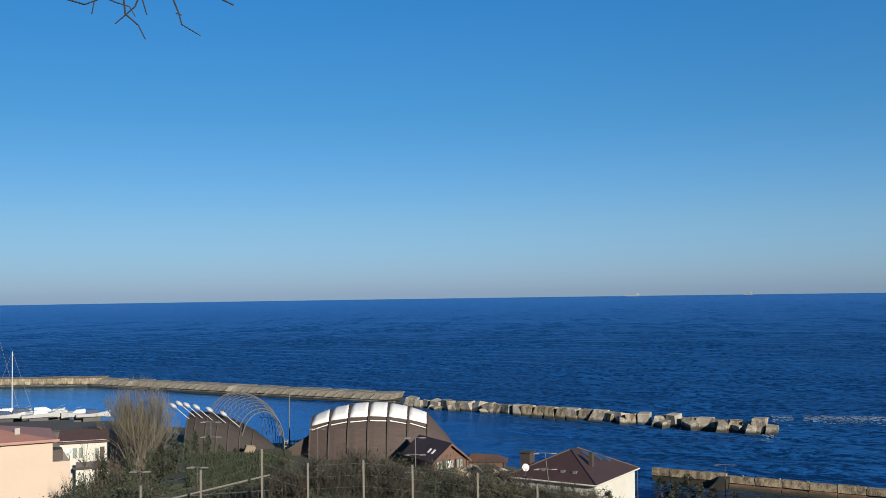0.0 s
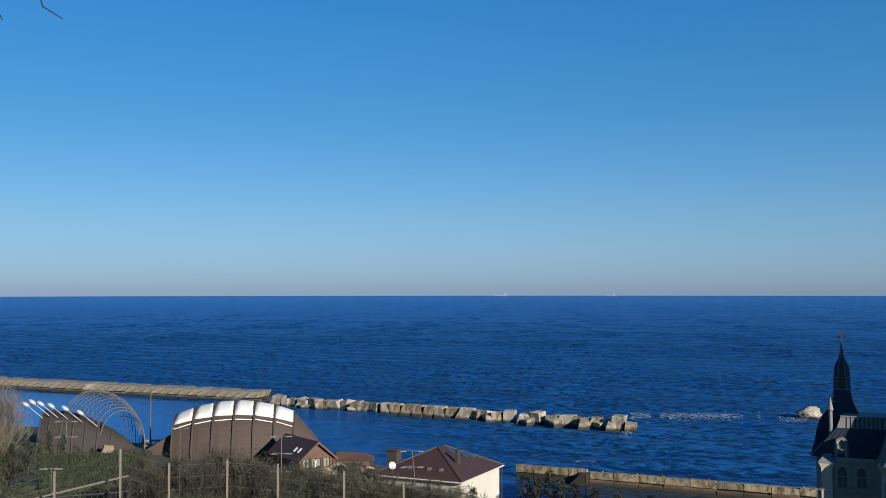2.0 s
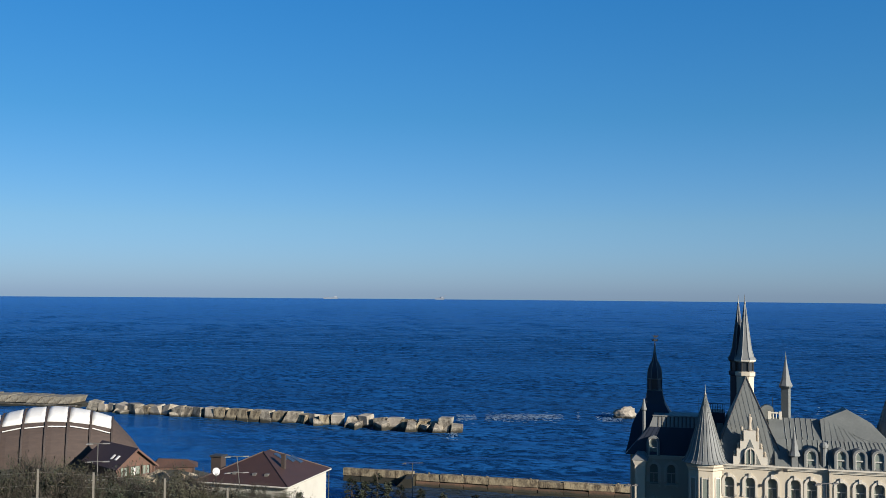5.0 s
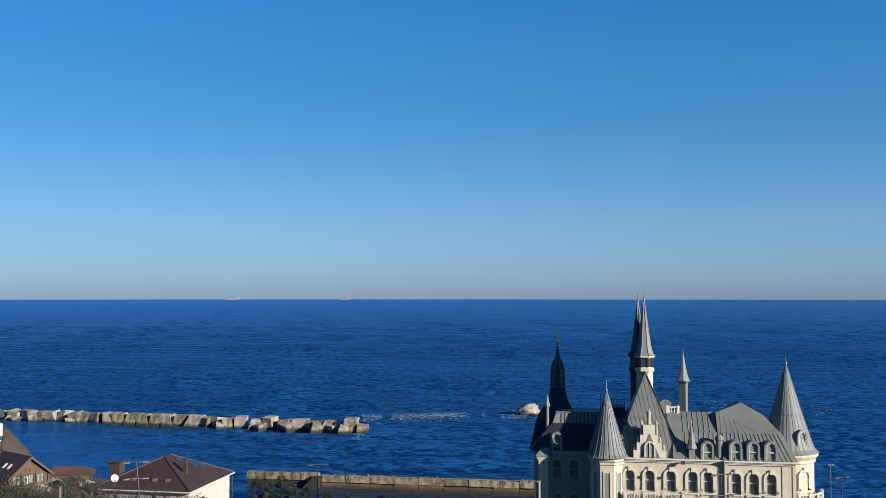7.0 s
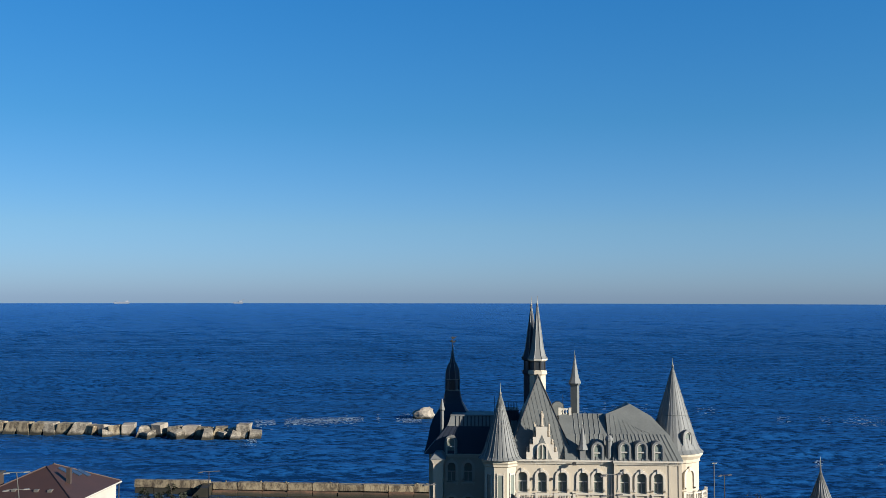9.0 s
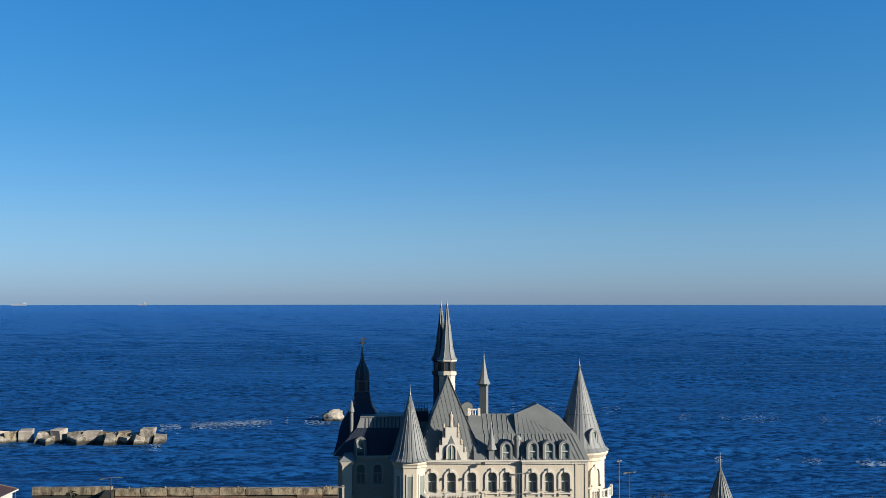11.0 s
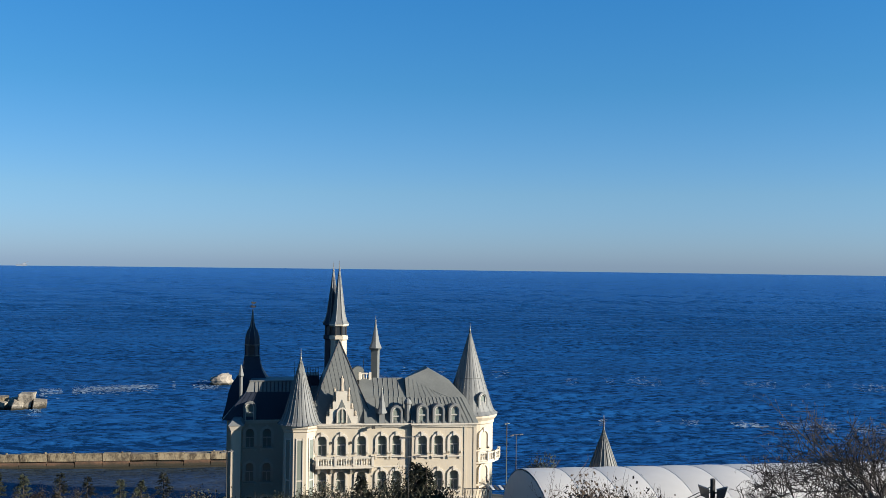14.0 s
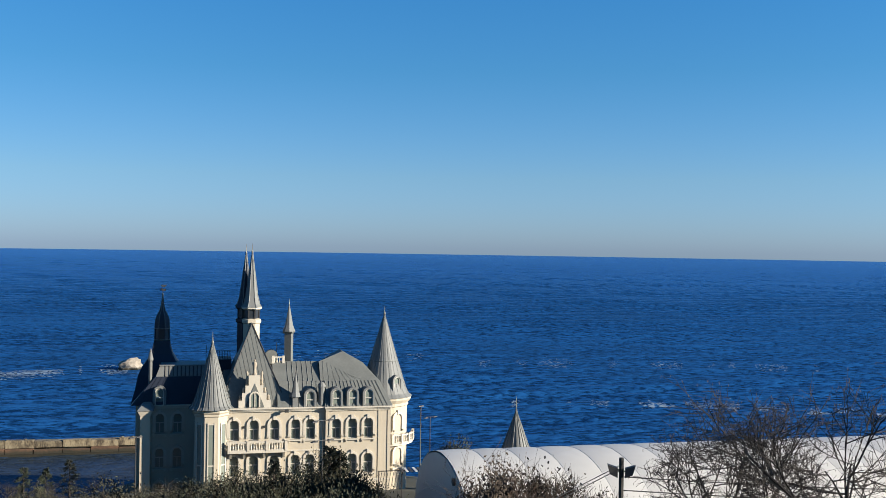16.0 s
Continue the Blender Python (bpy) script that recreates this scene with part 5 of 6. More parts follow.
def white_cottage():
    h = thing("white_cottage", (-50.8, 139.5, 4.0), "small white cottage with a dull brown sloping roof", "house", turn=18)
    part("wall", box(-3.0, 3.2, 0, 6, -2, 7.0), M_WHITEWALL, h, "white rendered wall")
    part("porch", box(-0.8, 3.6, -2.4, 0, -2, 3.4), M_WHITEWALL, h, "white enclosed porch")
    part("porch_roof", box(-1.1, 3.9, -2.7, 0.0, 3.4, 3.65), M_GREYROOF, h)
    part("roof", hull(bmesh.new(), [(-3.3, -0.5, 6.7), (3.5, -0.5, 6.7), (3.5, 6.3, 7.6), (-3.3, 6.3, 7.6)], [(-3.3, -0.5, 6.9), (3.5, -0.5, 6.9), (3.5, 6.3, 7.8), (-3.3, 6.3, 7.8)]), M_RUSSET, h, "dull brown sloping roof")
    for x, z in ((-1.3, 4.6), (-0.5, 4.6), (1.6, 4.4)):
        part("window", box(x, x + 0.55, -0.04, 0.05, z, z + 1.4), M_GLASS, h)
    for x in (-0.4, 1.0, 2.4):
        w = part("window", box(x, x + 0.9, -2.44, -2.35, 0.4, 2.4), M_GLASS, h)
        part("window_frame", box(x + 0.4, x + 0.5, -2.5, -2.42, 0.4, 2.4), M_FRAME, w)
    part("balcony_rail", box(-0.8, 3.6, -2.45, -2.38, 3.66, 4.4), M_DARK, h)
    part("shutter", box(2.3, 2.9, -0.08, 0.0, 4.2, 6.0), M_DARKWOOD, h)
    return h


white_cottage()


def shed(x, y, sx, sy, h, turn, label):
    z = ground_z(x, y) - 0.4
    s = thing("boat_shed", (x, y, z), label, "shed", "quay sheds", turn=turn)
    part("wall", box(-sx / 2, sx / 2, 0, sy, 0, h), M_GREYROOF2, s)
    part("roof", hull(bmesh.new(), [(-sx / 2 - 0.4, -0.4, h), (sx / 2 + 0.4, -0.4, h), (sx / 2 + 0.4, sy + 0.4, h), (-sx / 2 - 0.4, sy + 0.4, h)], [(-sx / 2 - 0.4, -0.4, h + 0.25), (sx / 2 + 0.4, -0.4, h + 0.25), (sx / 2 + 0.4, sy + 0.4, h + 0.6), (-sx / 2 - 0.4, sy + 0.4, h + 0.6)]), M_GREYROOF, s, "dark felt roof")
    for k in range(int(sx / 2.4)):
        part("door", box(-sx / 2 + 0.5 + k * 2.4, -sx / 2 + 2.2 + k * 2.4, -0.06, 0.02, 0.2, min(h - 0.5, 2.3)), M_GREYROOF, s)
    return s


M_GREYROOF2 = mat("grey_boards", (0.0598, 0.0552, 0.0483), 0.85, (0.0345, 0.0322, 0.0276), 0.6, 0.5, 0.2)
shed(-66, 172, 16, 7, 5.7, 14, "long grey boarded shed with a dark roof")
shed(-56, 168, 9, 6, 5.6, 16, "small brown boarded shed with a dark roof")
shed(-78, 186, 14, 6, 4.6, 14, "grey boarded shed beside the boatyard")


def boat(x, y, length, turn, mast=0.0, cover=False, z=None):
    z = ground_z(x, y) + 1.5 if z is None else z
    length *= 1.15
    b = thing("boat", (x, y, z), "white sailing yacht with a bare mast laid up ashore" if mast else ("white motor boat under a navy cover laid up ashore" if cover else "white motor boat laid up ashore"), "boat", "boats ashore", turn=turn)
    secs = [(-0.5, 0.30, 0.9), (-0.25, 0.36, 0.95), (0.05, 0.36, 1.05), (0.3, 0.24, 1.25), (0.5, 0.02, 1.6)]
    bm = bmesh.new()
    rings = []
    for f, w, top in secs:
        hw = w * length * 0.38
        rings.append([bm.verts.new((f * length, yy, zz)) for yy, zz in ((-hw, top), (-hw * 0.8, 0.3), (0, 0.0), (hw * 0.8, 0.3), (hw, top))])
    for p, q in zip(rings, rings[1:]):
        for i in range(4):
            bm.faces.new((p[i], p[i + 1], q[i + 1], q[i]))
        bm.faces.new((p[0], q[0], q[4], p[4]))
    bm.faces.new(rings[0])
    part("hull", bm, M_BOAT, b, smooth=False)
    part("cabin", hull(bmesh.new(), [(-0.2 * length, -0.7, 1.0), (0.2 * length, -0.55, 1.1), (0.2 * length, 0.55, 1.1), (-0.2 * length, 0.7, 1.0)], [(-0.18 * length, -0.55, 1.9), (0.08 * length, -0.4, 1.8), (0.08 * length, 0.4, 1.8), (-0.18 * length, 0.55, 1.9)]), M_NAVY if cover else M_BOAT, b)
    part("windscreen", box(0.09 * length, 0.11 * length, -0.4, 0.4, 1.3, 1.75), M_GLASS, b)
    part("keel", box(-0.3 * length, 0.2 * length, -0.12, 0.12, -1.6, 0.25), M_DARK, b)
    part("rail", rod((0.35 * length, -0.4, 1.9), (0.5 * length, 0, 2.2), 0.05), M_STEEL, b)
    if mast:
        m = part("mast", rod((0.05 * length, 0, 1.0), (0.05 * length, 0, mast), 0.14, 6, r2=0.09), M_BOAT, b)
        part("boom", rod((0.05 * length, 0, 2.6), (-0.4 * length, 0, 2.8), 0.1), M_NAVY, m)
        part("stay", rod((0.05 * length, 0, mast), (-0.48 * length, 0, 1.1), 0.035), M_STEEL, m)
        part("stay", rod((0.05 * length, 0, mast), (0.5 * length, 0, 1.7), 0.035), M_STEEL, m)
    return b


boat(-105.5, 233, 9, 20, 19.5)
boat(-101.0, 231, 8, 25, 15.0)
boat(-97.5, 229.5, 9, 15, cover=True)
boat(-93.0, 230, 8.5, 24)
boat(-88.0, 228, 8.0, 12)
boat(-83.5, 227, 6.5, 200)
boat(-79.8, 226, 6.5, 20, cover=True)
boat(-91, 224, 7, 30)
boat(-99, 224, 7.5, 10, cover=True)


def lawn():
    """A level lawn cut into the slope, with loose grass blades."""
    ring = [polar(b, d) for b, d in ((-16.2, 92), (-8.8, 90), (-8.8, 107), (-14.6, 107))]
    low = [polar(b, d) for b, d in ((-18.4, 84), (-8.2, 84), (-8.2, 114), (-17.0, 114))]
    g = thing("grass_terrace", polar(-11.7, 98, 0), "bright green level lawn on the slope", "lawn", kind="structure")
    c = Vector(polar(-11.7, 98, 0))
    part("bank", hull(bmesh.new(), [(x - c.x, y - c.y, 3.0) for x, y, _ in low], [(x - c.x, y - c.y, 14.4) for x, y, _ in ring]), M_GRASS, g)
    r = random.Random(4)
    verts, faces = [], []
    for _ in range(9000):
        x, y, _z = polar(r.uniform(-14.6, -8.8), r.uniform(90, 107))
        h, a = r.uniform(0.1, 0.35), r.uniform(0, 6.3)
        k = len(verts)
        verts += [(x - c.x - 0.05 * math.cos(a), y - c.y - 0.05 * math.sin(a), 14.4), (x - c.x + 0.05 * math.cos(a), y - c.y + 0.05 * math.sin(a), 14.4), (x - c.x + r.uniform(-0.1, 0.1), y - c.y + r.uniform(-0.1, 0.1), 14.4 + h)]
        faces.append((k, k + 1, k + 2))
    me = bpy.data.meshes.new("grass")
    me.from_pydata(verts, [], faces)
    me.materials.append(M_GRASS)
    tagged(again("grass", me, g, Matrix.Identity(4)), kind="stuff")


M_GRASS = mat("lawn_grass", (0.0193, 0.0267, 0.00874), 0.9, (0.0101, 0.0147, 0.00506), 0.4, 0.5, 0.4, jitter=0.3)
lawn()
for k, (b, d) in enumerate(((4.3, 150), (5.2, 148), (3.4, 152), (6.0, 147))):
    x, y, _ = polar(b, d)
    solo("rubble_heap", rough_block(3.2, 2.0, 1.6, 200 + k), M_CONCRETE, "pale heap of broken concrete on the beach", "rubble", "beach rubble", place=pose(x, y, ground_z(x, y) + 0.6, 8 * k, 15, 40 * k))


def mound(bearing, dist, top, wide, seed, label):
    """A low uneven heap."""
    x, y, _ = polar(bearing, dist)
    z = ground_z(x, y)
    bm = bmesh.new()
    bmesh.ops.create_icosphere(bm, subdivisions=3, radius=1)
    for v in bm.verts:
        f = 1 + 0.25 * noise.noise(v.co * 2.1 + Vector((seed, 0, 0))) + 0.1 * noise.noise(v.co * 6 + Vector((seed, 0, 0)))
        v.co = Vector((v.co.x * wide * f, v.co.y * wide * 0.7 * f, max(-0.3, v.co.z) * (top - z) * f))
    solo("earth_mound", bm, M_SAND, label, "mound", "beach mounds", place=pose(x, y, z - 0.05))


mound(1.35, 146, 5.6, 3.2, 1, "pale sandy mound beside the timber chalet")
mound(2.6, 143, 5.4, 2.6, 2, "pale sandy mound with rubble beside the chalet")
mound(3.6, 141, 4.9, 2.2, 3, "low pale mound beside the hipped house")


# ---- the long tent beside the castle ----
def tent():
    t = thing("arched_tent", (57.4, 56.8, 6.3), "long white arched fabric hall", "tent", turn=-31.67)
    W, Hh, n, step = 11.0, 7.85, 24, 2.95
    arc = [(-W * math.cos(math.pi * k / n), Hh * math.sin(math.pi * k / n) ** 0.9) for k in range(n + 1)]
    for p in range(21):
        x0, x1 = p * step, (p + 1) * step
        bm = bmesh.new()
        cols = []
        for f, s in ((0.0, 1.0), (0.12, 1.004), (0.5, 1.008), (0.88, 1.004), (1.0, 1.0)):
            cols.append([bm.verts.new((x0 + (x1 - x0) * f, y * s, z * s)) for y, z in arc])
        for a, b in zip(cols, cols[1:]):
            for i in range(n):
                bm.faces.new((a[i], a[i + 1], b[i + 1], b[i]))
        panel = part("fabric_panel", bm, M_TENT, t, smooth=True)
        bm = bmesh.new()
        for (ya, za), (yb, zb) in zip(arc, arc[1:]):
            rod((x0, ya, za), (x0, yb, zb), 0.022, 4, bm)
        part("seam", bm, M_TENT, panel)
    for x in (-0.02, 21 * step + 0.02):
        bm = bmesh.new()
        front = [bm.verts.new((x - 0.05, y * 0.985, z * 0.985)) for y, z in arc]
        back = [bm.verts.new((x + 0.05, y * 0.985, z * 0.985)) for y, z in arc]
        bm.faces.new(front)
        bm.faces.new(back[::-1])
        for i in range(n):
            bm.faces.new((front[i], front[i + 1], back[i + 1], back[i]))
        part("end_wall", bm, M_TENT, t, "white fabric end wall")
    part("vent", lathe([(0.3, 0), (0.3, 0.15), (0.2, 0.2)], 10), M_DARK, t, place=pose(-0.1, -4.2, 6.6, 0, -90, 0))
    return t


tent()


def turret_kiosk():
    x, y, _ = polar(49.47, 125)
    z = ground_z(x, y)
    t = thing("turret_kiosk", (x, y, z), "small round kiosk with a ribbed pointed roof", "kiosk")
    part("wall", lathe([(1.5, -0.3), (1.5, 5.7 - z)], 16), M_WALL, t)
    prof = [(1.9, 5.6 - z), (1.72, 6.0 - z), (0.17, 10.3 - z), (0.12, 10.6 - z)]
    part("roof", lathe(prof, 20), M_ROOF2, t, "pale ribbed pointed roof")
    part("seams", cone_seams(prof, 20, 0, 0, 1.02, 0.045), M_ROOF, t)
    part("finial", rod((0, 0, 10.5 - z), (0, 0, 12.5 - z), 0.11, r2=0.02), M_STEEL, t)
    return t


turret_kiosk()


# ---- lamps, poles, fences ----
M_STEEL2 = mat("dull_grey_steel", (0.0854, 0.0824, 0.0762), 0.7, (0.0549, 0.0537, 0.0488), 2, 0.5, 0.05, metal=0.2)


def lamp(bearing, dist, top, label, arms=1.0, levels=1, lean=0.0, r=0.07, turn=0.0, group="lamps", paint=False):
    metal = M_DARK if paint else M_STEEL2
    x, y, _ = polar(bearing, dist)
    z = ground_z(x, y)
    z = max(z, 2.2 if dist > 120 else z)
    p = thing("street_lamp", (x, y, z), label, "street lamp", group, turn=turn)
    part("pole", rod((0, 0, -0.3), (lean, 0, top - z), r, 8, r2=r * 0.7), metal, p)
    for k in range(levels):
        h = top - z - k * 1.7
        part("arm", rod((-arms + lean, 0, h + 0.1), (arms + lean, 0, h), 0.04), metal, p)
        for s in (-1, 1):
            part("lamp_head", hull(bmesh.new(), [(lean + s * arms - 0.35, -0.16, h - 0.03), (lean + s * arms + 0.35, -0.16, h - 0.03), (lean + s * arms + 0.35, 0.16, h - 0.03), (lean + s * arms - 0.35, 0.16, h - 0.03)], [(lean + s * arms - 0.25, -0.1, h + 0.06), (lean + s * arms + 0.25, -0.1, h + 0.06), (lean + s * arms + 0.25, 0.1, h + 0.06), (lean + s * arms - 0.25, 0.1, h + 0.06)]), M_DARK if paint else M_STEEL, p)
    return p


lamp(-8.9, 195, 12.6, "tall grey lamp post on the beach terrace", 0.2, 1, r=0.13)
lamp(15.6, 139, 7.3, "dark double-headed lamp post on the pier's root", 1.2, paint=True)
lamp(38.32, 85, 16.1, "double-armed dark lamp post beside the castle", 0.85, 2, paint=True, r=0.05)
lamp(44.5, 125, 9.6, "dull double-headed lamp post by the sea", 0.8, paint=True)
lamp(43.95, 125, 11.0, "plain grey pole by the sea", 0.1, 1, r=0.08)
lamp(6.15, 108, 13.5, "leaning double-armed lamp post by the hipped house", 0.95, 2, lean=-0.9)
lamp(-1.75, 100, 16.45, "grey lamp post with three tiers of lamps by the hedge", 0.75, 3)
lamp(-13.25, 118, 16.4, "double-armed grey lamp post behind the conifers", 0.9, 2)
lamp(-17.04, 90, 15.9, "slim grey lamp post with a flat double head on the slope", 0.6, r=0.04)
lamp(-13.97, 88, 16.3, "slim grey lamp post with a flat double head by the lawn", 0.6, r=0.04)
lamp(28.0, 96, 13.0, "slim dark lamp post beside the castle", 0.35, paint=True)
lamp(-7.32, 150, 10.85, "grey lamp post beside the pavilion", 0.9)


def fence_posts():
    """A wire fence along the edge of the terrace, with pale posts."""
    f = thing("wire_fence", (0, 52, ground_z(0, 52)), "wire fence on pale concrete posts", "fence")
    posts = ((-10.45, 23.1), (-7.88, 22.3), (-4.73, 22.35), (-1.93, 22.05), (1.8, 21.6), (5.2, 20.9), (8.6, 20.3), (12.2, 19.7), (-13.8, 22.2), (-17.0, 21.6))
    base = Vector((0, 52, ground_z(0, 52)))
    tops = []
    for b, top in sorted(posts):
        x, y, _ = polar(b, 52)
        z = ground_z(x, y)
        part("post", box(-0.05, 0.05, -0.05, 0.05, z - 0.3 - base.z, top - base.z), M_POST, f, place=Matrix.Translation((x, y - 52, 0)))
        tops.append(Vector((x, y - 52, top - base.z)))
    for drop in (0.15, 0.75, 1.35):
        for p, q in zip(tops, tops[1:]):
            part("wire", rod(p - Vector((0, 0, drop)), q - Vector((0, 0, drop)), 0.004, 4), M_STEEL, f)
    return f


M_POST = mat("pale_concrete_post", (0.12, 0.108, 0.0897), 0.85, (0.0782, 0.0713, 0.0575), 2, 0.5, 0.2)
fence_posts()


def bar_gate():
    x, y, _ = polar(-13.2, 54)
    z = ground_z(x, y)
    g = thing("bar_railing", (x, y, z), "dark bar railing with a pale sloping handrail", "railing", turn=8)
    top = 20.9 - z
    part("handrail", rod((-2.4, 0, top - 0.55), (3.0, 0, top + 0.55), 0.05), M_POST, g, "pale sloping handrail")
    part("bottom_rail", rod((-3.4, 0, top - 1.5), (3.0, 0, top - 0.7), 0.035), M_DARK, g)
    part("top_rail", rod((-3.4, 0, top - 0.45), (3.0, 0, top - 0.25), 0.03), M_DARK, g)
    for k in range(22):
        xx = -3.3 + k * 0.3
        part("bar", rod((xx, 0, -0.2), (xx, 0, top - 0.4 + 0.03 * k * 0.3), 0.018, 4), M_DARK, g)
    return g


bar_gate()
gz = ground_z(*polar(-16.0, 84)[:2])
tank = thing("garden_hut", polar(-16.0, 84, gz), "small pale hut with a white tiled top", "hut", turn=12)
part("wall", box(-1.5, 1.5, 0, 2, 0, 12.0 - gz - 0.3), M_WHITEWALL, tank)
part("roof", box(-1.7, 1.7, -0.2, 2.2, 12.0 - gz - 0.3, 12.0 - gz), M_CANOPY, tank)
part("vent", box(-1.2, -0.8, 0.4, 0.8, 12.0 - gz, 12.6 - gz), M_CANOPY, tank)
part("vent", box(0.9, 1.3, 0.4, 0.8, 12.0 - gz, 12.5 - gz), M_CANOPY, tank)


def spotlight():
    x, y, _ = polar(55.5, 45)
    z = ground_z(x, y)
    s = thing("floodlight_pole", (x, y, z), "dark pole with two floodlights and cables", "floodlight", turn=-55)
    top = 21.75 - z
    part("pole", rod((0, 0, -0.3), (0, 0, top), 0.11, 8), M_DARK, s)
    for k in (-1, 1):
        h = part("lamp_head", hull(bmesh.new(), [(k * 0.16, -0.3, top - 0.85), (k * 0.5, -0.3, top - 0.7), (k * 0.5, 0.2, top - 0.7), (k * 0.16, 0.2, top - 0.85)], [(k * 0.16, -0.2, top - 0.45), (k * 0.62, -0.2, top - 0.3), (k * 0.62, 0.1, top - 0.3), (k * 0.16, 0.1, top - 0.45)]), M_DARK, s)
        part("bracket", rod((0, 0, top - 0.6), (k * 0.3, 0, top - 0.6), 0.04), M_DARK, h)
    for dz in (-0.85, -1.45):
        pts = [Vector((f * 28, f * 6, top + dz - 0.5 * math.sin(math.pi * f))) for f in [k / 10 for k in range(11)]]
        bm = bmesh.new()
        for p, q in zip(pts, pts[1:]):
            rod(p, q, 0.025, 4, bm)
        part("cable", bm, M_DARK, s)
    for dz in (-0.3, -0.45):
        part("cable", rod((0, 0, top + dz), (-9, -1, top - 5 + dz), 0.02, 4), M_STEEL, s)
    return s


spotlight()


def awning():
    x, y, _ = polar(43.6, 98)
    z = ground_z(x, y)
    a = thing("terrace_awning", (x, y, z), "striped awning frame beside the castle", "awning", turn=-31.67)
    for px_ in (-3.5, -1.2, 1.2):
        part("post", rod((px_, 0, -0.3), (px_, 0, 9.0 - z), 0.06), M_DARK, a)
    part("top_rail", rod((-3.6, 0, 9.0 - z), (1.3, 0, 9.0 - z), 0.05), M_DARK, a)
    for k in range(7):
        part("slat", box(-1.4 + k * 0.45, -1.15 + k * 0.45, -1.0, 0.8, 9.05 - z, 9.1 - z), M_CANOPY if k % 2 else M_DARK, a)
    for k in range(8):
        part("lattice_bar", rod((-3.5 + k * 0.3, 0, 7.2 - z), (-3.2 + k * 0.3, 0, 8.9 - z), 0.025, 4), M_DARK, a)
    return a


awning()


# ---- far out at sea ----
M_SHIPW = mat("pale_ship_paint", (0.171, 0.189, 0.22), 0.8, (0.146, 0.165, 0.195), 0.05, 0.5, 0.0)


def ship(bearing, length, crane):
    s = thing("cargo_ship", polar(bearing, 4650, 0), "distant pale cargo ship on the horizon" if not crane else "distant pale crane ship on the horizon", "ship", "ships", turn=-bearing)
    part("hull", hull(bmesh.new(), [(-length / 2 + 4, -5, -1), (length / 2 - 6, -5, -1), (length / 2 - 6, 5, -1), (-length / 2 + 4, 5, -1)], [(-length / 2, -6, 6), (length / 2, -6, 7), (length / 2, 6, 7), (-length / 2, 6, 6)]), M_SHIP, s)
    part("bridge", box(length / 2 - 20, length / 2 - 8, -5, 5, 6.5, 12.5), M_SHIPW, s, "white bridge house")
    part("funnel", box(length / 2 - 14, length / 2 - 10, -2, 2, 12.5, 15), M_SHIP, s)
    for k in range(3):
        part("mast", rod((-length / 2 + 10 + k * 16, 0, 6), (-length / 2 + 10 + k * 16, 0, 14), 0.7), M_SHIP, s)
    if crane:
        part("jib", rod((0, 0, 7), (length * 0.6, 0, 22), 0.9), M_SHIP, s)
    return s


ship(10.81, 72, False)
ship(17.1, 48, True)


def foam():
    """Loose slivers of foam where the swell breaks."""
    rnd = random.Random(9)
    bands = ((17.8, 27.2, 247, 257, 5.5, 520, 2.2), (28, 44, 262, 285, 10, 150, 2.4), (46, 66, 268, 285, 7, 420, 1.7), (47, 71, 198, 214, 4, 700, 1.5), (57, 71, 203, 209, 1.5, 420, 1.9), (16.9, 19.0, 212, 224, 3, 90, 1.2), (26.3, 28.2, 246, 254, 3.0, 90, 1.5))
    bm = bmesh.new()
    for b0, b1, d0, d1, spread, count, size in bands:
        for _ in range(int(count * 5)):
            f = rnd.random()
            b = b0 + (b1 - b0) * f
            d = d0 + (d1 - d0) * f + rnd.gauss(0, spread * 0.7) + 2.5 * noise.noise((b * 1.7, d0, 3))
            if noise.noise((b * 1.1, d0 * 0.1, 0)) < (-0.2 if d0 == 247 else 0.02) or rnd.random() < 0.3:
                continue
            cx, cy, _ = polar(b, d)
            ln, wd = size * rnd.uniform(0.05, 0.32), size * rnd.uniform(0.03, 0.13)
            t = radians(-b) + rnd.uniform(-0.5, 0.5)
            pts = []
            for k in range(7):
                a = 2 * math.pi * k / 7
                x, y = ln * math.cos(a) * rnd.uniform(0.6, 1.1), wd * math.sin(a) * rnd.uniform(0.6, 1.2)
                fx, fy = cx + x * math.cos(t) - y * math.sin(t), cy + x * math.sin(t) + y * math.cos(t)
                pts.append(bm.verts.new((fx, fy, float(swell_z(fx, fy)) + 0.06 + 0.02 * rnd.random())))
            bm.faces.new(pts)
    return solo("sea_foam", bm, M_FOAM, "thin broken white foam on the sea", "foam", kind="stuff")


foam()


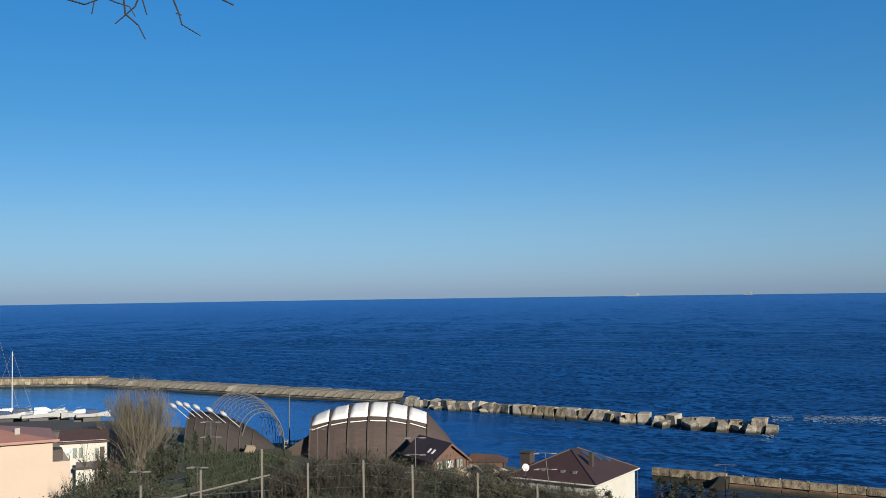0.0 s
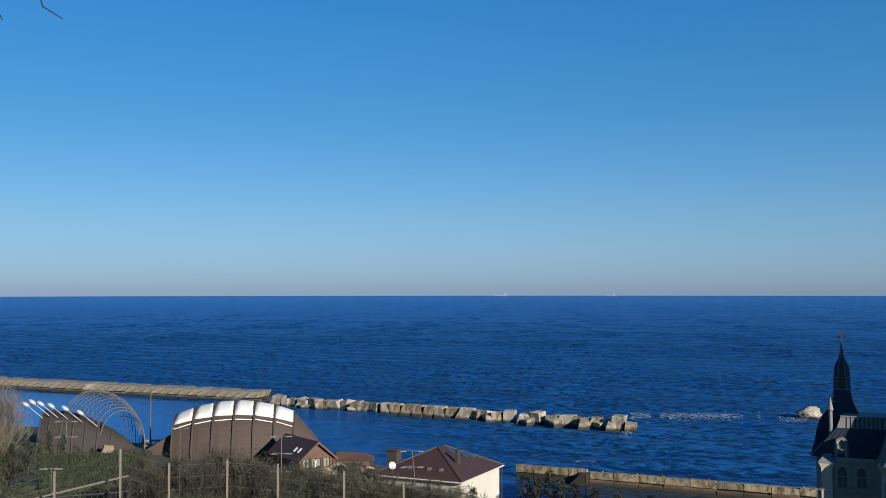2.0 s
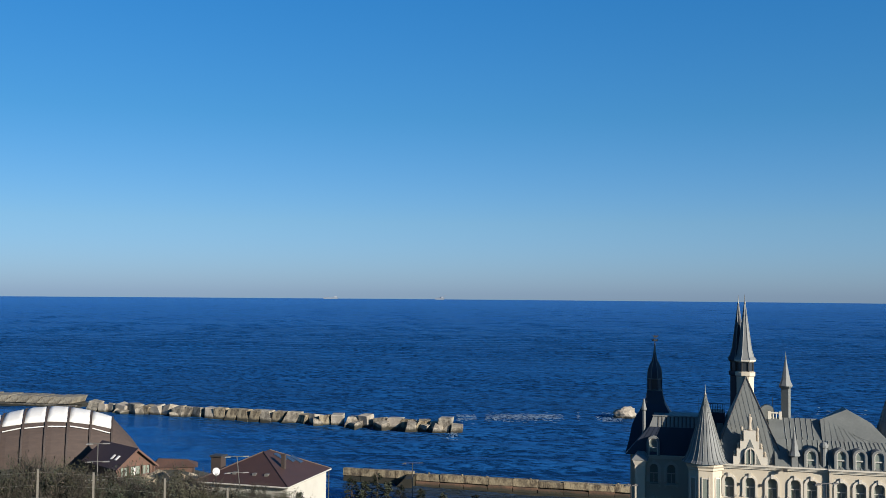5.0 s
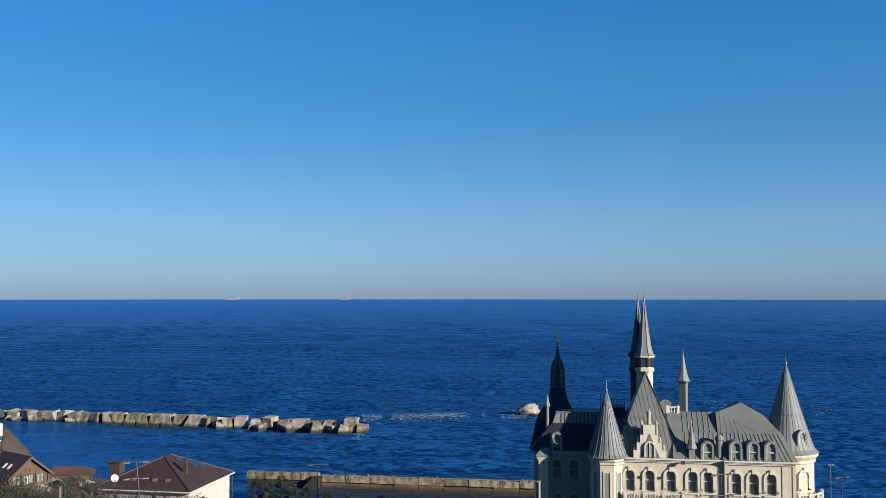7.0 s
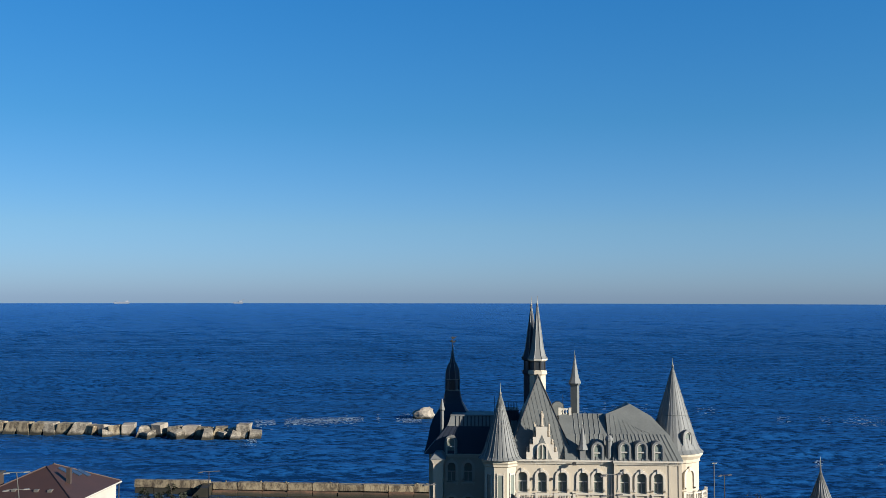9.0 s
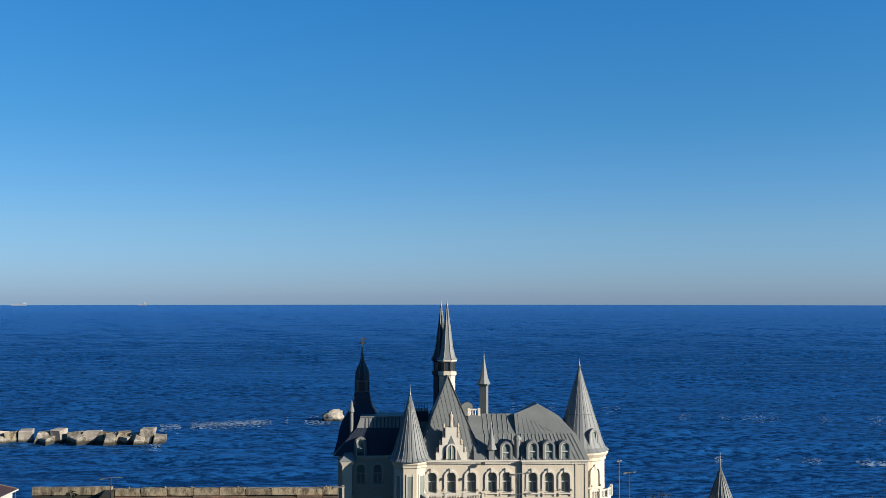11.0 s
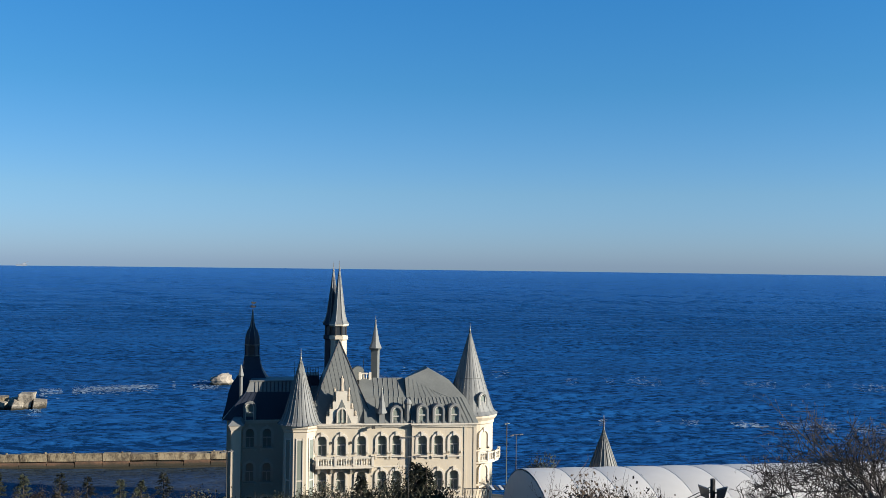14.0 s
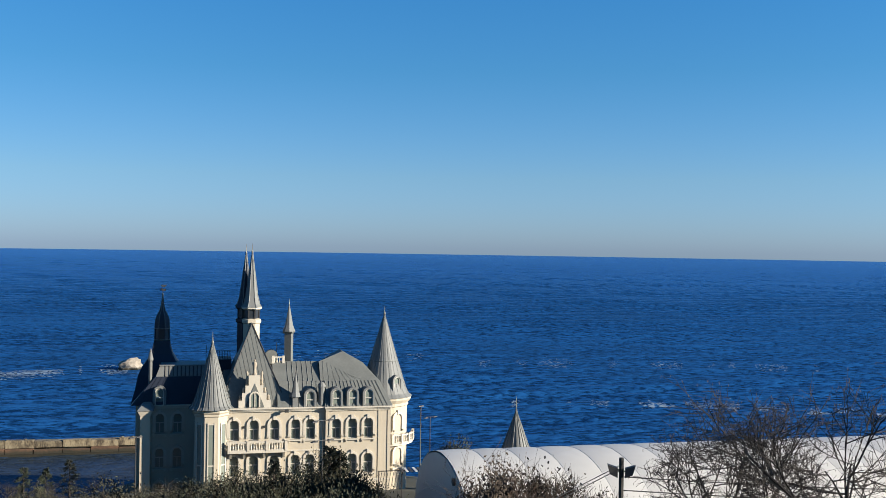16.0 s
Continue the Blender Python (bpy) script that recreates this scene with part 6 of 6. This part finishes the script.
# ---- plants ----
class Soup:
    """Loose geometry gathered as lists: thin tubes and small leaves."""

    def __init__(self):
        self.v, self.f = [], []

    def tube(self, a, b, r0, r1, n=4):
        d = (b - a)
        if d.length < 1e-5:
            return
        q = d.to_track_quat("Z", "Y").to_matrix()
        k = len(self.v)
        for c, r in ((a, r0), (b, r1)):
            for i in range(n):
                w = 2 * math.pi * i / n
                self.v.append(tuple(c + q @ Vector((math.cos(w) * r, math.sin(w) * r, 0))))
        for i in range(n):
            self.f.append((k + i, k + (i + 1) % n, k + n + (i + 1) % n, k + n + i))

    def leaf(self, c, d, side, ln, wd):
        k = len(self.v)
        self.v += [tuple(c), tuple(c + d * ln * 0.5 + side * wd), tuple(c + d * ln), tuple(c + d * ln * 0.5 - side * wd)]
        self.f.append((k, k + 1, k + 2, k + 3))

    def mesh(self, name, material):
        me = bpy.data.meshes.new(name)
        me.from_pydata(self.v, [], self.f)
        me.materials.append(material)
        return me


def any_way(rnd):
    return Vector((rnd.gauss(0, 1), rnd.gauss(0, 1), rnd.gauss(0, 1))).normalized()


def grow(rnd, wood, twigs, p, d, length, r, level, levels, up, spread, forks, pods=None):
    """One limb and, from it, its branches."""
    steps = 4
    pts = [p]
    for k in range(steps):
        d = (d + any_way(rnd) * 0.16 + Vector((0, 0, up))).normalized()
        q = pts[-1] + d * (length / steps)
        r1 = r * (1 - 0.5 * (k + 1) / steps)
        (wood if level < 2 else twigs).tube(pts[-1], q, r * (1 - 0.5 * k / steps), r1, 6 if level < 2 else 3)
        pts.append(q)
    if level >= levels:
        if pods is not None and rnd.random() < 0.5:
            e = pts[-1]
            pods.leaf(e, Vector((rnd.gauss(0, 0.2), rnd.gauss(0, 0.2), -1)).normalized(), Vector((1, 0, 0)), 0.14, 0.02)
        return
    for k in range(forks[level]):
        f = 0.35 + 0.65 * (k + rnd.random()) / forks[level]
        i = min(int(f * steps), steps - 1)
        s = pts[i].lerp(pts[i + 1], f * steps - i)
        nd = (d + any_way(rnd) * spread).normalized()
        grow(rnd, wood, twigs, s, nd, length * rnd.uniform(0.5, 0.75), r * (0.55 if level < 2 else 0.6), level + 1, levels, up, spread, forks, pods)


def bare_tree(place, label, seed, height, r, first, forks, spread, up, wood_mat, twig_mat, lean=(0, 0), group="bare trees", pods=False, crown=None):
    rnd = random.Random(seed)
    wood, twigs, pod = Soup(), Soup(), Soup() if pods else None
    d0 = Vector((lean[0], lean[1], 1)).normalized()
    base = Vector((0, 0, -0.3))
    fork = base + d0 * first
    wood.tube(base, fork, r, r * 0.8, 8)
    for k in range(forks[0]):
        a = 2 * math.pi * (k + rnd.random() * 0.6) / forks[0]
        d = (d0 * 0.9 + Vector((math.cos(a), math.sin(a), 0)) * spread).normalized()
        grow(rnd, wood, twigs, fork - d0 * rnd.uniform(0, first * 0.4), d, (height - first) * rnd.uniform(0.5, 0.68), r * 0.55, 1, len(forks), up, spread, forks, pod)
    if crown:  # the twigs end in a rounded crown: top and half width
        top, half = crown
        mid = Vector((0, 0, top * 0.52))
        for soup in (wood, twigs):
            for k, v in enumerate(soup.v):
                q = Vector(v) - mid
                f = math.sqrt((q.x / half) ** 2 + (q.y / half) ** 2 + (q.z / (top * 0.48)) ** 2)
                if f > 0.75 and q.z > -top * 0.3:
                    soup.v[k] = tuple(mid + q * ((0.75 + 0.27 * math.tanh((f - 0.75) / 0.4)) / f))
    t = thing("tree", place, label, "tree", group)
    again("trunk", wood.mesh("trunk", wood_mat), t, Matrix.Identity(4))
    again("crown", twigs.mesh("crown", twig_mat), t, Matrix.Identity(4))
    if pods:
        tagged(again("seed_pods", pod.mesh("seed_pods", M_BARK), t, Matrix.Identity(4)), kind="stuff")
    return t


def on_ground(bearing, dist):
    x, y, _ = polar(bearing, dist)
    return (x, y, ground_z(x, y))


# the pale upright tree by the boatyard
bare_tree(on_ground(-17.1, 155), "leafless straw-coloured tree with upright twigs", 8, 14.6, 0.17, 0.8, (15, 6, 6, 6), 0.52, 0.08, M_BARK2, M_STRAW, crown=(20.1 - on_ground(-17.1, 155)[2], 6.3))


def bush_meshes(name, seed, material, w, h, count, leaf, upright=0.3, twig=40):
    """Leaves gathered in uneven clumps on a frame of stems."""
    rnd = random.Random(seed)
    leaves, stems = Soup(), Soup()
    clumps = []
    for _ in range(26):
        a, u = rnd.uniform(0, 2 * math.pi), rnd.random()
        rr = w * 0.5 * math.sqrt(rnd.random())
        zz = h * (0.12 + 0.8 * u) * (1 - 0.45 * (rr / (w * 0.5)) ** 2)
        clumps.append((Vector((rr * math.cos(a), rr * math.sin(a), zz)), rnd.uniform(0.12, 0.26) * w))
    for c, s in clumps:
        stems.tube(Vector((c.x * 0.25, c.y * 0.25, -0.2)), c, 0.035, 0.012, 3)
        for _ in range(count // 26):
            p = c + Vector((rnd.gauss(0, s * 0.5), rnd.gauss(0, s * 0.5), rnd.gauss(0, s * 0.45)))
            if p.z < 0.05:
                continue
            d = (any_way(rnd) + Vector((0, 0, upright))).normalized()
            leaves.leaf(p, d, d.orthogonal().normalized(), leaf * rnd.uniform(0.6, 1.4), leaf * rnd.uniform(0.22, 0.4))
    for _ in range(twig):
        c, s = rnd.choice(clumps)
        d = (any_way(rnd) * 0.75 + Vector((0, 0, 0.8))).normalized()
        q = c
        for r0, r1 in ((0.015, 0.011), (0.011, 0.007), (0.007, 0.003)):
            e = q + d * s * rnd.uniform(0.25, 0.75)
            stems.tube(q, e, r0, r1, 3)
            q, d = e, (d + any_way(rnd) * 0.45 + Vector((0, 0, 0.12))).normalized()
    return leaves.mesh("foliage", material), stems.mesh("branching", M_TWIG)


def conifer_meshes(seed, h, w, material):
    rnd = random.Random(seed)
    leaves, stems = Soup(), Soup()
    stems.tube(Vector((0, 0, -0.3)), Vector((0, 0, h)), 0.14, 0.02, 6)
    for k in range(int(h * 9)):
        z = h * (0.06 + 0.93 * k / (h * 9))
        rr = w * 0.5 * (1 - z / h) ** 0.8 * rnd.uniform(0.7, 1.15) + 0.08
        a = rnd.uniform(0, 2 * math.pi)
        tip = Vector((rr * math.cos(a), rr * math.sin(a), z - 0.12 * rr))
        root = Vector((0, 0, z + 0.05))
        stems.tube(root, tip, 0.025, 0.006, 3)
        for _ in range(34):
            f = rnd.uniform(0.15, 1.05)
            p = root.lerp(tip, f) + any_way(rnd) * 0.12
            d = ((tip - root).normalized() + any_way(rnd) * 0.9 + Vector((0, 0, 0.3))).normalized()
            leaves.leaf(p, d, d.orthogonal().normalized(), rnd.uniform(0.14, 0.32), 0.05)
    return leaves.mesh("foliage", material), stems.mesh("branching", M_BARK)


def plant(name, meshes, place, label, category, group, size=1.0, turn=0.0, tall=1.0):
    t = thing(name, place, label, category, group)
    m = pose(0, 0, 0, 0, 0, turn) @ Matrix.Diagonal((size, size, size * tall, 1))
    again(meshes[0].name.split(".")[0], meshes[0], t, m)
    again("branching", meshes[1], t, m)
    return t


BUSH = [bush_meshes("bush", 20 + k, m, 3.2, 3.2, 2300, 0.145) for k, m in enumerate((M_LEAF, M_LEAF, M_OLIVE, M_OLIVE, M_DRY))]
FIR = [conifer_meshes(40 + k, 6.0, 2.8, M_LEAF) for k in range(3)]
TWIGGY = [bush_meshes("bush", 60 + k, m, 3.0, 3.4, 330, 0.13, 0.6, 420) for k, m in enumerate((M_OLIVE, M_DRY))]
rnd = random.Random(77)
BUSH_LABEL = ("dark evergreen shrub on the slope", "dark evergreen shrub in the hedge", "dull olive shrub on the slope", "dull olive shrub in the hedge", "brown dry-leaved shrub on the slope")


def top_to_size(bearing, dist, top):
    x, y, z = on_ground(bearing, dist)
    return (x, y, z), max(0.5, (top - z))


def hedge_run(points, dist, step, kinds, jag=0.12):
    """Shrubs along a bearing range; points: (bearing, height of the top)."""
    b = points[0][0]
    while b <= points[-1][0]:
        top = float(np.interp(b, [p[0] for p in points], [p[1] for p in points]))
        d = dist + rnd.uniform(-3, 3)
        top_d = EYE - (EYE - top) * d / dist
        place, h = top_to_size(b, d, top_d)
        k = rnd.choice(kinds)
        h *= rnd.uniform(1 - jag, 1 + jag * 0.4)
        wide = min(h / 3.2, 1.25)
        if k == "t":
            i = rnd.randrange(2)
            plant("shrub", TWIGGY[i], place, "half-bare twiggy shrub in the hedge", "shrub", "hillside shrubs", wide, rnd.uniform(0, 360), h / 3.4 / wide)
        else:
            plant("shrub", BUSH[k], place, BUSH_LABEL[k], "shrub", "hillside shrubs", wide, rnd.uniform(0, 360), h / 3.2 / wide)
        b += step * rnd.uniform(0.7, 1.3)


def top_z(dist, drop):
    """Height of a top that lies drop (a slope below the eye's level) at that distance."""
    return EYE - drop * dist


# the hedge behind the wire fence, then the banks beyond it
D1 = 60
hedge_run([(-9.8, top_z(D1, 0.160)), (-5, top_z(D1, 0.160)), (-1.0, top_z(D1, 0.167)), (2.5, top_z(D1, 0.175)), (5.0, top_z(D1, 0.186)), (7.5, top_z(D1, 0.192)), (9.5, top_z(D1, 0.205))], D1, 0.5, (0, 2, 3, "t", "t", "t", "t"), 0.2)
hedge_run([(-21.5, top_z(D1, 0.200)), (-17, top_z(D1, 0.196)), (-13, top_z(D1, 0.186)), (-10, top_z(D1, 0.178)), (0, top_z(D1, 0.180)), (4, top_z(D1, 0.193))], D1 - 4, 0.8, (0, 1, 1, 2))
D2 = 100
hedge_run([(-20.2, top_z(D2, 0.165)), (-18.5, top_z(D2, 0.150)), (-16, top_z(D2, 0.160)), (-15, top_z(D2, 0.168))], D2, 0.75, (0, 1, 4, "t"))
hedge_run([(-8.8, top_z(D2, 0.152)), (-4, top_z(D2, 0.152)), (1.5, top_z(D2, 0.163))], D2, 0.75, (0, 1, 1, 0, 3))
hedge_run([(-19.8, top_z(86, 0.178)), (-16.8, top_z(86, 0.180))], 86, 0.8, (0, 1, 1, 4))
hedge_run([(-15.4, top_z(86, 0.186)), (-10, top_z(86, 0.184))], 86, 0.9, (0, 1, 3))
hedge_run([(-19.5, top_z(122, 0.140)), (-17, top_z(122, 0.150)), (-15.4, top_z(122, 0.142))], 122, 0.7, (4, 4, 2, "t"))
for b, top in ((-14.6, 0.138), (-14.1, 0.132), (-13.4, 0.136), (-12.7, 0.146), (-15.6, 0.150), (-11.9, 0.150)):
    p, h = top_to_size(b, 112, top_z(112, top))
    plant("conifer", FIR[rnd.randrange(3)], p, "dark green conifer on the slope", "conifer", "conifers", h / 11, rnd.uniform(0, 360), 11 / 6)
hedge_run([(-20.6, top_z(82, 0.176)), (-18.5, top_z(82, 0.170)), (-16.4, top_z(82, 0.177))], 82, 0.55, (0, 1, 1, 4))
hedge_run([(-20.8, top_z(72, 0.190)), (-15, top_z(72, 0.190)), (-11, top_z(72, 0.188))], 72, 0.7, (0, 1, 1, "t"))
hedge_run([(-18.0, top_z(90, 0.168)), (-14.9, top_z(90, 0.170))], 90, 0.5, (0, 1, 0))
hedge_run([(-24.6, top_z(70, 0.182)), (-22.6, top_z(70, 0.188)), (-21.2, top_z(70, 0.196))], 70, 0.8, ("t", 4, "t"))
# dark evergreens below the white cottage and before the lawn's bank
hedge_run([(-20.3, top_z(96, 0.163)), (-18.6, top_z(96, 0.155)), (-17.2, top_z(96, 0.160)), (-15.6, top_z(96, 0.162))], 96, 0.42, (0, 1, 0, 1, 2))
for b, top in ((-17.6, 0.150), (-16.5, 0.149), (-16.0, 0.141), (-15.1, 0.136), (-15.4, 0.146), (-18.9, 0.152)):
    p, h = top_to_size(b, 97, top_z(97, top))
    plant("conifer", FIR[rnd.randrange(3)], p, "dark green conifer beside the lawn", "conifer", "conifers", h / 8, rnd.uniform(0, 360), 8 / 6)
hedge_run([(-20.6, top_z(76, 0.170)), (-18.6, top_z(76, 0.167)), (-16.6, top_z(76, 0.172))], 76, 0.4, (0, 1, 1, 0))
hedge_run([(-15.6, top_z(70, 0.182)), (-12, top_z(70, 0.179)), (-8.2, top_z(70, 0.176))], 70, 0.42, (0, 1, 1, "t"), 0.15)
# dark firs before the pier
for b, top in ((12.15, 0.183), (12.9, 0.188), (13.6, 0.180), (14.2, 0.189), (14.9, 0.192), (16.1, 0.196), (17.4, 0.200), (19.2, 0.201), (20.6, 0.206), (10.6, 0.205), (9.2, 0.198), (22.3, 0.210), (23.4, 0.212), (24.6, 0.206)):
    p, h = top_to_size(b, 92, top_z(92, top))
    plant("conifer", FIR[rnd.randrange(3)], p, "dark green young fir before the pier", "conifer", "conifers", h / 6 * 1.45, rnd.uniform(0, 360), 1 / 1.45)
hedge_run([(2.5, top_z(96, 0.170)), (6, top_z(96, 0.187)), (9.0, top_z(96, 0.196))], 96, 0.8, (2, 3, "t", "t"))
hedge_run([(17.0, top_z(80, 0.214)), (20, top_z(80, 0.214)), (22, top_z(80, 0.226)), (25.5, top_z(80, 0.226)), (27.5, top_z(80, 0.215))], 80, 0.9, (4, "t", "t", 3))
# trees and shrubs in front of the castle
D3 = 88
hedge_run([(26.6, top_z(D3, 0.240)), (28.2, top_z(D3, 0.238)), (29.8, top_z(D3, 0.232)), (31.5, top_z(D3, 0.234))], D3, 0.6, ("t", "t", 3), 0.12)
hedge_run([(31.0, top_z(D3, 0.225)), (33.9, top_z(D3, 0.220)), (35.0, top_z(D3, 0.219)), (36.1, top_z(D3, 0.214)), (37.5, top_z(D3, 0.212)), (38.8, top_z(D3, 0.203)), (39.6, top_z(D3, 0.208)), (40.5, top_z(D3, 0.216)), (40.9, top_z(D3, 0.228))], D3, 0.34, (0, 2, 1, 2, 3), 0.08)
hedge_run([(28, top_z(78, 0.235)), (34, top_z(78, 0.232)), (40, top_z(78, 0.230)), (43, top_z(78, 0.240))], 78, 0.6, (0, 1, 1, 2))
for b, top in ((35.6, 0.214), (38.75, 0.2005), (39.35, 0.206)):
    p, h = top_to_size(b, 86, top_z(86, top))
    plant("conifer", FIR[rnd.randrange(3)], p, "dark green conifer before the castle", "conifer", "conifers", h / 6 * 1.4, rnd.uniform(0, 360), 1 / 1.4)
for b, drop in ((45.35, 0.188), (45.8, 0.178), (46.25, 0.181), (46.6, 0.188)):
    p, h = top_to_size(b, 112, top_z(112, drop))
    plant("shrub", BUSH[0], p, "round dark evergreen tree by the sea", "shrub", "hillside shrubs", 0.85, 80 * b, h / 3.2 / 0.85)
# brown shrubs and bare acacias in front of the tent
hedge_run([(47.6, top_z(52, 0.228)), (48.8, top_z(52, 0.216)), (50.2, top_z(52, 0.224)), (51.1, top_z(52, 0.217)), (52.7, top_z(52, 0.230)), (54, top_z(52, 0.240))], 52, 0.6, (4, 4, "t"), 0.1)
bare_tree(on_ground(47.4, 50), "bare shrub with thin arching branches", 15, 31 - 0.201 * 50 - on_ground(47.4, 50)[2], 0.06, 0.8, (4, 4, 4, 3), 0.85, 0.03, M_DRYTWIG, M_DRYTWIG)
bare_tree(on_ground(61.3, 40), "bare acacia with dangling seed pods", 11, 6.6, 0.14, 1.8, (5, 5, 5, 5, 4), 1.0, 0.015, M_ACACIA, M_ACACIA, pods=True)
bare_tree(on_ground(67.5, 37), "bare acacia with dangling seed pods", 12, 8.8, 0.16, 2.0, (5, 5, 5, 5, 4), 1.0, 0.015, M_ACACIA, M_ACACIA, pods=True)
bare_tree(on_ground(57.0, 43), "bare young acacia with thin twigs", 13, 3.8, 0.09, 1.2, (4, 4, 5, 4), 0.9, 0.03, M_ACACIA, M_ACACIA, pods=True)
bare_tree(on_ground(50.6, 47), "bare shrub with dry brown leaves", 14, 4.0, 0.07, 0.8, (5, 5, 5, 4), 0.8, 0.08, M_BARK, M_DRYTWIG)
hedge_run([(55, top_z(46, 0.240)), (60, top_z(46, 0.240)), (72, top_z(46, 0.236))], 46, 1.5, ("t", "t", 4))


def overhang():
    """A limb reaching over the view from a tree beside the viewpoint, with a few hanging twigs."""
    t = bare_tree((-6.6, 2.6, ground_z(-6.6, 2.6)), "bare tree overhanging the viewpoint", 31, 6.0, 0.16, 2.6, (3, 3, 3), 0.7, 0.1, M_SHADEBARK, M_SHADEBARK)
    base = Vector((-6.6, 2.6, ground_z(-6.6, 2.6)))
    s = Soup()
    limb = [Vector(p) - base for p in ((-6.6, 2.6, 31.6), (-5.2, 4.2, 33.2), (-3.4, 5.8, 33.7), (-2.2, 6.7, 33.55), (-1.2, 7.1, 33.45))]
    for k, (a, b) in enumerate(zip(limb, limb[1:])):
        s.tube(a, b, 0.06 - 0.012 * k, 0.05 - 0.012 * k, 6)

    def twig(r, *pts):
        pts = [Vector((px_, 6.75, pz)) - base for px_, pz in pts]
        for k, (a, b) in enumerate(zip(pts, pts[1:])):
            s.tube(a, b, 0.7 * r * (1 - 0.15 * k), 0.7 * r * (1 - 0.15 * (k + 1)), 5)
    twig(0.013, (-2.16, 33.5), (-2.18, 33.05), (-2.17, 32.95), (-2.08, 32.87), (-2.03, 32.77))
    twig(0.010, (-2.02, 33.2), (-2.10, 33.0), (-2.18, 32.93), (-2.24, 32.88))
    twig(0.008, (-2.30, 33.06), (-2.23, 33.03), (-2.14, 33.0), (-2.10, 32.93))
    twig(0.008, (-2.32, 33.3), (-2.37, 33.1), (-2.40, 32.95))
    twig(0.009, (-2.0, 33.4), (-2.06, 33.08), (-2.02, 32.94))
    twig(0.012, (-1.76, 33.5), (-1.86, 33.1), (-1.80, 32.95), (-1.78, 32.87), (-1.65, 32.79))
    twig(0.006, (-1.82, 32.95), (-1.78, 32.935))
    twig(0.011, (-2.75, 33.3), (-2.58, 33.06), (-2.45, 33.02), (-2.36, 33.05))
    twig(0.011, (-1.9, 33.45), (-1.62, 33.1), (-1.42, 33.0))
    twig(0.013, (-1.75, 33.25), (-1.42, 33.05), (-1.28, 33.07))
    again("overhanging_limb", s.mesh("overhanging_limb", M_SHADEBARK), t, Matrix.Identity(4))


overhang()
